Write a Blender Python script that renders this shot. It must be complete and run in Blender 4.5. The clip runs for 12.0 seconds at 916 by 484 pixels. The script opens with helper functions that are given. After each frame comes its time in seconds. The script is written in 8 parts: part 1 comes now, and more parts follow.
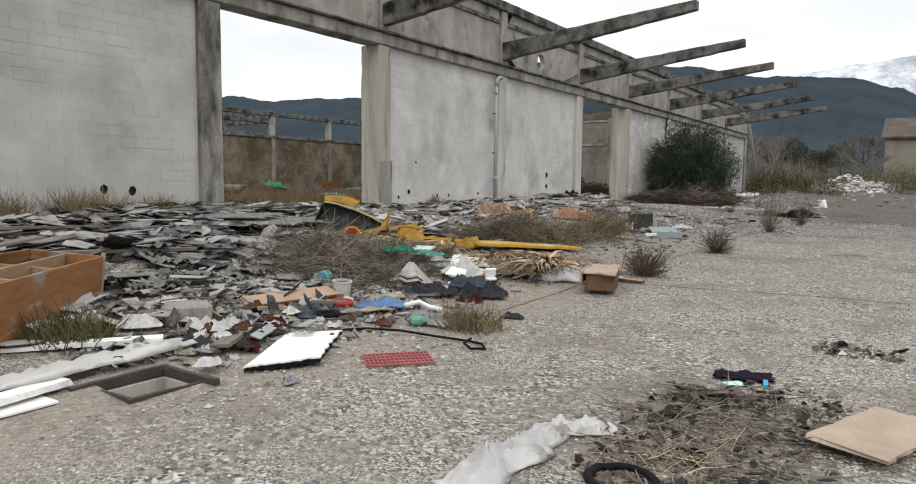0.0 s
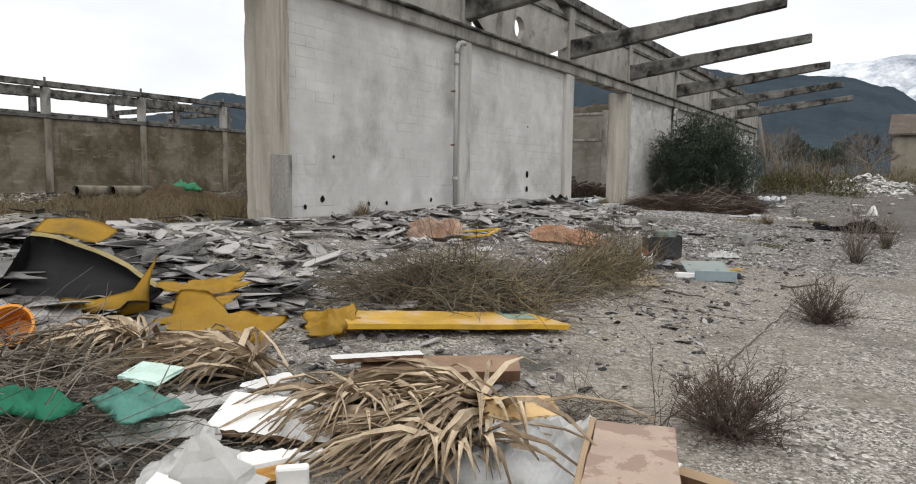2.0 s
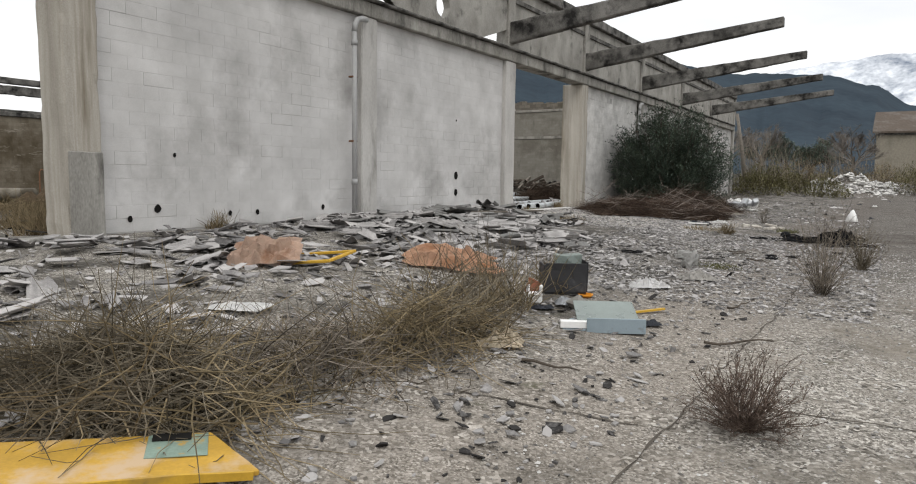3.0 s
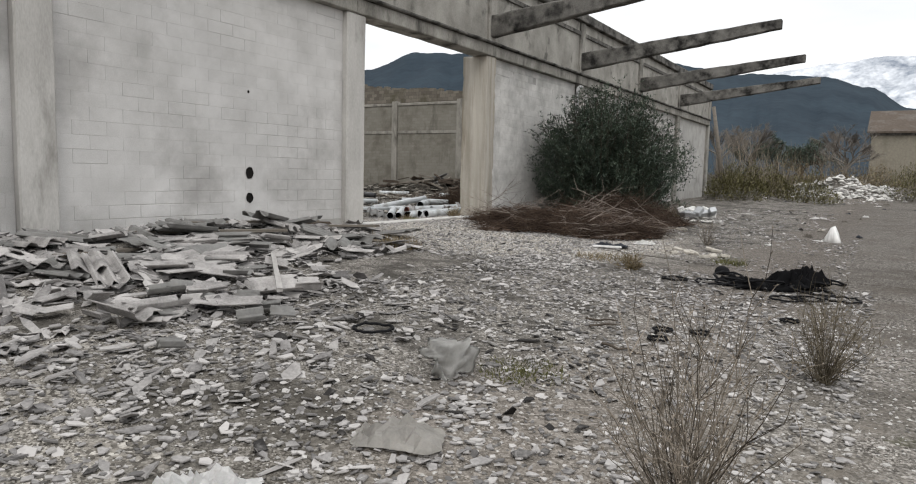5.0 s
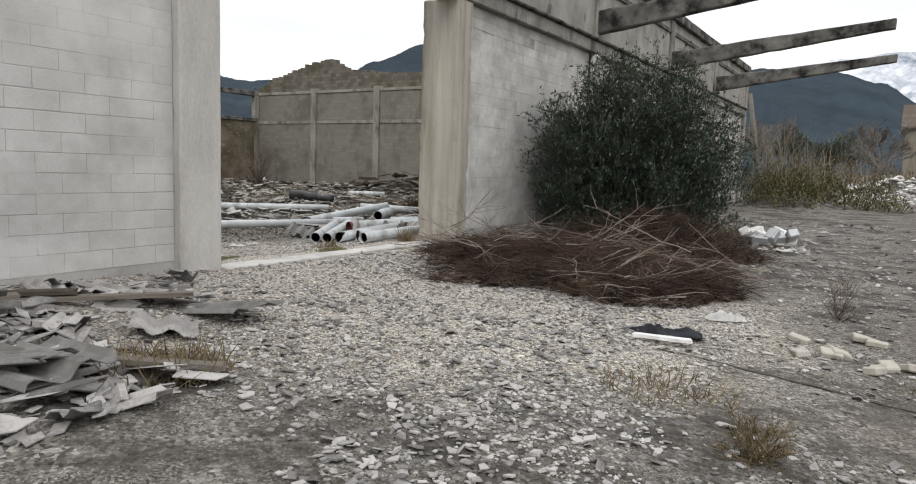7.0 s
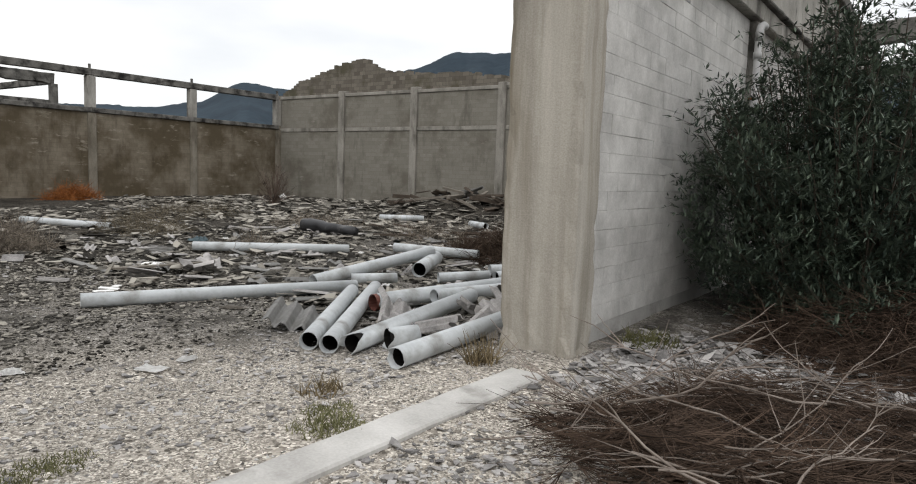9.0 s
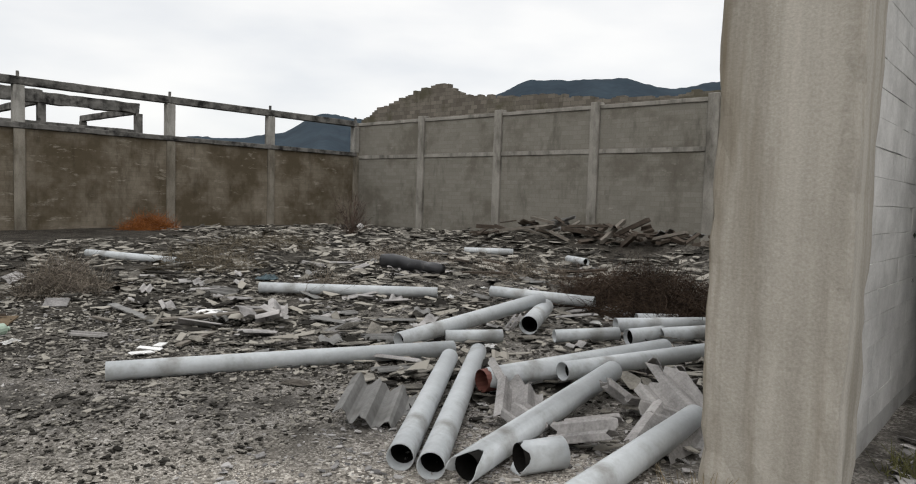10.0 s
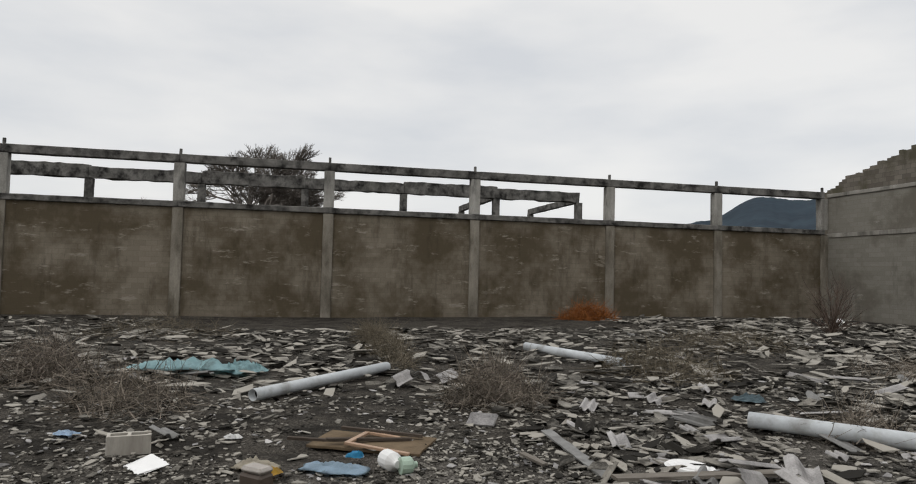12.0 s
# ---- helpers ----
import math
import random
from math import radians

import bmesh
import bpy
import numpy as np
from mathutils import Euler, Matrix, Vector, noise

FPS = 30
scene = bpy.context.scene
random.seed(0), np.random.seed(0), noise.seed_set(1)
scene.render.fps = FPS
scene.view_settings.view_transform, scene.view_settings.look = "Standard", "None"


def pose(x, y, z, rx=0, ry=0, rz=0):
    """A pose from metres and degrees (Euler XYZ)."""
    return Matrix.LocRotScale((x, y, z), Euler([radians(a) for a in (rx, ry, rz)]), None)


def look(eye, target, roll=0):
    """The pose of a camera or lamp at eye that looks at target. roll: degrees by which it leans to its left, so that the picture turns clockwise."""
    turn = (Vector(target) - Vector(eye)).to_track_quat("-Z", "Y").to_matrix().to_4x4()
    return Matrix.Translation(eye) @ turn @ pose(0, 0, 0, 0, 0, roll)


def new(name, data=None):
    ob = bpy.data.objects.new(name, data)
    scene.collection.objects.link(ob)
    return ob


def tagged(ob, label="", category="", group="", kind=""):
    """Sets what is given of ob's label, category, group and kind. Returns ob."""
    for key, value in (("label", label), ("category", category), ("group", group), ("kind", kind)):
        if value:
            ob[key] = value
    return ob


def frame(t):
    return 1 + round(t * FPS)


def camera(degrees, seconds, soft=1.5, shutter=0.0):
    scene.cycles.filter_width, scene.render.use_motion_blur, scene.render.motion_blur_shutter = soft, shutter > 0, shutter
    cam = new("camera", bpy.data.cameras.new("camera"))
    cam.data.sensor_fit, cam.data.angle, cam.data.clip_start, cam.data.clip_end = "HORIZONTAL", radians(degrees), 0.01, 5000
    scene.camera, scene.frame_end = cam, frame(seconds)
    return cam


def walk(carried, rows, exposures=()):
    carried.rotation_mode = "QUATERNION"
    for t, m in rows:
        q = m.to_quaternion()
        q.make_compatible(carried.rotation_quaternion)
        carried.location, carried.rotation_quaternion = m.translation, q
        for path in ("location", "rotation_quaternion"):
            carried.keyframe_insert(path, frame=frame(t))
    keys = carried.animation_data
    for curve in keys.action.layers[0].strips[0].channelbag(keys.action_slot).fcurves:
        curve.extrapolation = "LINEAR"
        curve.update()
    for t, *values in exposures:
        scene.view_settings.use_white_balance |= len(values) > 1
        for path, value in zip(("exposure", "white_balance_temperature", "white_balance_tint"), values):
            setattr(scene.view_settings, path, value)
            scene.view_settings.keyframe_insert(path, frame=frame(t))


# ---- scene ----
cam = camera(67.9, 12.0, soft=1.1)
PATH = [
    (0, (11.961, -13.791, 0.604), (10.839, -12.145, 0.423), 0.6),
    (0.5, (11.122, -12.596, 0.618), (9.997, -10.952, 0.435), 0.6),
    (1, (10.31, -11.228, 0.594), (9.187, -9.584, 0.409), 0.5),
    (1.5, (9.771, -9.763, 0.62), (8.652, -8.116, 0.436), 0.5),
    (2, (9.513, -8.253, 0.706), (8.412, -6.594, 0.519), 0.7),
    (2.5, (9.453, -6.615, 0.752), (8.37, -4.945, 0.563), 0.6),
    (3, (9.533, -4.962, 0.82), (8.459, -3.286, 0.628), 0.7),
    (3.5, (9.669, -3.312, 0.876), (8.598, -1.634, 0.686), 0.7),
    (3.7, (9.718, -2.639, 0.867), (8.645, -0.961, 0.678), 0.7),
    (5.3, (9.27, 2.681, 0.957), (8.203, 4.361, 0.752), 1.6),
    (5.5, (9.026, 3.296, 1.033), (7.953, 4.97, 0.823), 1.6),
    (6, (8.268, 4.849, 1.031), (7.197, 6.524, 0.818), 1.7),
    (6.5, (7.553, 6.272, 1.083), (6.481, 7.946, 0.862), 1.9),
    (6.7, (7.31, 6.80, 1.092), (6.233, 8.472, 0.870), 1.9),
    (8.3, (4.069, 10.869, 1.348), (2.993, 12.543, 1.147), 2.1),
    (8.5, (3.65, 11.344, 1.347), (2.551, 13.003, 1.145), 2.0),
    (9, (2.778, 12.28, 1.471), (1.618, 13.897, 1.269), 2.0),
    (9.5, (1.796, 13.164, 1.481), (0.569, 14.732, 1.295), 1.8),
    (10, (0.87, 13.806, 1.497), (-0.462, 15.292, 1.367), 1.8),
    (10.5, (-0.168, 14.408, 1.489), (-1.642, 15.758, 1.425), 1.7),
    (11, (-0.946, 14.841, 1.481), (-2.531, 16.061, 1.487), 1.7),
    (11.5, (-1.666, 15.062, 1.482), (-3.379, 16.094, 1.525), 1.5),
    (11.8, (-2.29, 15.19, 1.44), (-4.164, 15.88, 1.51), 1.4),
    (12, (-2.803, 15.282, 1.411), (-4.749, 15.731, 1.506), 1.4),
]
walk(cam, [(t, look(eye, target, roll)) for t, eye, target, roll in PATH],
     exposures=[(0, -0.06), (8.6, 0.02), (9.0, -0.05), (9.5, -0.16), (10.0, -0.20), (10.5, -0.29), (11.0, -0.42), (12.0, -0.44)])

# ---- world and light: a bright overcast winter day ----
SUN_ELEV, SUN_AZ = 38, 150          # degrees; azimuth from +y towards +x
world = bpy.data.worlds.new("overcast_sky")
scene.world = world
world.use_nodes = True
wn, wl = world.node_tree.nodes, world.node_tree.links
wn.clear()
w_out = wn.new("ShaderNodeOutputWorld")
w_bg = wn.new("ShaderNodeBackground")
w_sky = wn.new("ShaderNodeTexSky")
w_sky.sky_type, w_sky.sun_disc = "NISHITA", False
w_sky.sun_elevation, w_sky.sun_rotation = radians(SUN_ELEV), radians(SUN_AZ)
w_co = wn.new("ShaderNodeTexCoord")
w_map = wn.new("ShaderNodeMapping")
w_map.inputs["Scale"].default_value = (1.3, 1.3, 4.5)
w_noise = wn.new("ShaderNodeTexNoise")
w_noise.inputs["Scale"].default_value, w_noise.inputs["Detail"].default_value = 2.2, 5.0
w_noise.inputs["Roughness"].default_value = 0.5
w_ramp = wn.new("ShaderNodeValToRGB")
w_ramp.color_ramp.elements[0].position, w_ramp.color_ramp.elements[1].position = 0.3, 0.62
w_ramp.color_ramp.elements[0].color = (9.7, 9.95, 10.3, 1)
w_ramp.color_ramp.elements[1].color = (12.2, 12.1, 11.9, 1)
w_mix = wn.new("ShaderNodeMix")
w_mix.data_type = "RGBA"
w_mix.inputs[0].default_value = 0.9
wl.new(w_co.outputs["Generated"], w_map.inputs["Vector"])
wl.new(w_map.outputs["Vector"], w_noise.inputs["Vector"])
wl.new(w_noise.outputs["Fac"], w_ramp.inputs["Fac"])
wl.new(w_sky.outputs["Color"], w_mix.inputs[6])
wl.new(w_ramp.outputs["Color"], w_mix.inputs[7])
w_sep = wn.new("ShaderNodeSeparateXYZ")          # an overcast sky is brighter towards the zenith
wl.new(w_co.outputs["Generated"], w_sep.inputs[0])
w_zen = wn.new("ShaderNodeMapRange")
w_zen.interpolation_type = "SMOOTHSTEP"
for nm, v in (("From Min", 0.35), ("From Max", 1.0), ("To Min", 1.0), ("To Max", 2.0)):
    w_zen.inputs[nm].default_value = v
wl.new(w_sep.outputs[2], w_zen.inputs["Value"])
w_mul = wn.new("ShaderNodeVectorMath")
w_mul.operation = "SCALE"
wl.new(w_mix.outputs[2], w_mul.inputs[0])
wl.new(w_zen.outputs["Result"], w_mul.inputs["Scale"])
wl.new(w_mul.outputs["Vector"], w_bg.inputs["Color"])
wl.new(w_bg.outputs["Background"], w_out.inputs["Surface"])
w_bg.inputs["Strength"].default_value = 0.1

sun = new("sun", bpy.data.lights.new("sun", "SUN"))
sun.data.energy, sun.data.angle, sun.data.color = 0.6, radians(20), (1.0, 0.97, 0.92)
sun_dir = Vector((math.sin(radians(SUN_AZ)) * math.cos(radians(SUN_ELEV)), math.cos(radians(SUN_AZ)) * math.cos(radians(SUN_ELEV)), math.sin(radians(SUN_ELEV))))
sun.matrix_world = look(sun_dir * 50, (0, 0, 0))

# ---- materials ----
def surface(name, dark, light, scale=3.0, fine=40.0, rough=0.85, bump=0.3, dist=0.02, metal=0.0,
            stain=None, stain_scale=0.7, stain_low=0.5, stain_high=0.7, stretch=(1, 1, 1), island=0.0, obrand=0.0, coords="Object", even_grain=False):
    """A procedural surface: broad and fine noise between two colours, an optional stain, bump from the fine grain."""
    m = bpy.data.materials.new(name)
    m.use_nodes = True
    n, l = m.node_tree.nodes, m.node_tree.links
    b = n["Principled BSDF"]
    b.inputs["Metallic"].default_value = metal
    b.inputs["Specular IOR Level"].default_value = 0.12 if rough > 0.8 else 0.4
    tc = n.new("ShaderNodeTexCoord")
    mp = n.new("ShaderNodeMapping")
    mp.inputs["Scale"].default_value = stretch
    if coords == "World":
        geo = n.new("ShaderNodeNewGeometry")
        l.new(geo.outputs["Position"], mp.inputs["Vector"])
    else:
        l.new(tc.outputs[coords], mp.inputs["Vector"])

    def noise_node(s, detail, r=0.6, even=False):
        t = n.new("ShaderNodeTexNoise")
        t.inputs["Scale"].default_value, t.inputs["Detail"].default_value, t.inputs["Roughness"].default_value = s, detail, r
        l.new(mp.inputs["Vector"].links[0].from_socket if even else mp.outputs["Vector"], t.inputs["Vector"])
        return t
    big, small = noise_node(scale, 4), noise_node(fine, 3, 0.6, even_grain)
    add = n.new("ShaderNodeMath"); add.operation = "MULTIPLY_ADD"
    l.new(small.outputs["Fac"], add.inputs[0]); add.inputs[1].default_value = 0.45
    l.new(big.outputs["Fac"], add.inputs[2])
    fac = add.outputs[0]
    if island or obrand:
        src = n.new("ShaderNodeNewGeometry").outputs["Random Per Island"] if island else n.new("ShaderNodeObjectInfo").outputs["Random"]
        a2 = n.new("ShaderNodeMath"); a2.operation = "MULTIPLY_ADD"
        l.new(src, a2.inputs[0]); a2.inputs[1].default_value = island or obrand
        l.new(fac, a2.inputs[2]); fac = a2.outputs[0]
        a3 = n.new("ShaderNodeMath"); a3.operation = "SUBTRACT"
        l.new(fac, a3.inputs[0]); a3.inputs[1].default_value = 0.5 * (island or obrand); fac = a3.outputs[0]
    ramp = n.new("ShaderNodeValToRGB")
    ramp.color_ramp.elements[0].position, ramp.color_ramp.elements[1].position = 0.45, 1.0
    ramp.color_ramp.elements[0].color, ramp.color_ramp.elements[1].color = (*dark, 1), (*light, 1)
    l.new(fac, ramp.inputs["Fac"])
    colour = ramp.outputs["Color"]
    if stain:
        st = noise_node(stain_scale, 6, 0.65)
        sr = n.new("ShaderNodeMapRange")
        sr.inputs["From Min"].default_value, sr.inputs["From Max"].default_value = stain_low, stain_high
        l.new(st.outputs["Fac"], sr.inputs["Value"])
        mx = n.new("ShaderNodeMix"); mx.data_type = "RGBA"
        l.new(sr.outputs["Result"], mx.inputs[0]); l.new(colour, mx.inputs[6]); mx.inputs[7].default_value = (*stain, 1)
        colour = mx.outputs[2]
    l.new(colour, b.inputs["Base Color"])
    rr = n.new("ShaderNodeMapRange")
    rr.inputs["To Min"].default_value, rr.inputs["To Max"].default_value = max(0.05, rough - 0.12), min(1, rough + 0.1)
    l.new(big.outputs["Fac"], rr.inputs["Value"]); l.new(rr.outputs["Result"], b.inputs["Roughness"])
    bp = n.new("ShaderNodeBump")
    bp.inputs["Strength"].default_value, bp.inputs["Distance"].default_value = bump, dist
    l.new(add.outputs[0], bp.inputs["Height"]); l.new(bp.outputs["Normal"], b.inputs["Normal"])
    return m


concrete = surface("weathered_concrete", (0.115, 0.108, 0.095), (0.43, 0.415, 0.38), 1.6, 45, 0.9, 0.5, 0.012, stain=(0.045, 0.043, 0.039), stain_scale=1.3, stain_low=0.52, stain_high=0.68, stretch=(1, 1, 0.35))
# blackened concrete, its colour lowered further for shade under coping and canopy beams
concrete_dark = surface("blackened_shaded_concrete", (0.045, 0.043, 0.039), (0.235, 0.225, 0.208), 1.8, 40, 0.9, 0.6, 0.015, stain=(0.020, 0.019, 0.018), stain_scale=1.7, stain_low=0.46, stain_high=0.64)
parapet_mat = surface("patchy_grey_concrete", (0.17, 0.162, 0.145), (0.42, 0.405, 0.37), 1.4, 45, 0.9, 0.5, 0.012, stain=(0.06, 0.057, 0.052), stain_scale=1.6, stain_low=0.57, stain_high=0.72, stretch=(1, 1, 0.7))
concrete_pale = surface("pale_concrete", (0.30, 0.276, 0.24), (0.57, 0.535, 0.478), 1.3, 50, 0.9, 0.35, 0.008, stain=(0.158, 0.137, 0.108), stain_scale=0.8, stain_low=0.5, stain_high=0.72, stretch=(1.8, 1.8, 0.34))
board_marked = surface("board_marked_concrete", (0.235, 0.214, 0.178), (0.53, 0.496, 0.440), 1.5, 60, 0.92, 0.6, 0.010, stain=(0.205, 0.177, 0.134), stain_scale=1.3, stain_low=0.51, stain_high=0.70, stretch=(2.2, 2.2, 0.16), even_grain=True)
block_paint = surface("whitewashed_block", (0.42, 0.411, 0.398), (0.65, 0.638, 0.625), 1.2, 60, 0.92, 0.4, 0.006, stain=(0.28, 0.27, 0.258), stain_scale=0.55, stain_low=0.52, stain_high=0.8, obrand=0.07, coords="World")
block_dirty = surface("grimy_whitewashed_block", (0.36, 0.351, 0.337), (0.67, 0.656, 0.63), 2.2, 50, 0.92, 0.6, 0.010, stain=(0.32, 0.31, 0.292), stain_scale=0.9, stain_low=0.5, stain_high=0.75, obrand=0.09, coords="World")
block_bare = surface("half_bare_block", (0.30, 0.293, 0.28), (0.53, 0.52, 0.505), 2.6, 50, 0.94, 0.7, 0.012, stain=(0.21, 0.204, 0.19), stain_scale=1.2, stain_low=0.5, stain_high=0.72, obrand=0.06, coords="World")
plaster = surface("whitewashed_plaster", (0.33, 0.318, 0.30), (0.58, 0.565, 0.54), 1.6, 50, 0.92, 0.5, 0.008, stain=(0.20, 0.19, 0.172), stain_scale=1.5, stain_low=0.56, stain_high=0.75, stretch=(1, 1, 0.3), coords="World")
block_old = surface("dirty_flaking_whitewash", (0.35, 0.345, 0.328), (0.535, 0.528, 0.508), 1.2, 60, 0.92, 0.5, 0.008, stain=(0.21, 0.21, 0.185), stain_scale=0.7, stain_low=0.55, stain_high=0.8, obrand=0.04, coords="World")
block_mortar = surface("crumbling_mortar", (0.30, 0.292, 0.277), (0.48, 0.470, 0.450), 2.0, 70, 0.95, 0.4, 0.006, stain=(0.175, 0.168, 0.154), stain_scale=0.9, stain_low=0.55, stain_high=0.75, coords="World")
# wooded slopes with the blue of distance haze mixed into the colour
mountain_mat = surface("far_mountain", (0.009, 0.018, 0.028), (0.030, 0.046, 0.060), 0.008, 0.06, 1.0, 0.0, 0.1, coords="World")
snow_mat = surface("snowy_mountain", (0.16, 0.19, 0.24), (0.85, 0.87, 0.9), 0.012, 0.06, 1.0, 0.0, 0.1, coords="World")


def gravel_ground():
    """Worn asphalt: pale stones of several sizes in a grey-brown binder, with damp bare patches and a little moss."""
    m = bpy.data.materials.new("gravelly_asphalt")
    m.use_nodes = True
    n, l = m.node_tree.nodes, m.node_tree.links
    b = n["Principled BSDF"]
    geo = n.new("ShaderNodeNewGeometry")

    def noise_node(s, d, r=0.6):
        t = n.new("ShaderNodeTexNoise")
        t.inputs["Scale"].default_value, t.inputs["Detail"].default_value, t.inputs["Roughness"].default_value = s, d, r
        l.new(geo.outputs["Position"], t.inputs["Vector"])
        return t.outputs["Fac"]

    def ramp(fac, stops):
        r = n.new("ShaderNodeValToRGB")
        r.color_ramp.elements[0].position, r.color_ramp.elements[1].position = stops[0][0], stops[-1][0]
        r.color_ramp.elements[0].color, r.color_ramp.elements[1].color = (*stops[0][1], 1), (*stops[-1][1], 1)
        for p, c in stops[1:-1]:
            e = r.color_ramp.elements.new(p)
            e.color = (*c, 1)
        l.new(fac, r.inputs["Fac"])
        return r.outputs["Color"]

    def mix(fac, c1, c2, mode="MIX"):
        x = n.new("ShaderNodeMix"); x.data_type = "RGBA"; x.blend_type = mode
        if isinstance(fac, float):
            x.inputs[0].default_value = fac
        else:
            l.new(fac, x.inputs[0])
        for s, c in ((6, c1), (7, c2)):
            if isinstance(c, tuple):
                x.inputs[s].default_value = (*c, 1)
            else:
                l.new(c, x.inputs[s])
        return x.outputs[2]

    def band(fac, lo, hi):
        r = n.new("ShaderNodeMapRange")
        r.inputs["From Min"].default_value, r.inputs["From Max"].default_value = lo, hi
        l.new(fac, r.inputs["Value"])
        return r.outputs["Result"]
    heights = []
    colours = []
    for s in (40.0, 85.0):
        v = n.new("ShaderNodeTexVoronoi"); v.inputs["Scale"].default_value = s
        l.new(geo.outputs["Position"], v.inputs["Vector"])
        sep = n.new("ShaderNodeSeparateColor"); l.new(v.outputs["Color"], sep.inputs["Color"])
        colours.append(ramp(sep.outputs["Red"], [(0.0, (0.06, 0.054, 0.046)), (0.35, (0.19, 0.173, 0.15)), (0.75, (0.36, 0.333, 0.293)), (1.0, (0.62, 0.585, 0.53))]))
        heights.append((v.outputs["Distance"], sep.outputs["Green"]))
    stones = mix(band(noise_node(3.0, 3), 0.4, 0.6), colours[0], colours[1])
    binder = ramp(noise_node(14.0, 5), [(0.3, (0.135, 0.120, 0.100)), (0.7, (0.30, 0.268, 0.225))])
    cover = band(noise_node(1.1, 6, 0.7), 0.36, 0.52)
    c = mix(cover, binder, stones)
    # inside the hall and past the slab joint the old surface is darker, with fewer stones
    sp = n.new("ShaderNodeSeparateXYZ")
    l.new(geo.outputs["Position"], sp.inputs[0])
    wob = n.new("ShaderNodeMath"); wob.operation = "MULTIPLY_ADD"
    l.new(noise_node(0.6, 4), wob.inputs[0]); wob.inputs[1].default_value = 3.0
    l.new(sp.outputs[0], wob.inputs[2])
    # worn smooth tan slabs along the joint
    dx = n.new("ShaderNodeMath"); dx.operation = "MULTIPLY_ADD"; l.new(noise_node(0.8, 4), dx.inputs[0]); dx.inputs[1].default_value = 1.6; l.new(sp.outputs[0], dx.inputs[2])
    tan_c = mix(0.25, ramp(noise_node(9.0, 6), [(0.3, (0.19, 0.165, 0.135)), (0.7, (0.35, 0.308, 0.256))]), stones)
    ny = n.new("ShaderNodeMath"); ny.operation = "MULTIPLY_ADD"; l.new(noise_node(0.7, 4), ny.inputs[0]); ny.inputs[1].default_value = 3.0; l.new(sp.outputs[1], ny.inputs[2])
    tan_c = mix(band(ny.outputs[0], -3.5, -1.5), tan_c, mix(0.55, tan_c, mix(1.0, stones, (0.9, 0.88, 0.88), "MULTIPLY")))
    c = mix(band(dx.outputs[0], 9.1, 9.9), tan_c, c)
    old = mix(band(noise_node(1.6, 6, 0.7), 0.40, 0.54), ramp(noise_node(20.0, 5), [(0.3, (0.055, 0.05, 0.043)), (0.7, (0.15, 0.138, 0.12))]), stones)
    c = mix(band(wob.outputs[0], 8.3, 9.1), old, c)
    # before the large opening lies a spill of pale pebbles
    def away(out, centre, reach):
        a = n.new("ShaderNodeMath"); a.operation = "SUBTRACT"; l.new(out, a.inputs[0]); a.inputs[1].default_value = centre
        q = n.new("ShaderNodeMath"); q.operation = "DIVIDE"; l.new(a.outputs[0], q.inputs[0]); q.inputs[1].default_value = reach
        r = n.new("ShaderNodeMath"); r.operation = "POWER"; l.new(q.outputs[0], r.inputs[0]); r.inputs[1].default_value = 2
        return r.outputs[0]
    dd = n.new("ShaderNodeMath"); dd.operation = "ADD"; l.new(away(sp.outputs[0], 0.8, 5.6), dd.inputs[0]); l.new(away(sp.outputs[1], 14.4, 4.1), dd.inputs[1])
    ee = n.new("ShaderNodeMath"); ee.operation = "MULTIPLY_ADD"; l.new(noise_node(0.9, 5), ee.inputs[0]); ee.inputs[1].default_value = 1.2; l.new(dd.outputs[0], ee.inputs[2])
    # dark hall gravel, deepened further for the shade between shards
    hall_dark_shaded = mix(1.0, c, (0.27, 0.258, 0.238), "MULTIPLY")
    c = mix(band(sp.outputs[0], -10.0, -5.5), hall_dark_shaded, c)
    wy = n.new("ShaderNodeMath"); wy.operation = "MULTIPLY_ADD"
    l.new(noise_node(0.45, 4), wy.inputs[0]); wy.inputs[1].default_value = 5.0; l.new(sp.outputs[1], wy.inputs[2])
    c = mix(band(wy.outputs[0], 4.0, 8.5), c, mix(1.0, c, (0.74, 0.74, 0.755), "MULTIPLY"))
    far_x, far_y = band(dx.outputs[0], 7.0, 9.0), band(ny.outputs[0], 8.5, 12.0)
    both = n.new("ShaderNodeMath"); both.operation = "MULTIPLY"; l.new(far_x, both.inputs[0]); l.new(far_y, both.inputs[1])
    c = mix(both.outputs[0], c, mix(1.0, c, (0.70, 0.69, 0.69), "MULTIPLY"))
    pebbly = mix(1.0, stones, (1.36, 1.34, 1.32), "MULTIPLY")
    c = mix(band(ee.outputs[0], 1.15, 1.75), pebbly, c)
    c = mix(band(noise_node(0.33, 5, 0.65), 0.56, 0.70), c, mix(0.6, c, (0.055, 0.049, 0.04)))
    c = mix(band(noise_node(0.9, 6, 0.7), 0.66, 0.76), c, (0.05, 0.052, 0.022))
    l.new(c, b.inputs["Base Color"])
    b.inputs["Roughness"].default_value = 0.95
    b.inputs["Specular IOR Level"].default_value = 0.1
    hsum = n.new("ShaderNodeMath"); hsum.operation = "MULTIPLY"
    l.new(heights[0][0], hsum.inputs[0]); l.new(heights[0][1], hsum.inputs[1])
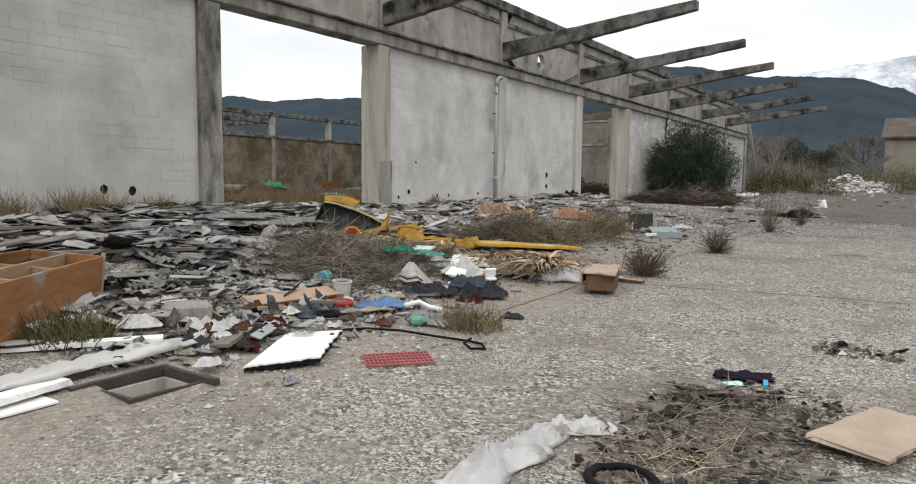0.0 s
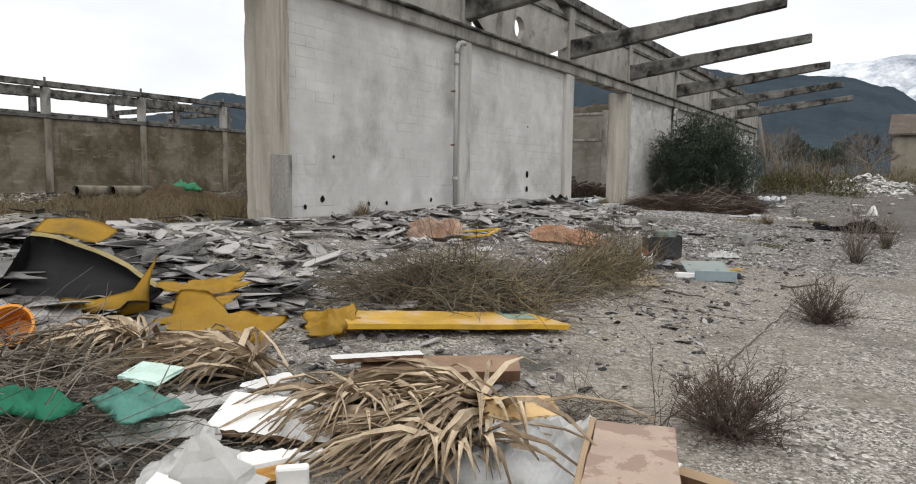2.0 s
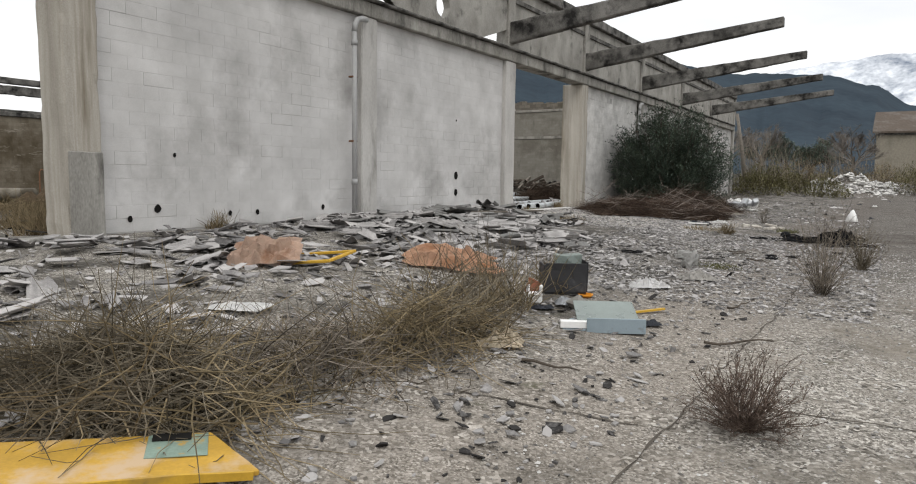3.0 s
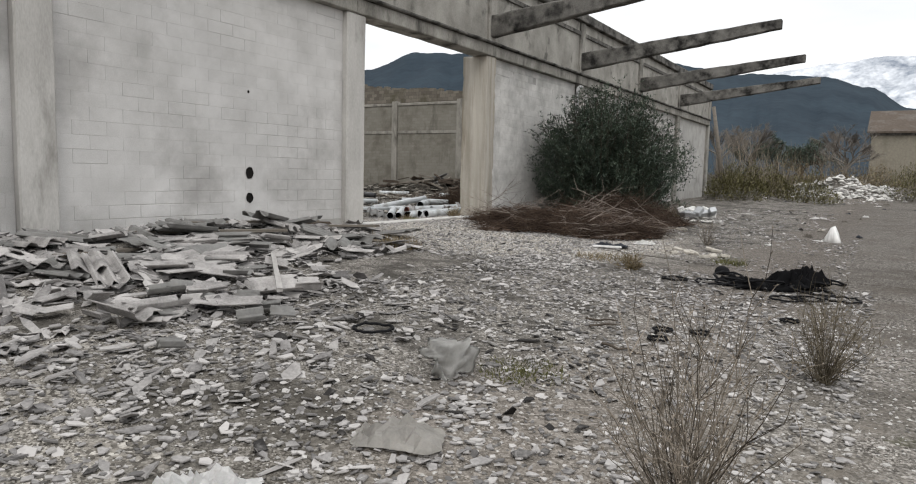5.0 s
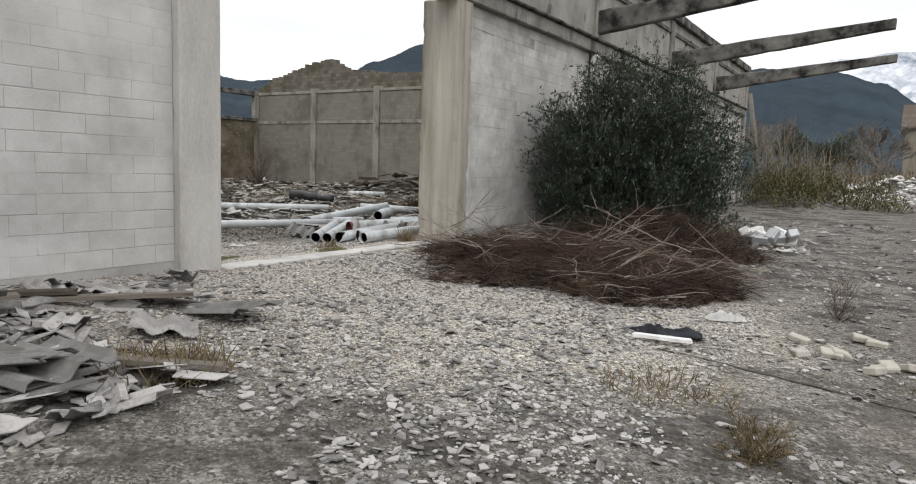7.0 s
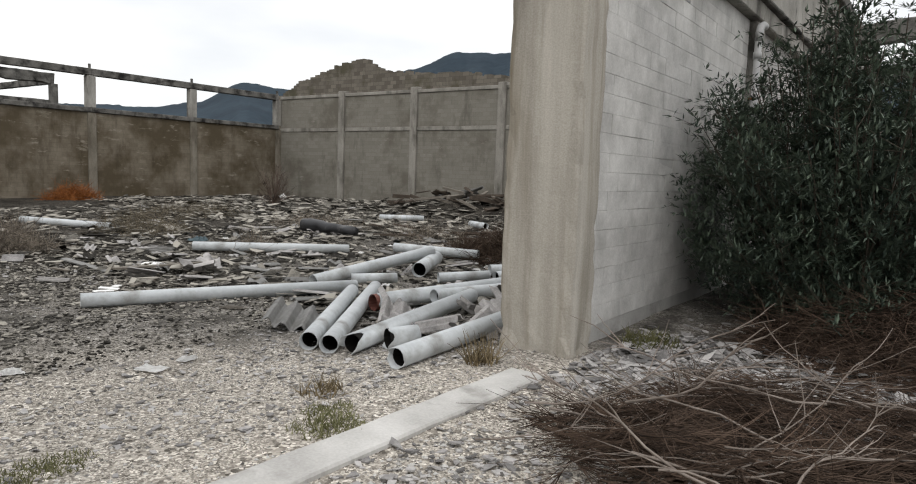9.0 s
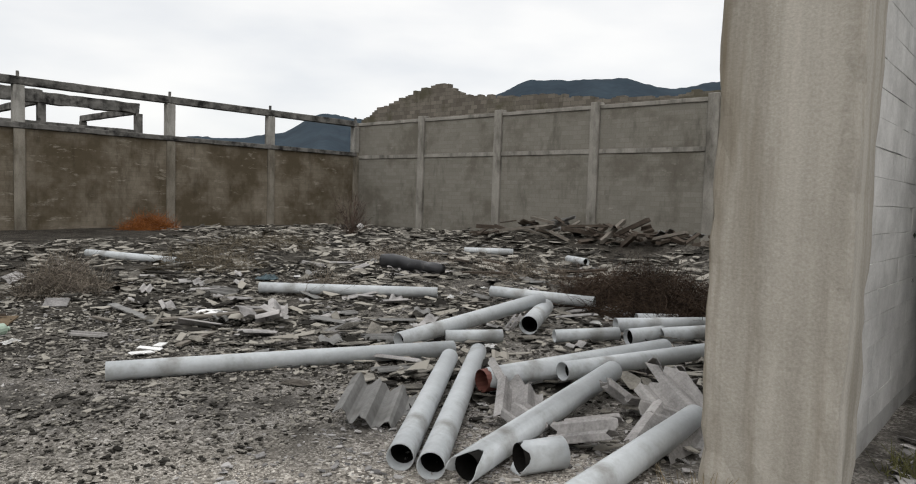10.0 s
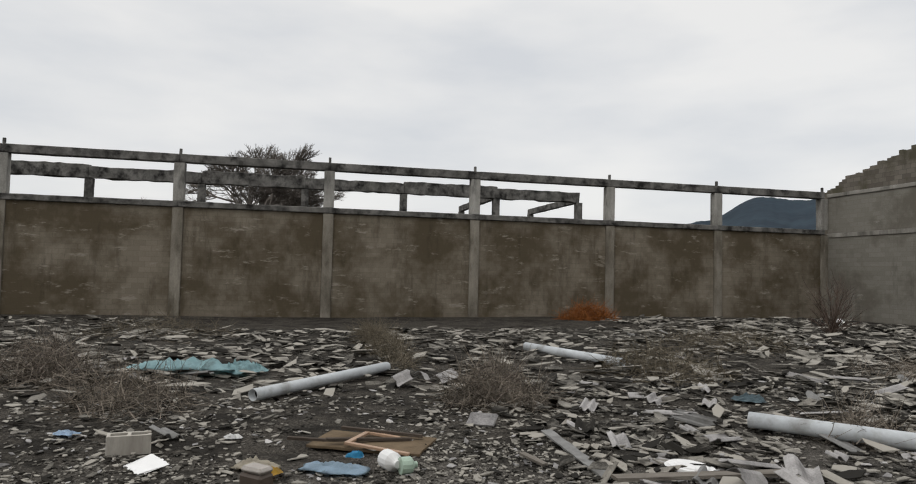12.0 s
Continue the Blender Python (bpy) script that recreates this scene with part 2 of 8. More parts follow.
    bp = n.new("ShaderNodeBump"); bp.inputs["Strength"].default_value, bp.inputs["Distance"].default_value = 0.9, 0.03
    bp.invert = True
    l.new(hsum.outputs[0], bp.inputs["Height"])
    bp2 = n.new("ShaderNodeBump"); bp2.inputs["Strength"].default_value, bp2.inputs["Distance"].default_value = 0.6, 0.02
    l.new(noise_node(35.0, 4), bp2.inputs["Height"]); l.new(bp.outputs["Normal"], bp2.inputs["Normal"])
    l.new(bp2.outputs["Normal"], b.inputs["Normal"])
    return m


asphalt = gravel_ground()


def coursed(name, dark, light, joint, moss, bw=0.42, bh=0.2, moss_low=0.5, moss_high=0.62, pale=None, pale_low=0.6):
    """Old blockwork far off: block by block tones, faint joints, damp streaks and growth."""
    m = bpy.data.materials.new(name)
    m.use_nodes = True
    n, l = m.node_tree.nodes, m.node_tree.links
    b = n["Principled BSDF"]
    geo = n.new("ShaderNodeNewGeometry")
    sp = n.new("ShaderNodeSeparateXYZ"); l.new(geo.outputs["Position"], sp.inputs[0])
    ad = n.new("ShaderNodeMath"); ad.operation = "ADD"; l.new(sp.outputs[0], ad.inputs[0]); l.new(sp.outputs[1], ad.inputs[1])
    cb = n.new("ShaderNodeCombineXYZ"); l.new(ad.outputs[0], cb.inputs[0]); l.new(sp.outputs[2], cb.inputs[1])
    br = n.new("ShaderNodeTexBrick")
    br.inputs["Scale"].default_value = 1.0
    br.inputs["Brick Width"].default_value, br.inputs["Row Height"].default_value = bw, bh
    br.inputs["Mortar Size"].default_value = 0.008
    br.inputs["Color1"].default_value, br.inputs["Color2"].default_value, br.inputs["Mortar"].default_value = (*dark, 1), (*light, 1), (*joint, 1)
    l.new(cb.outputs[0], br.inputs["Vector"])

    def noise_node(s, d, r=0.65, squash=None):
        t = n.new("ShaderNodeTexNoise")
        t.inputs["Scale"].default_value, t.inputs["Detail"].default_value, t.inputs["Roughness"].default_value = s, d, r
        if squash:
            mp = n.new("ShaderNodeMapping"); mp.inputs["Scale"].default_value = squash
            l.new(geo.outputs["Position"], mp.inputs["Vector"]); l.new(mp.outputs[0], t.inputs["Vector"])
        else:
            l.new(geo.outputs["Position"], t.inputs["Vector"])
        return t.outputs["Fac"]

    def over(fac, lo, hi, c1, c2, top=1.0):
        r = n.new("ShaderNodeMapRange"); r.inputs["From Min"].default_value, r.inputs["From Max"].default_value = lo, hi
        r.inputs["To Max"].default_value = top
        l.new(fac, r.inputs["Value"])
        x = n.new("ShaderNodeMix"); x.data_type = "RGBA"
        l.new(r.outputs[0], x.inputs[0]); l.new(c1, x.inputs[6]); x.inputs[7].default_value = (*c2, 1)
        return x.outputs[2]
    c = over(noise_node(0.45, 5), moss_low, moss_high, br.outputs["Color"], moss, 0.9)
    c = over(noise_node(1.6, 5, 0.7, (1, 1, 0.25)), 0.55, 0.75, c, tuple(0.6 * v for v in moss), 0.7)
    c = over(noise_node(25, 4), 0.5, 0.8, c, tuple(0.5 * v for v in dark), 0.5)
    if pale:                              # rows of blocks laid bare where the coat has come off
        c = over(noise_node(1.5, 6, 0.75, (0.7, 0.7, 2.6)), pale_low, pale_low + 0.09, c, pale, 0.75)
    l.new(c, b.inputs["Base Color"])
    b.inputs["Roughness"].default_value = 0.95
    b.inputs["Specular IOR Level"].default_value = 0.1
    bp = n.new("ShaderNodeBump"); bp.inputs["Strength"].default_value, bp.inputs["Distance"].default_value = 0.5, 0.01
    l.new(noise_node(18, 5), bp.inputs["Height"]); l.new(bp.outputs["Normal"], b.inputs["Normal"])
    return m


render_grey = coursed("grey_blockwork", (0.186, 0.174, 0.148), (0.220, 0.207, 0.178), (0.172, 0.161, 0.137), (0.135, 0.122, 0.100), pale=(0.30, 0.285, 0.25), pale_low=0.62)
mossy_wall = coursed("damp_mossy_wall", (0.184, 0.157, 0.120), (0.224, 0.193, 0.151), (0.168, 0.143, 0.109), (0.076, 0.0590, 0.036), 0.42, 0.2, 0.37, 0.57, pale=(0.30, 0.268, 0.222), pale_low=0.585)
concrete_tan = surface("brown_stained_concrete", (0.115, 0.100, 0.078), (0.30, 0.272, 0.225), 1.6, 45, 0.9, 0.5, 0.012, stain=(0.085, 0.072, 0.052), stain_scale=1.3, stain_low=0.45, stain_high=0.65, stretch=(1, 1, 0.4))
concrete_band = surface("drab_grey_concrete", (0.165, 0.154, 0.134), (0.34, 0.322, 0.287), 1.6, 45, 0.9, 0.5, 0.012, stain=(0.10, 0.093, 0.079), stain_scale=1.3, stain_low=0.5, stain_high=0.7, stretch=(1, 1, 0.4))
gable_brick = coursed("old_gable_masonry", (0.112, 0.098, 0.081), (0.189, 0.168, 0.140), (0.084, 0.077, 0.063), (0.084, 0.077, 0.052), 0.5, 0.25)

# things
def plain(name, c, rough=0.6, vary=0.25, fine=60, bump=0.15, dist=0.004, scale=4, **k):
    return surface(name, tuple(v * (1 - vary) for v in c), tuple(min(0.95, v * (1 + vary)) for v in c), scale, fine, rough, bump, dist, **k)


pvc = plain("pale_grey_plastic_pipe", (0.47, 0.49, 0.50), 0.45, 0.16, 30, 0.05, stain=(0.25, 0.243, 0.228), stain_scale=2.6, stain_low=0.54, stain_high=0.76)
pvc_red = plain("rust_red_lining", (0.16, 0.06, 0.045), 0.7)
# darkest tones lowered to stand for shade in the gaps between shards
shard_mat = surface("broken_cement_sheet", (0.030, 0.028, 0.027), (0.35, 0.335, 0.323), 3.0, 45, 0.92, 0.4, 0.006, island=0.75, coords="World")
# browner hall rubble, with the deeper shade of its gaps in the colour
hall_sheet_shaded = surface("brown_shaded_cement_sheet", (0.018, 0.016, 0.013), (0.31, 0.288, 0.25), 3.0, 45, 0.92, 0.4, 0.006, island=0.9, coords="World")
shard_pale = surface("pale_cement_chips", (0.125, 0.119, 0.116), (0.45, 0.43, 0.415), 3.0, 45, 0.92, 0.4, 0.005, island=0.6, coords="World")
stone_mat = surface("loose_gravel", (0.115, 0.108, 0.10), (0.49, 0.474, 0.450), 5.0, 60, 0.95, 0.2, 0.003, island=0.9, coords="World")
sheet_mat = plain("weathered_corrugated_sheet", (0.203, 0.199, 0.191), 0.92, 0.35, 40, 0.4, 0.006, stain=(0.098, 0.094, 0.086), stain_scale=2.5, stain_low=0.5, stain_high=0.7)
timber_grey = plain("silvered_timber", (0.173, 0.154, 0.131), 0.9, 0.35, 50, 0.5, 0.006, stretch=(1, 8, 8), stain=(0.075, 0.064, 0.053), stain_scale=2, stain_low=0.55, stain_high=0.7)
timber_dark = plain("dark_rotten_timber", (0.075, 0.06, 0.048), 0.9, 0.4, 50, 0.5, 0.006, stretch=(1, 8, 8))
veneer = plain("orange_brown_veneer", (0.25, 0.112, 0.040), 0.55, 0.4, 40, 0.2, 0.003, stretch=(1, 1, 5), stain=(0.25, 0.225, 0.185), stain_scale=0.9, stain_low=0.56, stain_high=0.59)
veneer_in = plain("pale_drawer_wood", (0.315, 0.217, 0.128), 0.7, 0.25, 40, 0.15, 0.003, stretch=(1, 7, 7))
board_tan = plain("tan_laminate_board", (0.36, 0.235, 0.155), 0.5, 0.12, 50, 0.08, 0.002, stretch=(1, 6, 6), stain=(0.210, 0.135, 0.083), stain_scale=3, stain_low=0.6, stain_high=0.75)
board_white = plain("white_laminate_board", (0.78, 0.77, 0.75), 0.4, 0.06, 60, 0.05, 0.002, stain=(0.5, 0.48, 0.44), stain_scale=3, stain_low=0.62, stain_high=0.75)
chipboard = plain("broken_chipboard", (0.119, 0.070, 0.042), 0.95, 0.4, 70, 0.6, 0.01)
foam_white = plain("white_plastic_foam", (0.74, 0.73, 0.71), 0.7, 0.1, 50, 0.15, 0.003, stain=(0.45, 0.43, 0.40), stain_scale=5, stain_low=0.6, stain_high=0.75)
cloth_white = plain("dirty_white_cloth", (0.76, 0.75, 0.74), 0.95, 0.15, 90, 0.3, 0.004, stain=(0.42, 0.40, 0.37), stain_scale=4, stain_low=0.55, stain_high=0.7)
cloth_dark = plain("charcoal_cloth", (0.062, 0.066, 0.076), 0.95, 0.35, 90, 0.3, 0.004)
cloth_denim = plain("faded_denim", (0.10, 0.125, 0.15), 0.95, 0.4, 90, 0.3, 0.004)
cloth_blue = plain("blue_cloth", (0.20, 0.33, 0.54), 0.9, 0.35, 90, 0.3, 0.004)
cloth_purple = plain("dark_purple_rag", (0.030, 0.022, 0.040), 0.95, 0.4, 90, 0.3, 0.004)
cloth_maroon = plain("maroon_rag", (0.09, 0.02, 0.022), 0.95, 0.4, 90, 0.3, 0.004)
cloth_beige = plain("beige_cloth", (0.50, 0.45, 0.36), 0.95, 0.25, 90, 0.3, 0.004)
cloth_aqua = plain("pale_turquoise_sheet", (0.33, 0.50, 0.52), 0.8, 0.2, 70, 0.2, 0.004, stain=(0.2, 0.27, 0.27), stain_scale=3, stain_low=0.58, stain_high=0.7)
plastic_yellow = plain("weathered_yellow_plastic", (0.510, 0.302, 0.030), 0.5, 0.2, 60, 0.1, 0.003, stain=(0.281, 0.178, 0.051), stain_scale=2.4, stain_low=0.55, stain_high=0.72)
plastic_orange = plain("orange_plastic", (0.70, 0.27, 0.02), 0.5, 0.15)
plastic_black = plain("scuffed_black_plastic", (0.022, 0.022, 0.024), 0.5, 0.35, 60, 0.15, 0.003, stain=(0.12, 0.115, 0.11), stain_scale=3, stain_low=0.6, stain_high=0.8)
rubber = plain("old_black_rubber", (0.008, 0.008, 0.009), 0.86, 0.4, 50, 0.3, 0.004)
plastic_red = plain("red_plastic", (0.36, 0.045, 0.035), 0.55, 0.2)
crate_red = plain("faded_crimson_plastic", (0.31, 0.085, 0.085), 0.6, 0.25)
net_green = plain("green_mesh_fabric", (0.035, 0.25, 0.145), 0.8, 0.3)
plastic_blue = plain("bright_blue_plastic", (0.03, 0.28, 0.50), 0.5, 0.2)
plastic_aqua = plain("pale_aqua_plastic", (0.45, 0.68, 0.70), 0.45, 0.12)
metal_blue = plain("pale_blue_painted_metal", (0.225, 0.277, 0.307), 0.5, 0.12, stain=(0.150, 0.150, 0.150), stain_scale=4, stain_low=0.62, stain_high=0.75)
glass_dirty = plain("dusty_green_glass", (0.16, 0.19, 0.175), 0.3, 0.2)
tin = plain("dull_grey_metal", (0.40, 0.41, 0.42), 0.45, 0.2, metal=0.6)
rust = plain("rusty_metal", (0.16, 0.085, 0.05), 0.85, 0.4)
litter_mat = surface("dead_leaf_litter", (0.030, 0.026, 0.022), (0.16, 0.135, 0.112), 4, 40, 0.95, 0.2, 0.003, island=0.8, coords="World")
straw = surface("dry_palm_straw", (0.20, 0.145, 0.095), (0.56, 0.455, 0.325), 4, 40, 0.85, 0.2, 0.003, island=0.6, coords="World")
grass_dry = surface("dry_grass", (0.09, 0.070, 0.040), (0.27, 0.212, 0.128), 2, 30, 0.9, 0.0, 0.003, island=0.6, coords="World")
grass_dull = surface("dull_grey_brown_grass", (0.06, 0.050, 0.035), (0.20, 0.170, 0.125), 2, 30, 0.9, 0.0, 0.003, island=0.6, coords="World")
grass_moss = surface("low_yellow_green_weeds", (0.10, 0.10, 0.045), (0.24, 0.235, 0.13), 2, 30, 0.9, 0.0, 0.003, island=0.6, coords="World")
grass_green = surface("green_weeds", (0.05, 0.052, 0.022), (0.15, 0.145, 0.065), 2, 30, 0.9, 0.0, 0.003, island=0.6, coords="World")
twig_grey = surface("grey_dry_twigs", (0.048, 0.040, 0.031), (0.285, 0.244, 0.198), 2, 30, 0.9, 0.0, 0.003, island=0.6, coords="World")
twig_dark = surface("blackish_brown_twigs", (0.018, 0.0125, 0.009), (0.092, 0.064, 0.046), 2, 30, 0.9, 0.0, 0.003, island=0.6, coords="World")
twig_red = surface("reddish_brown_twigs", (0.022, 0.015, 0.011), (0.112, 0.078, 0.058), 2, 30, 0.9, 0.0, 0.003, island=0.6, coords="World")
branch_pale = surface("bare_grey_branch", (0.085, 0.069, 0.058), (0.32, 0.272, 0.236), 3, 40, 0.9, 0.2, 0.004, island=0.5, coords="World")
weed_purple = surface("purplish_dry_weed", (0.048, 0.034, 0.028), (0.160, 0.120, 0.096), 2, 30, 0.9, 0.0, 0.003, island=0.6, coords="World")
leaf_dark = surface("dark_oleander_leaf", (0.026, 0.042, 0.032), (0.105, 0.138, 0.096), 1.5, 30, 0.6, 0.0, 0.003, island=0.5, coords="World")
leaf_olive = surface("olive_scrub_leaf", (0.05, 0.050, 0.022), (0.19, 0.172, 0.085), 0.5, 20, 0.85, 0.0, 0.003, island=0.6, coords="World")
rust_bush = surface("rust_coloured_dry_bush", (0.12, 0.040, 0.010), (0.33, 0.125, 0.038), 2, 30, 0.9, 0.0, 0.003, island=0.6, coords="World")
reed = surface("tall_pale_reeds", (0.12, 0.10, 0.075), (0.30, 0.258, 0.20), 1, 20, 0.9, 0.0, 0.003, island=0.6, coords="World")
# bark of distant bare trees, lightened to paint in the haze
bark_hazed = plain("haze_paled_bark", (0.155, 0.138, 0.122), 0.95, 0.3)
bark = plain("dark_bark", (0.075, 0.062, 0.05), 0.95, 0.35)
far_wall = plain("far_rendered_wall", (0.238, 0.217, 0.175), 0.9, 0.2, 30, 0.1, stain=(0.154, 0.140, 0.112), stain_scale=0.4, stain_low=0.5, stain_high=0.7)
far_roof = plain("weathered_fibre_roof", (0.091, 0.073, 0.059), 0.9, 0.3, 20, 0.1, stain=(0.140, 0.126, 0.112), stain_scale=0.5, stain_low=0.5, stain_high=0.7)
# near-black: painted shade inside holes and pipes, also dark board cores
near_black = plain("hole_shade_and_dark_core", (0.012, 0.011, 0.010), 0.95, 0.3)
joint_soil = plain("dark_joint_soil", (0.085, 0.074, 0.062), 0.95, 0.35, 40, 0.5, 0.01)
dirt = plain("brown_earth", (0.13, 0.095, 0.06), 0.95, 0.35, 40, 0.5, 0.01)

# ---- building tools ----
def part(name, bm, material, parent=None, label="", smooth=False):
    """Links a bmesh as one mesh object, under a thing or part where parent is given."""
    me = bpy.data.meshes.new(name)
    bm.to_mesh(me)
    bm.free()
    for mt in (material if isinstance(material, (list, tuple)) else [material]):
        me.materials.append(mt)
    if smooth:
        for p in me.polygons:
            p.use_smooth = True
    ob = new(name, me)
    if parent:
        ob.parent = parent
    if label:
        ob["label"] = label
    return ob


def thing(name, m, label, category, group="", kind=""):
    """An Empty at a thing's base that carries its parts."""
    e = new(name)
    e.empty_display_size = 0.2
    e.matrix_world = m
    return tagged(e, label, category, group, kind)


def box(bm, x0, x1, y0, y1, z0, z1, bevel=0.0, m=None):
    """Adds a bevelled box to a bmesh."""
    r = bmesh.ops.create_cube(bm, size=1)
    vs = r["verts"]
    for v in vs:
        v.co = Vector(((x0 + x1) / 2 + v.co.x * (x1 - x0), (y0 + y1) / 2 + v.co.y * (y1 - y0), (z0 + z1) / 2 + v.co.z * (z1 - z0)))
    if bevel:
        es = list({e for v in vs for e in v.link_edges})
        r2 = bmesh.ops.bevel(bm, geom=es, offset=bevel, segments=1, affect="EDGES")
        vs = list({v for f in r2["faces"] for v in f.verts} | {v for v in vs if v.is_valid})
    if m is not None:
        bmesh.ops.transform(bm, matrix=m, verts=vs)
    return vs


def worn_box(x0, x1, y0, y1, z0, z1, step=0.3, amount=0.012, bevel=0.02, seed=0):
    """A long concrete member with slightly wavy, chipped edges."""
    bm = bmesh.new()
    box(bm, x0, x1, y0, y1, z0, z1)
    for axis, a, b in ((0, x0, x1), (1, y0, y1), (2, z0, z1)):
        n = min(30, int((b - a) / step))
        for i in range(1, n):
            co, no = [0, 0, 0], [0, 0, 0]
            co[axis], no[axis] = a + (b - a) * i / n, 1
            bmesh.ops.bisect_plane(bm, geom=bm.verts[:] + bm.edges[:] + bm.faces[:], plane_co=co, plane_no=no)
    hard = [e for e in bm.edges if len(e.link_faces) == 2 and e.calc_face_angle(0) > 0.7]
    bmesh.ops.bevel(bm, geom=hard, offset=bevel, segments=1, affect="EDGES")
    for v in bm.verts:
        q = Vector((v.co.x * 2.3 + seed * 7.1, v.co.y * 2.3, v.co.z * 2.3))
        v.co += noise.noise_vector(q) * amount + noise.noise_vector(q * 4.1) * amount * 0.5
    return bm


def step01(t):
    t = max(0.0, min(1.0, t))
    return t * t * (3 - 2 * t)


def ground_z(x, y):
    """Height of the ground: the yard falls away from the building, the hall floor is nearly level."""
    fall = 0.68 - 0.38 * max(0, min(1, (y + 8) / 28)) - 0.2 * max(0, min(1, (y - 20) / 25))
    dip = 0.14 * step01((y - 9) / 5)          # the wall's foot lies lower past the wide opening
    if x >= -0.3:
        k = max(0, min(1, (x - 0.5) / 7.5))
        return -0.1 - fall * k - dip * (1 - k)
    s, inn, far_ = step01((y - 14) / 18), step01((y - 8) / 4), step01((-x - 5) / 20)
    return -0.1 - dip - (0.1 + 0.22 * inn - dip) * step01((-x - 0.3) / 2.2) + far_ * (0.18 * s * inn - 0.2 * (1 - inn))


# heaps of rubble: centre, spread, height
MOUNDS = [(1.2, 8.2, 0.9, 2.4, 0.2), (3.6, -8.6, 1.8, 2.0, 0.16), (1.0, -6.5, 1.0, 2.2, 0.12), (-14.5, 36.8, 5.5, 1.6, 0.6), (-8.5, 36.5, 2.5, 1.5, 0.4), (-9, 24.5, 3.5, 2.0, 0.14),
          (6.6, 50.5, 3.0, 1.6, 0.9), (2.6, 41.5, 1.8, 2.5, 0.9), (5.0, 53, 5, 3, 0.8), (10.5, 54, 5, 3, 0.7), (4.75, 22.35, 0.6, 0.6, 0.12)]


def rough_z(x, y):
    d = 0.03 * noise.noise((x * 0.5, y * 0.5, 3)) + 0.012 * noise.noise((x * 2.1, y * 2.1, 9))
    for mx, my, sx, sy, h in MOUNDS:
        q = ((x - mx) / sx) ** 2 + ((y - my) / sy) ** 2
        if q < 9:
            d += h * math.exp(-q) * (0.8 + 0.5 * noise.noise((x * 1.7, y * 1.7, 1)))
    far = max(abs(x) - 60, abs(y - 15) - 60, 0)
    return ground_z(x, y) + d + min(6, far * 0.012)


# ---- ground: one sheet to the horizon ----
def spread(a, b, step, far):
    inner = list(np.arange(a, b, step))
    left, right, s = [], [], step
    p, q = a, b
    while p > -far:
        s *= 1.35
        p -= s
        q += s
        left.append(p)
        right.append(q)
    return left[::-1] + inner + [b] + right


PIT = (7.60, 8.02, -11.55, -11.07)            # the open drain pit
gx, gy = spread(-33, 16, 0.3, 2600), spread(-18, 52, 0.3, 2600)
gx = sorted([x for x in gx if not PIT[0] - 0.1 < x < PIT[1] + 0.1] + [PIT[0], PIT[1]])
gy = sorted([y for y in gy if not PIT[2] - 0.1 < y < PIT[3] + 0.1] + [PIT[2], PIT[3]])
gverts = [(x, y, rough_z(x, y)) for y in gy for x in gx]
w = len(gx)
gfaces = [(j * w + i, j * w + i + 1, (j + 1) * w + i + 1, (j + 1) * w + i) for j in range(len(gy) - 1) for i in range(w - 1)
          if not (gx[i] == PIT[0] and gy[j] == PIT[2])]
me = bpy.data.meshes.new("ground")
me.from_pydata(gverts, [], gfaces)
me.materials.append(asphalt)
for p in me.polygons:
    p.use_smooth = True
ground = tagged(new("ground", me), "grey gravelly yard of cracked worn asphalt", "ground", kind="structure")


# ---- distance: dark hills, snowy range ----
def ridge(name, skyline, dist, depth, material, label, jag, seed, step=0.2):
    """A range of hills as a long relief; skyline: (azimuth, elevation) in degrees seen from the yard."""
    bm = bmesh.new()
    az0, az1 = skyline[0][0], skyline[-1][0]
    n = int((az1 - az0) / step)
    rows = []
    for i in range(n + 1):
        az = az0 + (az1 - az0) * i / n
        el = skyline[-1][1]
        for (a, ea), (b, eb) in zip(skyline, skyline[1:]):
            if a <= az <= b:
                el = ea + (eb - ea) * step01((az - a) / (b - a))
                break
        el += jag * (noise.noise((az * 0.5, seed, 0)) + 0.5 * noise.noise((az * 1.7, seed, 4)) + 0.25 * noise.noise((az * 5.3, seed, 8)))
        top = dist * math.tan(radians(max(el, 0.3)))
        col = []
        for k in range(13):
            f = k / 12
            r = dist - depth * (1 - f)
            z = top * f ** 1.5 * (1 + 0.3 * (1 - f) * noise.noise((az * 0.5, f * 4, seed + 20)) + 0.12 * (1 - f) * noise.noise((az * 2.1, f * 9, seed + 20))) - (10 if k == 0 else 0)
            col.append(bm.verts.new((r * math.sin(radians(az)) + 7, r * math.cos(radians(az)) + 6, z)))
        rows.append(col)
    for a, b in zip(rows, rows[1:]):
        for k in range(12):
            bm.faces.new((a[k], b[k], b[k + 1], a[k + 1]))
    return tagged(part(name, bm, material, smooth=True), label, "mountains", kind="structure")


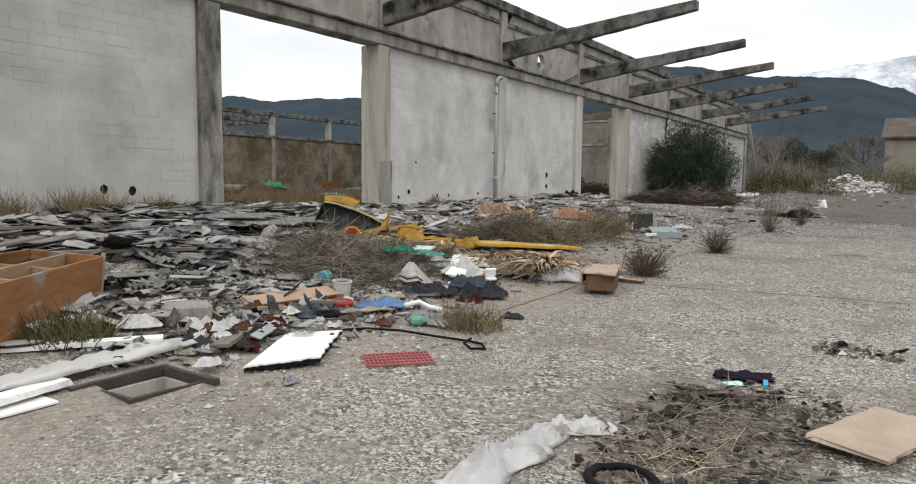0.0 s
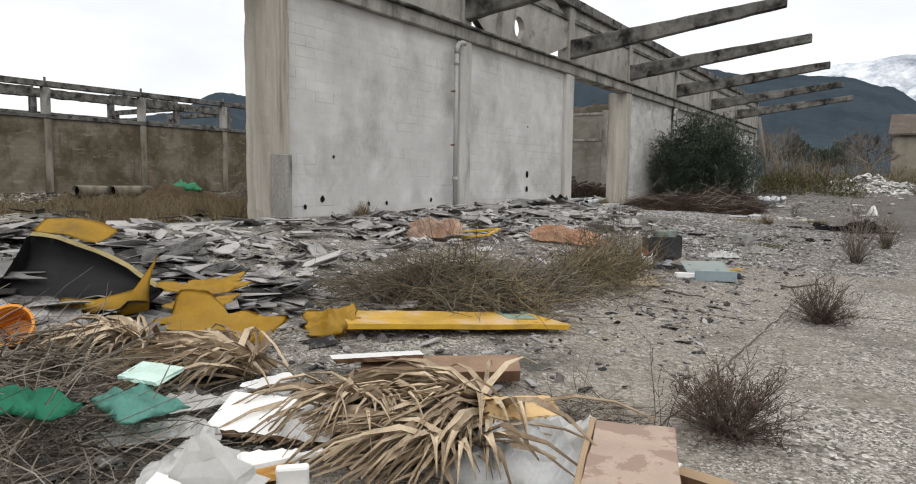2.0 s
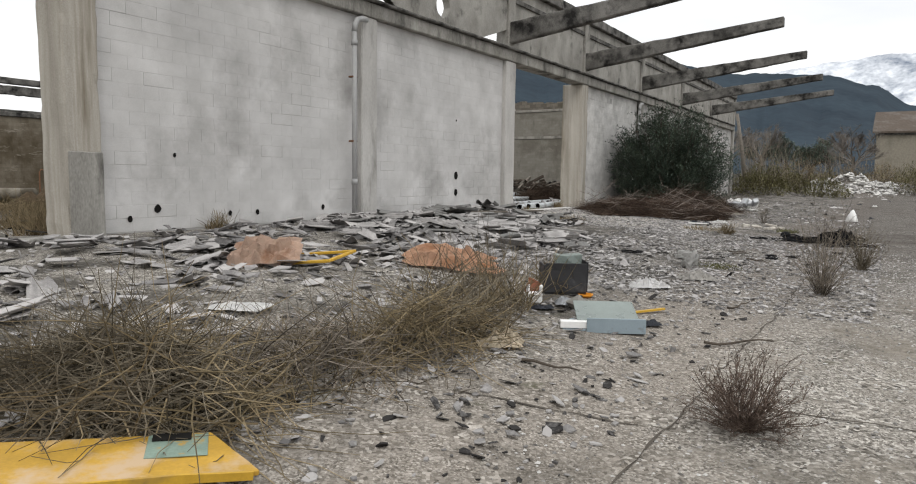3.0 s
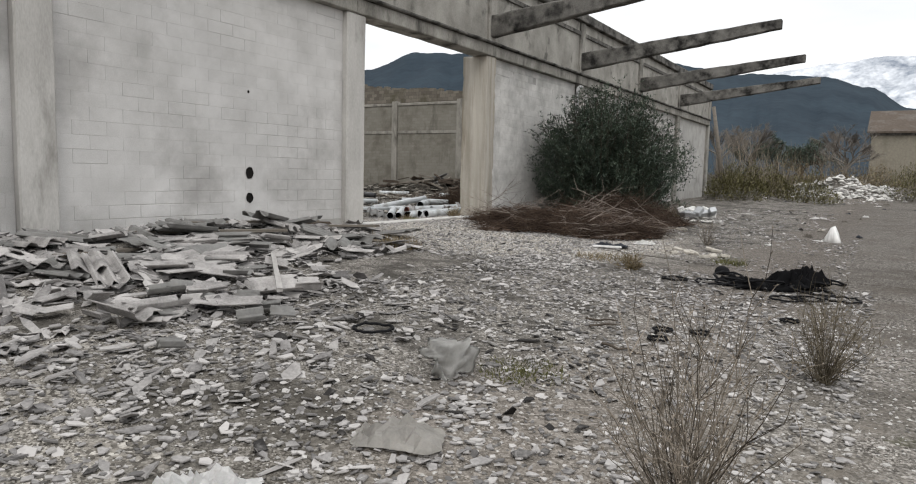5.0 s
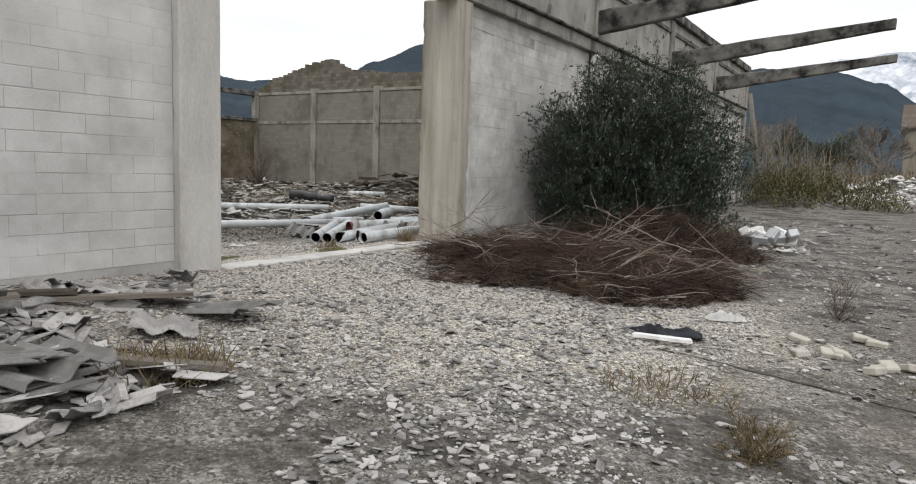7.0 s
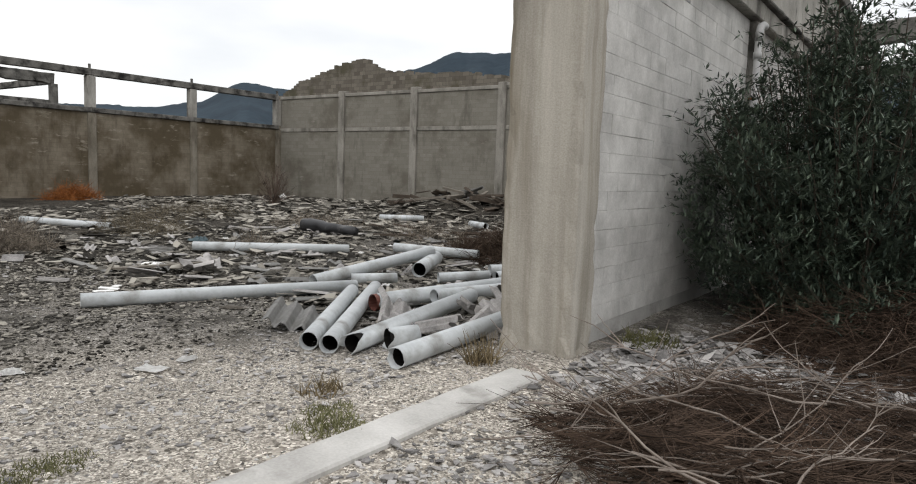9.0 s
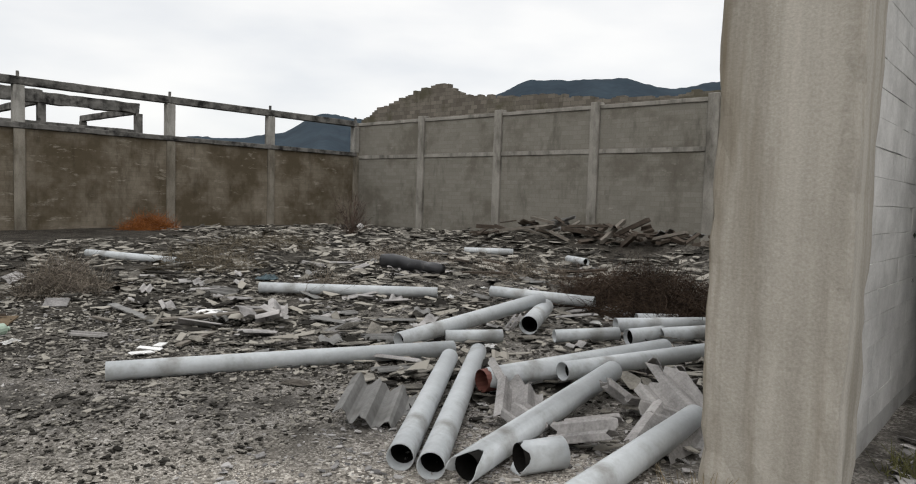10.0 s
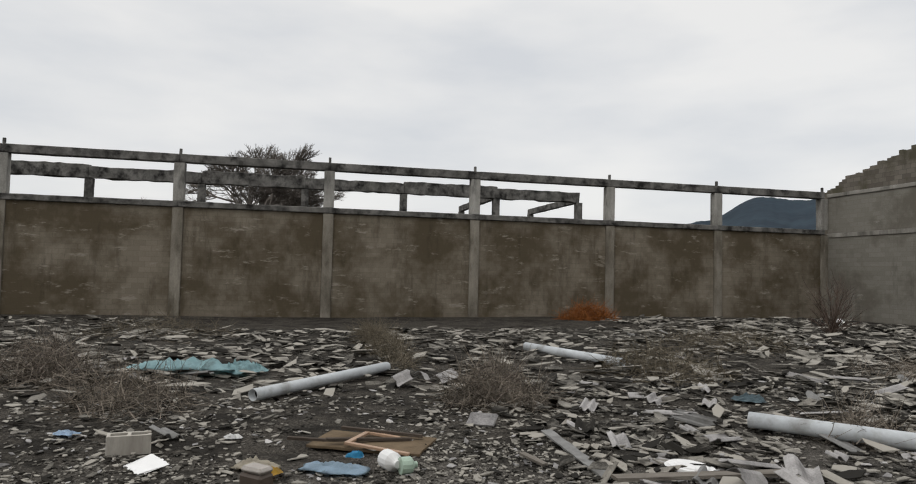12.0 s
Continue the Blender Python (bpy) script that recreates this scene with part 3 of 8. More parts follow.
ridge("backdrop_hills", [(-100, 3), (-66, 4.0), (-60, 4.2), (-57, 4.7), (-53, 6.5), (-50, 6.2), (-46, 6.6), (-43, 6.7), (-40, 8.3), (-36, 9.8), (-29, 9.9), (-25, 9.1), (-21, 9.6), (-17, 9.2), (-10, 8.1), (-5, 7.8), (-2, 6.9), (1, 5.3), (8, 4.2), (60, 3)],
      1500, 1000, mountain_mat, "dark blue-green wooded mountains, haze tint in their colour", 0.16, 2)
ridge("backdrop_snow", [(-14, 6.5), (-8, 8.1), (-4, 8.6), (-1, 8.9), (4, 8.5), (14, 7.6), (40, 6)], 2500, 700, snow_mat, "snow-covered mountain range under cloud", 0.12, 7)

# ---- the ruined hall: front wall ----
FRONT = [-11.2, -5.1, 0.26, 6.38, 12.63, 18.25, 24.6, 31.2, 37.75, 44.6]     # column centres
CW = 0.25                                                                       # half a column's width
LINTEL, LEDGE, EAVE = 4.13, 4.5, 6.55


def column(y, x0, x1, z0, z1, seed, half=CW):
    foot = seed in (2, 5)
    bm = worn_box(x0, x1, y - half, y + half, z0, z1, 0.1 if foot else 0.35, 0.012, 0.025, seed)
    if foot:                              # spalled foot and nicked corners
        cx, cy = (x0 + x1) / 2, y
        for v in bm.verts:
            q = v.co * 4.3 + Vector((seed, 0, 0))
            low = max(0.0, 1 - (v.co.z + 0.1) / 0.65)
            corner = abs(v.co.x - cx) > (x1 - x0) * 0.42 and abs(v.co.y - cy) > half * 0.7
            k = low * max(0, noise.noise(q) + 0.1) * 0.11
            if corner:
                k += max(0, noise.noise(q * 1.7) - 0.1) * (0.09 + 0.14 * low)
            v.co.x += (cx - v.co.x) * k * 1.2
            v.co.y += (cy - v.co.y) * k * 1.6
    return bm


hall = thing("wall_front", pose(0, 0, 0), "roofless factory front wall of whitewashed block between concrete columns", "wall", kind="structure")
for k, y in enumerate(FRONT):
    deep = -0.79 if k == 5 else -0.65 if k in (1, 2, 4) else -0.4
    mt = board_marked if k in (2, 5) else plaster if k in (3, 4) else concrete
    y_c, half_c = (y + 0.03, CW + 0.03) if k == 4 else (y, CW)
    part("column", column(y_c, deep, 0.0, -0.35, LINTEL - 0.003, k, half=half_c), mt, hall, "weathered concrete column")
    part("upper_column", column(y, -0.4, 0.02, LEDGE + 0.003, EAVE - 0.3, k + 30, half=0.2), concrete, hall)
for a, b in zip(FRONT, FRONT[1:]):
    seed = int(a * 3) % 17
    part("lintel_beam", worn_box(-0.5, 0.03, a - CW if a == FRONT[0] else a, b, LINTEL, LINTEL + 0.3, 0.4, 0.012, 0.02, seed), concrete, hall, "stained concrete ring beam")
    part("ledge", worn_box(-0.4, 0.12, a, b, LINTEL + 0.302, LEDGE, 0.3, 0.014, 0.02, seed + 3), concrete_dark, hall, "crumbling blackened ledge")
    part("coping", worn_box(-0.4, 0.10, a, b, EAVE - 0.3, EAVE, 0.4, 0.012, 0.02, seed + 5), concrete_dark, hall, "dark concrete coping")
    if a != FRONT[3]:
        part("parapet_panel", worn_box(-0.25, -0.06, a + 0.2, b - 0.2, LEDGE + 0.002, EAVE - 0.302, 0.5, 0.01, 0.01, seed + 8), parapet_mat, hall, "stained concrete parapet panel")
    part("panel_strip", worn_box(-0.06, 0.0, a + 0.22, b - 0.22, EAVE - 0.75, EAVE - 0.62, 0.6, 0.006, 0.01, seed + 9), concrete_dark, hall)

# the panel with the oval hole knocked through
bm = bmesh.new()
ya, yb, za, zb, hy, hz, hr, hs = FRONT[3] + 0.2, FRONT[4] - 0.2, LEDGE + 0.002, EAVE - 0.302, 9.2, 4.98, 0.3, 0.3
N = 24
loops = []
for x in (-0.06, -0.25):
    inner, outer = [], []
    for i in range(N):
        a = 2 * math.pi * i / N
        wob = 1 + 0.18 * noise.noise((math.cos(a) * 1.7, math.sin(a) * 1.7, 5))
        inner.append(bm.verts.new((x, hy + hr * wob * math.cos(a), hz + hs * wob * math.sin(a))))
        c, s = math.cos(a), math.sin(a)
        k = min((yb - hy) / c if c > 1e-6 else (ya - hy) / c if c < -1e-6 else 99, (zb - hz) / s if s > 1e-6 else (za - hz) / s if s < -1e-6 else 99)
        outer.append(bm.verts.new((x, hy + k * c, hz + k * s)))
    loops.append((inner, outer))
for i in range(N):
    j = (i + 1) % N
    (i0, o0), (i1, o1) = loops
    bm.faces.new((i0[i], o0[i], o0[j], i0[j]))
    bm.faces.new((i1[j], o1[j], o1[i], i1[i]))
    bm.faces.new((i0[j], i1[j], i1[i], i0[i]))
bmesh.ops.recalc_face_normals(bm, faces=bm.faces)
part("parapet_panel", bm, parapet_mat, hall, "stained concrete parapet panel with a ragged hole")

# cantilever canopy beams
for k, y in enumerate(FRONT[:9]):
    bm = worn_box(0.0, 6.35, -0.13, 0.13, 0, 0.3, 0.3, 0.014, 0.02, k + 50)
    for v in bm.verts:
        f = v.co.x / 6.35
        low = 4.62 + 0.86 * f
        high = 5.2 + 0.56 * f
        v.co.z = low + (high - low) * (v.co.z / 0.3)
        v.co.y += y
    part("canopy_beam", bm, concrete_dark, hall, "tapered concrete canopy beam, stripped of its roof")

# ---- the ruined hall: long wall opposite, end wall ----
XL, YB = -30.2, 39.55
SIDE = [-7.5, -1.4, 4.7, 10.7, 16.3, 22.3, 28.4, 33.7, 39.35]
side = thing("wall_side", pose(0, 0, 0), "damp mossy hall wall with an open concrete clerestory frame", "wall", kind="structure")
for k, y in enumerate(SIDE):
    part("column", worn_box(XL - 0.3, XL + 0.06, y - 0.2, y + 0.2, -0.7, 3.7, 0.4, 0.01, 0.02, k), concrete_tan, side)
    part("post", worn_box(XL - 0.3, XL + 0.06, y - 0.2, y + 0.2, 3.922, 5.4, 0.4, 0.01, 0.02, k + 9), concrete, side)
    part("rebar_stub", worn_box(XL - 0.17, XL - 0.07, y - 0.05, y + 0.05, 5.72, 5.95, 0.2, 0.01, 0.01, k), concrete_dark, side)
for a, b in zip(SIDE, SIDE[1:]):
    part("wall_panel", worn_box(XL - 0.25, XL, a + 0.2, b - 0.2, -0.7, 3.7, 0.5, 0.015, 0.01, int(a)), mossy_wall, side, "damp brown mossy wall panel")
    part("sill_beam", worn_box(XL - 0.3, XL + 0.1, a, b, 3.702, 3.92, 0.5, 0.01, 0.02, int(a) + 3), concrete_dark, side)
    part("top_beam", worn_box(XL - 0.3, XL + 0.08, a, b, 5.402, 5.72, 0.5, 0.01, 0.02, int(a) + 5), concrete_dark, side)

END = [-30.2, -25.0, -19.8, -14.5, -9.4, -4.4, -0.5]
end = thing("wall_end", pose(0, 0, 0), "grey rendered hall end wall with concrete columns", "wall", kind="structure")
for k, x in enumerate(END[1:], 1):
    part("column", worn_box(x - 0.22, x + 0.22, YB - 0.12, YB + 0.3, -0.4, 5.75, 0.4, 0.01, 0.02, k), concrete_band, end)
for a, b in zip(END, END[1:]):
    lo = a + (0.22 if a != END[0] else 0)
    part("wall_panel", worn_box(lo, b - 0.22, YB, YB + 0.25, -0.4, 3.55, 0.5, 0.01, 0.01, int(-a)), render_grey, end)
    part("band", worn_box(lo, b - 0.22, YB - 0.05, YB + 0.25, 3.552, 3.75, 0.5, 0.008, 0.015, int(-a) + 3), concrete_band, end)
    part("upper_panel", worn_box(lo, b - 0.22, YB, YB + 0.25, 3.752, 5.45, 0.5, 0.01, 0.01, int(-a) + 5), render_grey, end)
    part("top_band", worn_box(lo, b - 0.22, YB - 0.06, YB + 0.25, 5.452, 5.62, 0.5, 0.01, 0.015, int(-a) + 7), concrete_band, end)

# block walls between the columns (their single blocks come last in the file)
SOLID = [0, 2, 3, 5, 6, 7, 8]
block_walls = {}
for k in SOLID:
    a, b = FRONT[k] + CW + 0.002, FRONT[k + 1] - CW - 0.002
    bm = bmesh.new()
    box(bm, -0.33, -0.137, a, b, -0.4, LINTEL - 0.002)
    block_walls[k] = part("block_wall", bm, block_mortar, hall, "whitewashed concrete block infill")


# ---- tools for many small pieces ----
class Soup:
    """Collects many small solids into one mesh."""

    def __init__(self):
        self.v, self.f = [], []

    def add(self, verts, faces):
        o = len(self.v)
        self.v.extend(verts)
        self.f.extend(tuple(i + o for i in f) for f in faces)

    def tube(self, pts, r0, r1, sides=3, caps=True):
        """A tapered stick through pts."""
        n = len(pts)
        vs, fs = [], []
        up = Vector((0.13, 0.21, 1)).normalized()
        for i, p in enumerate(pts):
            d = (Vector(pts[min(i + 1, n - 1)]) - Vector(pts[max(i - 1, 0)]))
            d = d.normalized() if d.length > 1e-6 else Vector((0, 0, 1))
            a = d.cross(up)
            a = a.normalized() if a.length > 1e-3 else Vector((1, 0, 0))
            b = d.cross(a)
            r = r0 + (r1 - r0) * i / (n - 1)
            for k in range(sides):
                t = 2 * math.pi * k / sides
                q = Vector(p) + a * (r * math.cos(t)) + b * (r * math.sin(t))
                vs.append((q.x, q.y, q.z))
        for i in range(n - 1):
            for k in range(sides):
                j = (k + 1) % sides
                fs.append((i * sides + k, i * sides + j, (i + 1) * sides + j, (i + 1) * sides + k))
        if caps and sides > 2:
            fs.append(tuple(range(sides))[::-1])
            fs.append(tuple((n - 1) * sides + k for k in range(sides)))
        self.add(vs, fs)

    def leaf(self, p, d, length, width, up=None):
        """A folded lance-shaped leaf, with a thin body."""
        d = d.normalized()
        s = d.cross(up or Vector((0.1, 0.2, 1)))
        s = s.normalized() if s.length > 1e-3 else Vector((1, 0, 0))
        nrm = s.cross(d)
        a, t = p, p + d * length
        m1 = p + d * (length * 0.45) + s * (width / 2) + nrm * (width * 0.15)
        m2 = p + d * (length * 0.45) - s * (width / 2) + nrm * (width * 0.15)
        c = p + d * (length * 0.45) - nrm * (width * 0.1)
        self.add([tuple(a), tuple(m1), tuple(t), tuple(m2), tuple(c)], [(0, 1, 4), (1, 2, 4), (0, 4, 3), (4, 2, 3)])

    def slab(self, outline, thick, m, bare=False):
        """A flat piece with any outline (list of xy), top at z = thick."""
        n = len(outline)
        vs = [m @ Vector((x, y, 0)) for x, y in outline] + [m @ Vector((x * 0.97, y * 0.97, thick)) for x, y in outline]
        fs = ([] if thick < 0.0105 and bare else [tuple(range(n))[::-1]]) + [tuple(range(n, 2 * n))] + [(i, (i + 1) % n, n + (i + 1) % n, n + i) for i in range(n)]
        self.add([tuple(v) for v in vs], fs)

    def wave(self, w, h, waves, amp, thick, m, rng, nx=9, ragged=0.2, bow=0.0):
        """A piece of corrugated sheet with ragged ends; corrugations run along y."""
        vs, fs = [], []
        e0 = [rng.uniform(-ragged, ragged) * h * 0.5 for _ in range(nx)]
        e1 = [rng.uniform(-ragged, ragged) * h * 0.5 for _ in range(nx)]
        for side in (0, 1):
            for i in range(nx):
                x = w * (i / (nx - 1) - 0.5)
                z = amp * math.sin(2 * math.pi * waves * i / (nx - 1)) + side * thick + bow * (x / w) ** 2 * 4
                vs.append(tuple(m @ Vector((x, -h / 2 + e0[i], z))))
                vs.append(tuple(m @ Vector((x, h / 2 + e1[i], z + 0.0))))
        o = 2 * nx
        for i in range(nx - 1):
            a, b, c, d = 2 * i, 2 * i + 2, 2 * i + 3, 2 * i + 1
            fs += [(d, c, b, a), (o + a, o + b, o + c, o + d), (a, b, o + b, o + a), (c, d, o + d, o + c)]
        fs += [(1, 0, o, o + 1), (o - 2, o - 1, 2 * o - 1, 2 * o - 2)]
        self.add(vs, fs)

    def stone(self, p, r, rng, flat=0.5):
        base = [(1, 0, 0), (0, 1, 0), (-1, 0, 0), (0, -1, 0), (0, 0, 1), (0, 0, -1)]
        a = rng.uniform(0, 6.28)
        c, s = math.cos(a), math.sin(a)
        vs = []
        for x, y, z in base:
            k = r * rng.uniform(0.6, 1.25)
            x, y = x * c - y * s, x * s + y * c
            vs.append((p[0] + x * k + rng.uniform(-.2, .2) * r, p[1] + y * k, p[2] + z * k * flat))
        if r < 0.035:                     # bedded in the ground
            self.add(vs[:5], [(0, 1, 4), (1, 2, 4), (2, 3, 4), (3, 0, 4)])
        else:
            self.add(vs, [(0, 1, 4), (1, 2, 4), (2, 3, 4), (3, 0, 4), (1, 0, 5), (2, 1, 5), (3, 2, 5), (0, 3, 5)])

    def blade(self, pts, width, side):
        """A long flat leaflet, folded along its midrib."""
        n, vs, fs = len(pts), [], []
        for i, p in enumerate(pts):
            k = width * (0.35 + 0.65 * math.sin(math.pi * min(1, 0.25 + i / (n - 1)))) * (1 if i < n - 1 else 0.15)
            for q in (p - side * k, p + Vector((0, 0, -width * 0.5)), p + side * k):
                vs.append(tuple(q))
        for i in range(n - 1):
            a, b = 3 * i, 3 * i + 3
            fs += [(a, a + 1, b + 1, b), (a + 1, a + 2, b + 2, b + 1)]
        self.add(vs, fs)

    def out(self, name, material, parent=None, label="", smooth=False):
        me = bpy.data.meshes.new(name)
        me.from_pydata(self.v, [], self.f)
        me.update()
        for mt in (material if isinstance(material, (list, tuple)) else [material]):
            me.materials.append(mt)
        if smooth:
            me.polygons.foreach_set("use_smooth", [True] * len(me.polygons))
        ob = new(name, me)
        if parent:
            ob.parent = parent
        if label:
            ob["label"] = label
        return ob


def outline(rng, r, n=6, stretch=1.0):
    """A broken, angular outline."""
    a0 = rng.uniform(0, 6.28)
    return [(r * stretch * rng.uniform(0.55, 1.15) * math.cos(a0 + 6.283 * (i + rng.uniform(-.25, .25)) / n),
             r * rng.uniform(0.55, 1.15) / stretch ** 0.5 * math.sin(a0 + 6.283 * (i + rng.uniform(-.25, .25)) / n)) for i in range(n)]


def at(x, y, up=0.0, rx=0, ry=0, rz=0):
    """A pose standing on the ground at x, y."""
    return pose(x, y, rough_z(x, y) + up, rx, ry, rz)


def crumple(w, h, nx, ny, amp, seed, thick=0.006, sag=0.0, freq=3.0, ragged=0.06, fold=0.0):
    """A crumpled sheet of cloth or plastic with a body of its own; its hem comes down to z = 0 in places."""
    bm = bmesh.new()
    grid = [[None] * (nx + 1) for _ in range(ny + 1)]
    for j in range(ny + 1):
        for i in range(nx + 1):
            u, v = i / nx - 0.5, j / ny - 0.5
            e = max(abs(u), abs(v)) * 2
            ang = math.atan2(v, u)
            rad = math.hypot(u, v) / max(1e-6, max(abs(u), abs(v)))
            k = (1 - 0.1 * (rad - 1) / 0.42) * (1 + ragged * e * (2.2 * noise.noise((ang * 1.1 + seed * 2.3, seed, 2)) + 1.6 * noise.noise((ang * 3.7, seed * 1.7, 5))))
            q = Vector((u * w * freq * 2 + seed * 3.7, v * h * freq * 2, seed))
            q2 = q + noise.noise_vector(q * 0.8) * 1.1
            crease = max(0, 1 - abs(noise.noise(q2)) * 3.2) ** 1.5
            z = amp * (0.55 * crease + 0.5 * abs(noise.noise(q * 0.45 + Vector((9, 0, 0)))) * 1.6 + 0.3 * max(0, 1 - abs(noise.noise(q2 * 2.1)) * 3) + 0.12 * noise.noise(q2 * 4.5))
            z += fold * math.sin(u * 16 + 4 * noise.noise(q * 0.6))
            hem = max(0, (e - 0.45) / 0.55) ** 1.6 * (0.95 + 0.3 * noise.noise((ang * 1.9, seed, 7)))
            z = z * max(0, 1 - hem) - sag * e * e
            d = noise.noise_vector(q * 0.6) * min(amp, 0.1) * 0.8
            grid[j][i] = bm.verts.new((u * w * k + d.x, v * h * k + d.y, max(z, 0.0) + 0.004))
    for j in range(ny):
        for i in range(nx):
            bm.faces.new((grid[j][i], grid[j][i + 1], grid[j + 1][i + 1], grid[j + 1][i]))
    bmesh.ops.solidify(bm, geom=bm.faces[:], thickness=thick)
    return bm


def bent(rng, p, d, length, n=4, wob=0.25, droop=0.0):
    """Points of a wandering twig."""
    pts, q, d = [Vector(p)], Vector(p), d.normalized()
    for i in range(n):
        d = (d + Vector((rng.uniform(-wob, wob), rng.uniform(-wob, wob), rng.uniform(-wob, wob) - droop))).normalized()
        q = q + d * (length / n)
        pts.append(q.copy())
    return pts


# ---- fittings of the front wall ----
def round_bar(pts, r, sides=12, r1=None):
    s = Soup()
    s.tube([Vector(p) for p in pts], r, r if r1 is None else r1, sides)
    return s


# stained downpipe plastic, darker than pvc to carry its shade in the colour
pvc_shaded = plain("shaded_stained_downpipe", (0.33, 0.33, 0.325), 0.55, 0.2, 30, 0.08, stain=(0.13, 0.125, 0.118), stain_scale=1.6, stain_low=0.5, stain_high=0.72, stretch=(1, 1, 0.3))


def downpipe(y, z0=-0.2):
    t = thing("downpipe", pose(0.09, y, 0), "grey plastic rainwater downpipe fixed beside a concrete column", "downpipe", "downpipes")
    round_bar([(0, 0, z0), (0, 0, 2), (0, 0, 3.72)], 0.055).out("pipe", pvc_shaded, t, smooth=True)
    round_bar([(0, 0, 3.72), (0, 0.02, 3.86), (0, 0.10, 3.97), (0, 0.26, 4.02), (0, 0.38, 4.02)], 0.062).out("elbow", pvc_shaded, t, smooth=True)
    round_bar([(0, 0, 0.62), (0, 0, 0.74)], 0.068).out("collar", pvc_shaded, t, smooth=True)
    round_bar([(0, 0, 3.45), (0, 0, 3.55)], 0.068).out("collar", pvc_shaded, t, smooth=True)
    for z in (1.5, 2.8):
        bm = bmesh.new()
        box(bm, -0.10, 0.02, -0.075, 0.075, z, z + 0.035, 0.006)
        part("bracket", bm, rust, t)
    return t


downpipe(5.78)
downpipe(24.05)

# lower facing on the column beside the opening
part("column_facing", worn_box(0.003, 0.045, 0.02, 0.50, -0.35, 1.1, 0.25, 0.008, 0.012, 77), concrete, hall, "thicker lower concrete facing")

# broken pipe stubs and drain holes in the block infill
for y, z, r in ((9.97, 0.84, 0.075), (9.97, 0.4, 0.065), (1.43, 0.26, 0.05), (0.97, 0.12, 0.035), (5.07, 0.18, 0.04), (2.8, 0.14, 0.035), (3.4, 0.14, 0.035), (-7.3, 0.38, 0.06), (-6.77, 0.35, 0.06), (9.95, 2.25, 0.02), (1.75, 1.1, 0.025)):
    bm = bmesh.new()
    rr = [r * (1 + 0.25 * noise.noise((i * 1.3, y, z))) for i in range(12)]
    ring = []
    for x, k in ((-0.122, 1.15), (-0.117, 1.0), (-0.128, 0.8)):
        ring.append([bm.verts.new((x, y + rr[i] * k * math.cos(i * math.pi / 6), z + 1.25 * rr[i] * k * math.sin(i * math.pi / 6))) for i in range(12)])
    for a, b in zip(ring, ring[1:]):
        for i in range(12):
            bm.faces.new((a[i], a[(i + 1) % 12], b[(i + 1) % 12], b[i]))
    bm.faces.new(ring[-1])
    # shallow disc, painted black for the shade of a deep hole
    part("drain_hole", bm, near_black, hall, "broken drain hole, its shaded depth painted black")

# concrete threshold strip across the opening
bm = worn_box(-0.30, 0.04, 12.96, 17.3, -0.45, -0.2, 0.3, 0.008, 0.015, 81)
for v in bm.verts:
    v.co.x += 0.10 * (v.co.y - 12.9) / 4.3
tagged(part("threshold", bm, plaster), "worn concrete threshold strip flush with the gravel", "threshold", kind="structure")
bm = worn_box(-0.25, 0.02, -4.8, -0.02, -0.30, -0.07, 0.3, 0.01, 0.015, 82)
tagged(part("threshold", bm, concrete), "worn concrete threshold strip under rubble", "threshold", kind="structure")

# leaning pole at the wall's far end
s = round_bar([(0.75, 46, -0.2), (0.35, 46, 2.6), (-0.12, 46, 5.4)], 0.15, 8, 0.11)
tagged(s.out("utility_pole", timber_grey, smooth=True), "leaning grey timber pole beside the wall end", "pole")

# ---- the next hall behind: an open concrete frame ----
XF = -42.0
frame2 = thing("neighbouring_ruin", pose(0, 0, 0), "bare ruined concrete frame of a neighbouring hall", "building frame")
for k, y in enumerate((-7.5, -2, 4.3, 9.9, 15.4, 21.0, 26.6, 31.9)):
    part("post", worn_box(XF - 0.2, XF + 0.2, y - 0.2, y + 0.2, -0.3, 6.0, 0.6, 0.015, 0.02, k), concrete_dark, frame2)
for k, (a, b) in enumerate(((-7.5, -2.0), (-2.0, 4.3), (4.3, 9.9), (9.9, 15.4), (15.4, 21.0), (21.0, 26.6), (26.6, 31.9))):
    part("beam", worn_box(XF - 0.22, XF + 0.22, a, b, 6.004, 6.62 + 0.1 * (k % 2), 0.35, 0.06, 0.03, k + 5), concrete_dark, frame2, "crumbling concrete beam")
    part("low_beam", worn_box(XF - 0.2, XF + 0.2, a, b, 4.5, 5.0, 0.5, 0.02, 0.02, k + 9), concrete_dark, frame2)
for k, y in enumerate((26.6, 31.9)):
    bm = worn_box(-9, 0, -0.15, 0.15, 0, 0.4, 0.6, 0.02, 0.02, k)
    for v in bm.verts:
        v.co.z += 6.0 + 0.0 * v.co.x
        v.co.x += XF - 0.25
        v.co.y += y
    part("cross_beam", bm, concrete_dark, frame2)
    part("post", worn_box(XF - 9.2, XF - 8.8, y - 0.2, y + 0.2, -0.3, 6.0, 0.6, 0.015, 0.02, k + 3), concrete_dark, frame2)

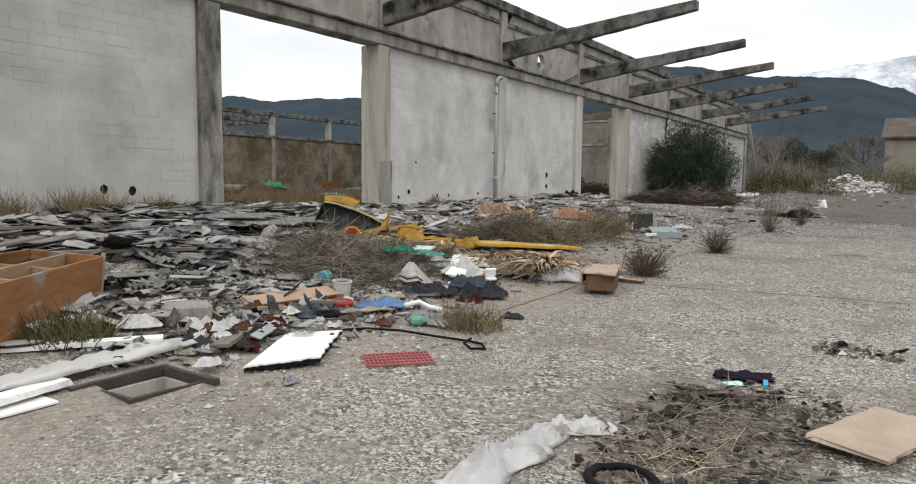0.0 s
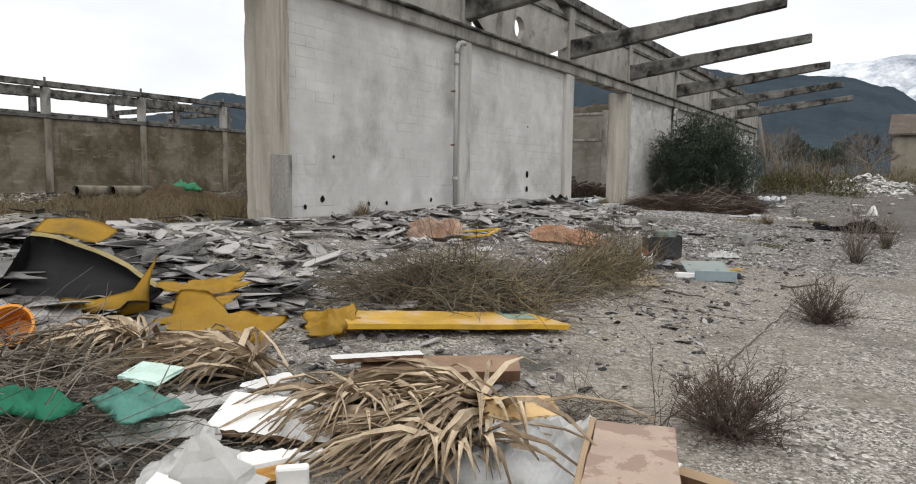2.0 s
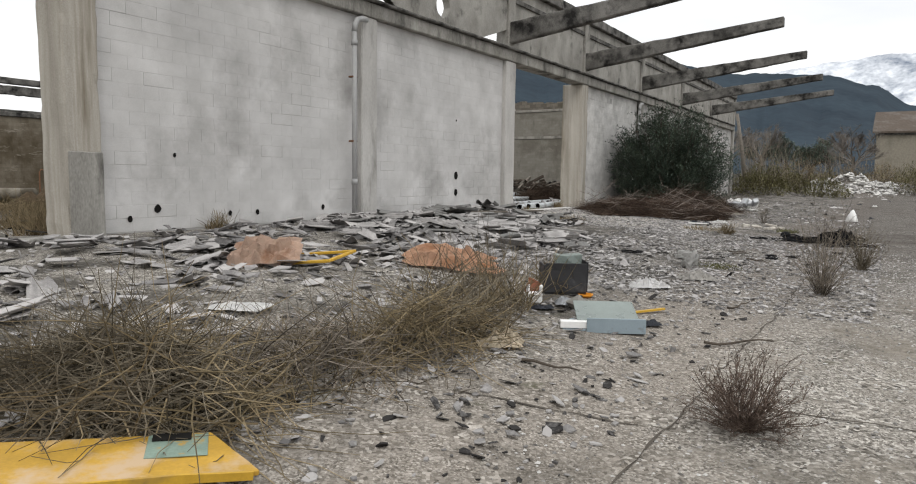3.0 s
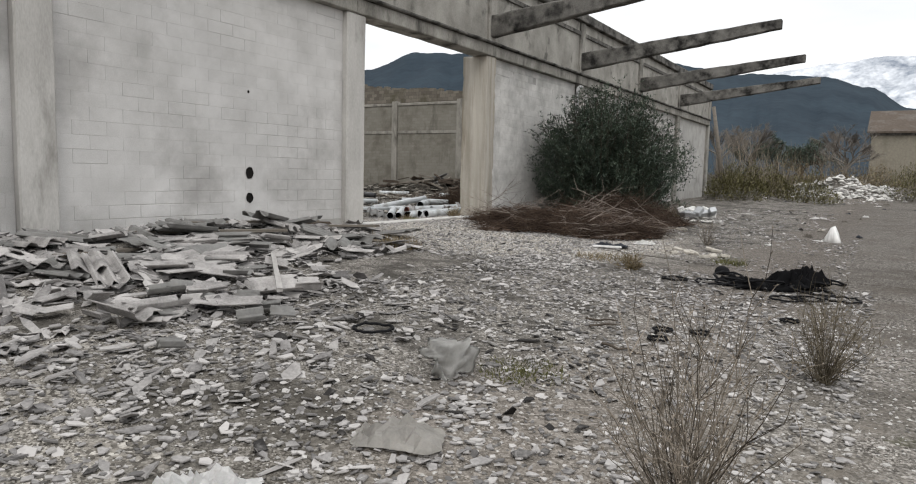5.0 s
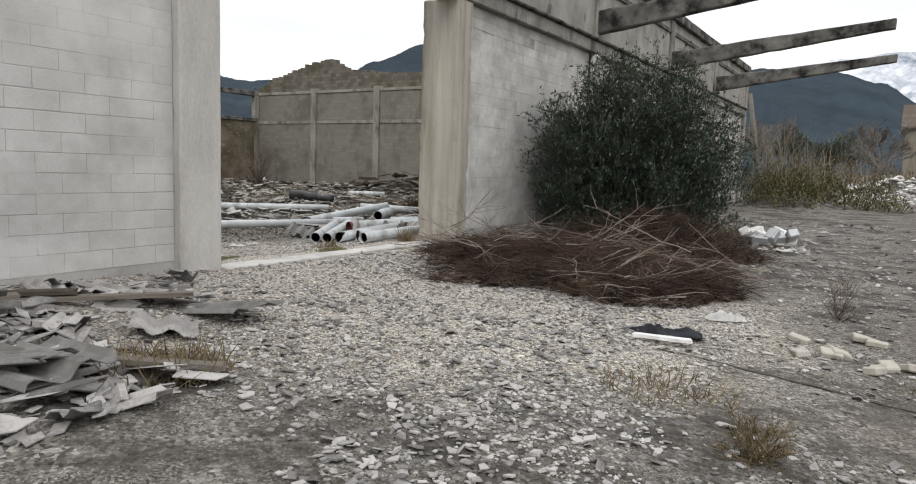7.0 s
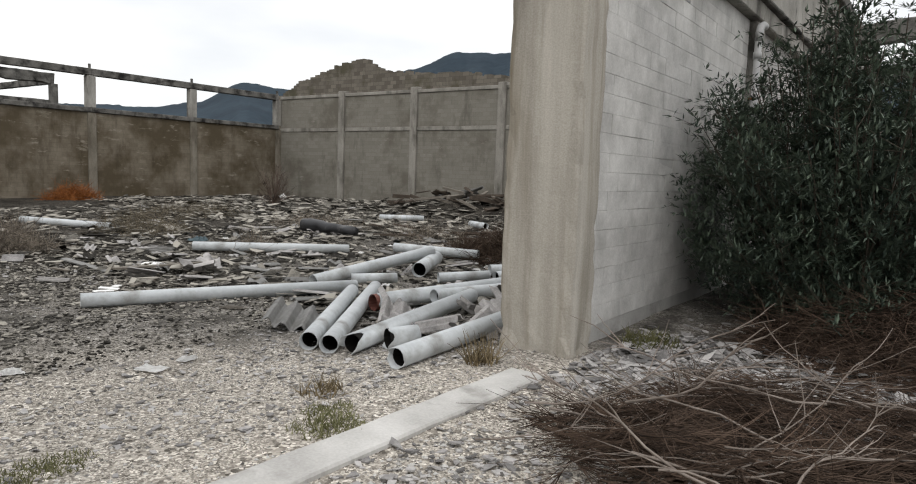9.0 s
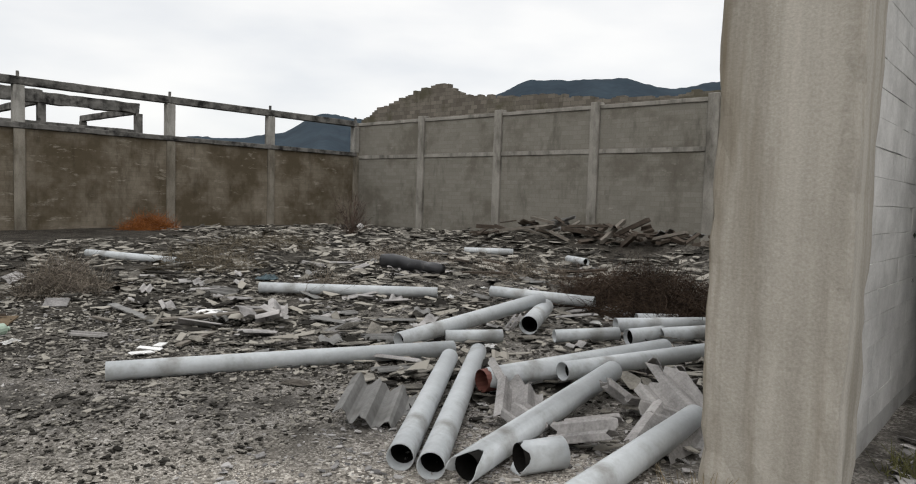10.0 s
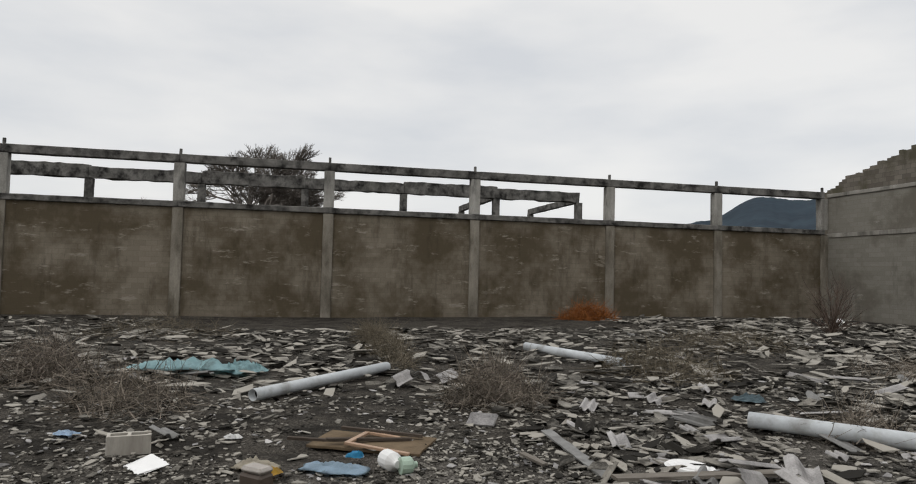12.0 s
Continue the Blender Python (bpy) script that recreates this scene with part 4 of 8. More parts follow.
# ---- broken masonry gable behind the end wall ----
gable = thing("masonry_gable", pose(0, 0, 0), "ragged broken masonry gable of a ruined building", "ruined wall")
rng = random.Random(5)
YG = 46.0
GABLE = [(-38.4, 6.6), (-37.7, 6.8), (-36.2, 7.5), (-31.8, 8.55), (-30.0, 8.85), (-29.2, 8.6), (-27.9, 8.0), (-26.6, 7.8), (-24.1, 7.57), (-21.2, 7.45), (-17.8, 6.95), (-5.0, 6.8)]
x = GABLE[0][0]
while x < -5.5:
    bm = bmesh.new()
    for _ in range(8):
        w1 = rng.choice((0.25, 0.25, 0.4, 0.5))
        c = x + w1 / 2
        for (xa, za), (xb, zb) in zip(GABLE, GABLE[1:]):
            if xa <= c <= xb:
                top = za + (zb - za) * (c - xa) / (xb - xa)
        top += 0.12 * noise.noise((c * 0.8, 3, 1))
        top = round(top / 0.125) * 0.125 + rng.choice((0, 0, 0.06, -0.06))
        box(bm, x, x + w1, YG, YG + 0.4, -0.3, top)
        x += w1
    bmesh.ops.remove_doubles(bm, verts=bm.verts, dist=0.001)
    part("wall_section", bm, gable_brick, gable)

# ---- far warehouse beyond the yard ----
far = thing("warehouse", pose(6.8, 106, 0.6), "pale rendered warehouse with a brown fibre roof behind scrub", "warehouse")
bm = bmesh.new(); box(bm, 0, 26, 0, 16, -1, 7.0, 0.05); part("wall", bm, far_wall, far)
bm = bmesh.new()
pr = [(-0.5, -0.6, 7.05), (26.5, -0.6, 7.05), (26.5, 8, 10.4), (-0.5, 8, 10.4), (-0.5, 16.6, 7.05), (26.5, 16.6, 7.05)]
vs = [bm.verts.new(p) for p in pr] + [bm.verts.new((p[0], p[1], p[2] - 0.25)) for p in pr]
for q in ((0, 1, 2, 3), (3, 2, 5, 4), (6, 9, 8, 7), (9, 10, 11, 8), (0, 6, 7, 1), (4, 5, 11, 10), (0, 3, 9, 6), (3, 4, 10, 9), (1, 7, 8, 2), (2, 8, 11, 5)):
    bm.faces.new([vs[i] for i in q])
part("roof", bm, far_roof, far)
bm = bmesh.new(); box(bm, -0.2, 26.2, -0.12, 0.0, 6.55, 6.95, 0.02); part("fascia", bm, concrete_dark, far)


# ---- plants ----
def tangle(name, cx, cy, rx, ry, height, count, length, r, material, seed, label, category, sides=3, flatness=0.35, wob=0.28):
    """A heap of dry stems lying over one another."""
    rng = random.Random(seed)
    s = Soup()
    for _ in range(count):
        a, q = rng.uniform(0, 6.283), rng.random() ** 0.6
        x, y = cx + rx * q * math.cos(a), cy + ry * q * math.sin(a)
        z = rough_z(x, y) + height * (1 - q * q) * rng.random() ** 0.8 + 0.01
        d = Vector((rng.gauss(0, 1), rng.gauss(0, 1), rng.gauss(0, flatness)))
        L = length * rng.uniform(0.4, 1.3)
        pts = bent(rng, (x, y, z), d, L, 3, wob, 0.05)
        pts = [Vector((p.x, p.y, max(p.z, rough_z(p.x, p.y) + 0.005))) for p in pts]
        s.tube(pts, r * rng.uniform(0.6, 1.4), r * 0.35, sides, False)
    ob = s.out(name, material)
    return tagged(ob, label, category, kind="stuff")


def tuft(cx, cy, radius, height, count, material, seed, label, category="grass tuft", name="grass_tuft", lean=0.5, width=0.006, group=""):
    """Blades or stems growing from the ground."""
    rng = random.Random(seed)
    s = Soup()
    for _ in range(count):
        a, q = rng.uniform(0, 6.283), rng.random() ** 0.7
        x, y = cx + radius * q * math.cos(a), cy + radius * q * math.sin(a)
        d = Vector((rng.gauss(0, lean), rng.gauss(0, lean), 1))
        pts = bent(rng, (x, y, rough_z(x, y) - 0.01), d, height * rng.uniform(0.4, 1.15), 3, 0.22, 0.06)
        s.tube(pts, width * rng.uniform(0.6, 1.3), width * 0.25, 3, False)
    return tagged(s.out(name, material), label, category, group, "stuff")


def weed_bush(cx, cy, radius, height, stems, material, seed, label, leafy=None, fork=7, thick=1.0):
    """A rounded twiggy dry shrub: fine stems fan from one root and fork twice."""
    rng = random.Random(seed)
    e = thing("dry_shrub", at(cx, cy), label, "shrub", "dry shrubs")
    s, l = Soup(), Soup()
    for _ in range(stems):
        a, up = rng.uniform(0, 6.283), rng.uniform(0.12, 1.0)
        k = math.sqrt(1 - up * up * 0.9)
        d = Vector((math.cos(a) * radius * k, math.sin(a) * radius * k, height * up)) * rng.uniform(0.7, 1.02)
        L = d.length
        p = bent(rng, (rng.uniform(-.05, .05), rng.uniform(-.05, .05), -0.02), d + Vector((0, 0, 0.25 * L)), L, 4, 0.14, 0.05)
        s.tube(p, 0.0042 * thick, 0.0016 * thick, 3, False)
        for _ in range(fork):
            q = p[rng.choice((1, 2, 3, 3, 4))]
            p2 = bent(rng, q, d.normalized() + Vector((rng.gauss(0, .5), rng.gauss(0, .5), rng.gauss(.15, .35))), L * rng.uniform(0.15, 0.38), 3, 0.3)
            s.tube(p2, 0.0022 * thick, 0.001 * thick, 3, False)
            for _ in range(3):
                l.leaf(p2[rng.choice((1, 2, 3))], Vector((rng.gauss(0, 1), rng.gauss(0, 1), rng.gauss(0.3, 1))), rng.uniform(0.012, 0.028), 0.008)
    s.out("twig_mass", material, e)["kind"] = "stuff"
    l.out("foliage", leafy or material, e)["kind"] = "stuff"
    return e


def oleander():
    """The dense evergreen shrub against the wall: many leaning stems, lance leaves in whorls down to the ground."""
    rng = random.Random(11)
    e = thing("oleander_bush", at(1.9, 22.4), "tall dense dark green oleander bush against the wall", "bush")
    st, lf = Soup(), Soup()

    def spray(b, d, L, whorls):
        sp = bent(rng, b, d, L, 3, 0.2)
        for q in sp[1:]:
            for _ in range(whorls):
                dl = d.normalized() * 0.9 + Vector((rng.gauss(0, .75), rng.gauss(0, .75), rng.gauss(0.15, .6)))
                lf.leaf(q, dl, rng.uniform(0.075, 0.135), rng.uniform(0.02, 0.032))
        return sp
    for i in range(330):
        a = rng.uniform(0, 6.283)
        k = rng.random() ** 0.5
        lobe = 1 + 0.22 * noise.noise((math.cos(a) * 1.6, math.sin(a) * 1.6, 3))
        top = Vector((2.25 * k * lobe * math.cos(a), 2.5 * k * lobe * math.sin(a), (4.0 - 1.7 * k ** 2.2) * rng.uniform(0.8, 1.06)))
        if rng.random() < 0.34:
            top.z *= rng.uniform(0.15, 0.7)
        top.x = max(top.x, -1.72 + rng.uniform(0, .2))
        root = Vector((top.x * 0.4 + rng.uniform(-.2, .2), top.y * 0.4 + rng.uniform(-.2, .2), -0.05))
        n = 7
        pts = []
        for j in range(n + 1):
            f = j / n
            p = root.lerp(top, f)
            p.x += (top.x - root.x) * 0.3 * f * (f - 1) + rng.uniform(-.05, .05)
            p.y += (top.y - root.y) * 0.3 * f * (f - 1) + rng.uniform(-.05, .05)
            pts.append(p)
        st.tube(pts, 0.015, 0.005, 4, False)
        for j in range(1, n + 1):
            if k < 0.4 and j < 5:
                continue
            for w in range(6):
                b = pts[j].lerp(pts[j - 1], rng.random())
                sp = spray(b, Vector((rng.gauss(0, 1), rng.gauss(0, 1), rng.gauss(0.35, .5))), rng.uniform(0.15, 0.45), 4)
                if w % 3 == 0:
                    st.tube(sp, 0.004, 0.002, 3, False)
    for _ in range(1500):                 # low skirt of shoots that hides the stems
        a, z = rng.uniform(0, 6.283), rng.uniform(0.05, 1.9)
        r = 0.62 + 0.30 * min(1, z / 1.3) + rng.uniform(-.12, .1)
        b = Vector((max(2.25 * r * math.cos(a), -1.7), 2.5 * r * math.sin(a), z))
        spray(b, Vector((math.cos(a), math.sin(a), rng.uniform(0.2, 1.4))), rng.uniform(0.2, 0.5), 3)
    st.out("twig_mass", bark, e)["kind"] = "stuff"
    lf.out("foliage", leaf_dark, e)["kind"] = "stuff"


oleander()

# cut brushwood heaped in front of it
def brush_heap():
    rng = random.Random(21)
    ox, oy = 3.1, 16.5
    e = thing("brushwood_heap", at(ox, oy), "heap of cut reddish-brown brushwood with bare grey branches", "brushwood")
    oz = rough_z(ox, oy)

    def height(x, y):
        q = ((x - 3.2) / 2.5) ** 2 + ((y - 16.5) / 1.9) ** 2
        return 0.54 * max(0, 1 - q) ** 0.6 * (0.7 + 0.8 * noise.noise((x * 1.5, y * 1.5, 4)))

    def spot():
        a, q = rng.uniform(0, 6.283), rng.random() ** 0.55
        edge_ = 1 + 0.5 * noise.noise((math.cos(a) * 1.9, math.sin(a) * 1.9, 8))
        return 3.0 + 2.5 * edge_ * q * math.cos(a), 16.5 + 1.75 * edge_ * q * math.sin(a)
    fine = Soup()
    for _ in range(2000):                 # sprays of fine twigs, each spray combed one way
        x, y = spot()
        if x < 0.15 or noise.noise((x * 1.3, y * 1.3, 12)) < rng.uniform(-0.7, 0.15) - 0.35 * (y > 16.6):
            continue
        z = rough_z(x, y) + height(x, y) * rng.random() ** 0.6 + 0.02
        az = math.atan2(0.55, 0.83) + rng.gauss(0, 0.75) + (math.pi if rng.random() < 0.4 else 0)
        for _ in range(8):
            d = Vector((math.cos(az) + rng.gauss(0, .3), math.sin(az) + rng.gauss(0, .3), rng.gauss(0.0, 0.16)))
            pts = bent(rng, (x - ox, y - oy, z - oz), d, rng.uniform(0.15, 0.6), 3, 0.2)
            fine.tube(pts, rng.uniform(0.002, 0.0045), 0.0012, 3, False)
    for _ in range(84):
        x, y = spot()
        if x < 0.4:
            continue
        z = rough_z(x, y) + height(x, y) * rng.uniform(0.75, 1.15) + 0.05
        az = math.atan2(0.55, 0.83) + rng.gauss(0, 0.55) + (math.pi if rng.random() < 0.5 else 0)
        d = Vector((math.cos(az), math.sin(az), rng.gauss(0.05, 0.12)))
        L = rng.uniform(0.5, 1.6)
        br = Soup()
        pts = bent(rng, (x - ox - d.x * L / 2, y - oy - d.y * L / 2, z - oz), d, L, 8, 0.24)
        pts = [Vector((p.x, p.y, max(p.z, rough_z(p.x + ox, p.y + oy) - oz + 0.02))) for p in pts]
        if min(p.x + ox for p in pts) < 0.2:
            continue
        r = rng.uniform(0.004, 0.009)
        br.tube(pts, r, r * 0.3, 6, True)
        stem = br.out("branch", branch_pale, e)
        for _ in range(rng.randrange(3, 7)):
            k = rng.randrange(2, 8)
            sd = (pts[k] - pts[k - 1]).normalized() + Vector((rng.gauss(0, .55), rng.gauss(0, .55), rng.gauss(0.1, .3)))
            shoot = Soup()
            shoot.tube(bent(rng, pts[k], sd, L * rng.uniform(.15, .45), 5, 0.2), r * 0.6, r * 0.2, 5, False)
            shoot.out("shoot", branch_pale, stem)
    fine.out("twig_mass", twig_red, e)["kind"] = "stuff"


brush_heap()
tangle("brushwood_fringe", 3.0, 20.3, 2.0, 1.2, 0.75, 5200, 0.6, 0.0036, twig_red, 25, "reddish-brown brushwood under the oleander", "brushwood")

# dry growth over the rubbish in the yard
tangle("dry_brush", 5.5, -7.05, 1.35, 1.2, 0.36, 2700, 0.55, 0.0048, twig_grey, 31, "grey-brown tangle of dead brambles over rubble", "dry brush")
tangle("dry_brush", 6.1, -7.95, 0.95, 0.65, 0.2, 900, 0.45, 0.0045, twig_grey, 46, "low grey tangle of dead brambles over litter", "dry brush")
tangle("dry_brush", 5.75, -2.75, 0.85, 0.6, 0.44, 2300, 0.5, 0.0042, grass_dull, 32, "dense olive-brown dead bramble behind a yellow board", "dry brush", flatness=0.6)
tangle("dry_brush", 5.9, -2.6, 0.9, 0.55, 0.46, 420, 0.8, 0.005, grass_dry, 47, "pale arching bramble stems", "dry brush", flatness=0.5)
tangle("dry_brush", 6.15, -1.65, 0.5, 0.75, 0.3, 420, 0.55, 0.0045, twig_grey, 48, "sprawling grey bramble stems over chips", "dry brush", flatness=0.5)
tangle("dry_brush", 6.4, -0.45, 0.5, 0.95, 0.36, 720, 0.6, 0.0045, grass_dry, 45, "sprawling straw-brown bramble stems over chips", "dry brush", flatness=0.6)
tangle("dry_brush", 6.35, -0.3, 0.45, 0.9, 0.34, 500, 0.5, 0.004, grass_dull, 44, "straw-brown dead stalks among brambles", "dry brush", flatness=0.8)
tangle("dry_brush", 5.95, 0.9, 0.55, 0.7, 0.5, 420, 0.6, 0.0045, grass_dull, 43, "upright tangle of dead stalks beside a bin", "dry brush", flatness=1.1)
tangle("dry_brush", 5.1, -3.2, 0.7, 0.7, 0.22, 520, 0.4, 0.004, grass_dull, 33, "flattened patch of dry grass", "dry grass")
tangle("dry_brush", 8.0, -5.3 + 0.7, 0.35, 0.4, 0.15, 250, 0.3, 0.003, twig_grey, 34, "small tangle of dead twigs", "dry brush")
tuft(5.9, -1.9, 0.9, 0.42, 320, grass_dry, 35, "tall dry grass among dead brambles", lean=0.9, width=0.004)
tuft(6.1, -1.2, 1.1, 0.45, 380, twig_grey, 42, "dead grey stalks among dry grass", lean=1.0, width=0.0045)
tuft(6.2, 1.3, 0.3, 0.75, 90, grass_dry, 36, "tall thin dry weeds")
tuft(6.2, 2.4, 0.28, 0.5, 120, grass_dry, 37, "dry brown weeds beside rubbish")
tuft(8.5, -8.5, 0.3, 0.28, 300, grass_dry, 38, "olive-brown grass tuft at the rubbish's edge")
tuft(6.62, -11.22, 0.3, 0.3, 420, grass_green, 39, "green weeds growing beside the cabinet")
tuft(-0.55, 17.35, 0.16, 0.3, 120, grass_dry, 40, "dry grass at a column's foot")
tuft(0.35, 19.2, 0.35, 0.18, 220, grass_green, 41, "low weeds along the wall's foot")
weed_bush(8.72, -4.25, 0.36, 0.46, 170, weed_purple, 51, "rounded purplish-brown dry shrub in the yard")
weed_bush(8.83, -0.64, 0.34, 0.5, 120, weed_purple, 52, "small grey-brown leafless shrub in the yard")
weed_bush(8.82, 4.66, 0.42, 1.1, 80, twig_grey, 53, "thin tall dry shrub in the yard")
weed_bush(6.3, 11.53, 0.22, 0.28, 60, grass_dry, 54, "low grey-green dry shrub in the gravel")
weed_bush(6.4, 15.95, 0.24, 0.58, 26, twig_grey, 55, "sparse dry weed in the yard")
weed_bush(8.42, -4.5, 0.08, 0.75, 3, weed_purple, 56, "single tall dead weed stalk in the yard", fork=3)
weed_bush(9.15, 7.4, 0.32, 0.75, 70, grass_dull, 57, "sparse thin dry weed close to the path")
for i, (x, y, r, h, n, m_) in enumerate(((0.45, -9.3, 0.5, 0.5, 600, grass_dry), (0.4, -7.9, 0.6, 0.5, 700, grass_dry), (0.35, -6.6, 0.4, 0.35, 350, grass_dry), (0.05, 2.4, 0.25, 0.35, 120, grass_dry), (-2.4, -1.0, 0.9, 0.45, 800, grass_dry), (-5.2, 0.0, 1.1, 0.5, 900, grass_dry), (-3.6, 1.6, 1.0, 0.42, 600, grass_dry), (-7.5, -1.5, 1.4, 0.55, 800, grass_dry), (-3.0, -4.5, 0.8, 0.5, 700, grass_dry),
                                        (-1.6, 0.6, 0.6, 0.6, 400, grass_dry), (-4.5, 1.8, 1.3, 0.45, 600, grass_dry), (-7.5, 3.5, 1.6, 0.4, 500, grass_dry), (2.95, 10.2, 0.4, 0.22, 300, grass_dry),
                                        (7.25, 6.2, 0.35, 0.05, 500, grass_green), (5.6, 12.4, 0.5, 0.12, 200, grass_dry), (7.3, 13.6, 0.3, 0.14, 160, grass_green),
                                        (-1.36, 14.0, 0.26, 0.045, 420, grass_moss), (-1.16, 13.65, 0.2, 0.045, 260, grass_moss), (-0.45, 15.36, 0.26, 0.06, 420, grass_moss), (-0.7, 15.6, 0.2, 0.05, 260, grass_moss), (-1.1, 15.93, 0.2, 0.16, 90, grass_dry), (3.4, 23.8, 0.9, 0.5, 300, grass_green))):
    tuft(x, y, r, h, n, m_, 60 + i, "dry yellowed grass growing in rubble" if m_ is grass_dry else "low green weeds in gravel")

# hall floor growth
for i, (x, y, rx, ry, h, n, m_) in enumerate(((-12.4, 18.1, 0.9, 0.8, 0.55, 1300, twig_grey), (-12.47, 13.17, 0.8, 0.8, 0.5, 700, twig_grey), (-14.7, 11.4, 0.9, 0.9, 0.7, 1100, twig_grey), (-9.56, 21.65, 0.6, 0.6, 0.3, 400, twig_grey),
                                          (-14.59, 22.04, 1.5, 1.2, 0.5, 900, grass_dull), (-19.62, 17.24, 4.2, 0.5, 0.4, 1800, grass_dull), (-18.64, 26.26, 2, 2, 0.4, 700, grass_dull), (-12.93, 26.80, 2.0, 1.2, 0.35, 700, twig_grey),
                                          (-22.77, 11.54, 2, 2, 0.5, 600, grass_dull), (-8.84, 26.95, 1.6, 1.0, 0.35, 600, twig_grey))):
    tangle("dry_brush", x, y, rx, ry, h, n, 0.5, 0.005, m_, 90 + i, "dead grey weeds on the rubble floor" if m_ is twig_grey else "brown dry grass on the rubble floor", "dry brush", flatness=1.0)
tangle("brushwood_heap", -4.4, 24.7, 1.95, 1.1, 0.74, 6400, 0.5, 0.0048, twig_dark, 105, "dark brown dead brushwood inside the hall", "brushwood", flatness=0.8)
tangle("rust_bush", -28.5, 26.7, 0.7, 1.2, 0.62, 1400, 0.5, 0.007, rust_bush, 106, "rust-orange dead bush at the wall's foot", "bush", flatness=1.0)

weed_bush(-12.3, 18.1, 0.55, 0.6, 90, branch_pale, 304, "pale grey dead weeds on the rubble floor", fork=6)
weed_bush(-14.6, 11.5, 0.6, 0.75, 90, branch_pale, 305, "pale grey dead weeds on the rubble floor", fork=6)

# ---- scrub, reeds and trees beyond the yard ----
def scrub(cx, cy, rx, ry, h, n, material, seed, label, size=0.15):
    rng = random.Random(seed)
    e = thing("scrub_bush", at(cx, cy), label, "bush", "scrub beyond the yard")
    oz = rough_z(cx, cy)
    l, s = Soup(), Soup()
    for _ in range(int(n * 1.5)):
        a, b, q = rng.uniform(0, 6.283), rng.uniform(0, 1), rng.random() ** 0.4
        x, y = rx * q * math.cos(a) * math.sqrt(1 - b * b * .8), ry * q * math.sin(a) * math.sqrt(1 - b * b * .8)
        z = h * b * (0.8 + 0.5 * noise.noise(((cx + x) * 0.9, (cy + y) * 0.9, 6))) * (0.55 + 0.45 * q)
        z += rough_z(cx + x, cy + y) - oz
        l.leaf(Vector((x, y, z)), Vector((rng.gauss(0, 1), rng.gauss(0, 1), rng.gauss(0.6, 1))), size * rng.uniform(0.6, 1.6), size * 0.3)
    for _ in range(14):
        a = rng.uniform(0, 6.283)
        s.tube(bent(rng, (rx * .3 * math.cos(a), ry * .3 * math.sin(a), -0.1), Vector((math.cos(a) * .5, math.sin(a) * .5, 1)), h, 4, 0.2), 0.02, 0.006, 4, False)
    s.out("twig_mass", bark, e)["kind"] = "stuff"
    l.out("foliage", material, e)["kind"] = "stuff"


for i, (x, y, rx, ry, h, n, m_, lab) in enumerate((
        (2.6, 40.0, 1.7, 2.2, 1.6, 2600, leaf_olive, "olive-brown scrub bush at the wall end"), (5.0, 42.5, 2.4, 2.0, 1.7, 2800, leaf_olive, "olive-brown scrub bush on a mound"),
        (7.5, 56, 3, 2, 2.0, 1800, grass_dry, "dry brown scrub behind the rubble heap"), (11.5, 50, 2.5, 2, 2.2, 2200, leaf_olive, "yellow-green scrub bush beside the yard"),
        (15, 52, 3, 3, 2.3, 2000, leaf_olive, "yellow-green scrub bush beside the yard"), (3.0, 52, 2.5, 2, 2.2, 1800, grass_dry, "dry brown scrub bush"),
        (19, 48, 3, 3, 2.4, 1600, leaf_olive, "yellow-green scrub bush beside the yard"), (9.5, 62, 4, 3, 2.4, 1800, leaf_olive, "olive scrub before the warehouse"), (-2, 52, 3, 3, 2.4, 1200, leaf_olive, "olive scrub behind the hall"))):
    scrub(x, y, rx, ry, h, n, m_, 200 + i, lab)
for i, (x, y, r, h, n) in enumerate(((1.4, 46.5, 1.2, 4.0, 150), (2.8, 49, 1.3, 3.2, 90), (6.5, 60, 2.5, 3.2, 110), (10.5, 60, 2.5, 3.0, 90), (14, 58, 2, 2.8, 70), (4.5, 57, 2, 3.0, 80))):
    tuft(x, y, r, h, n, reed, 230 + i, "tall pale dry reeds", "reeds", "reeds", 0.12, 0.018, "reeds beyond the yard")


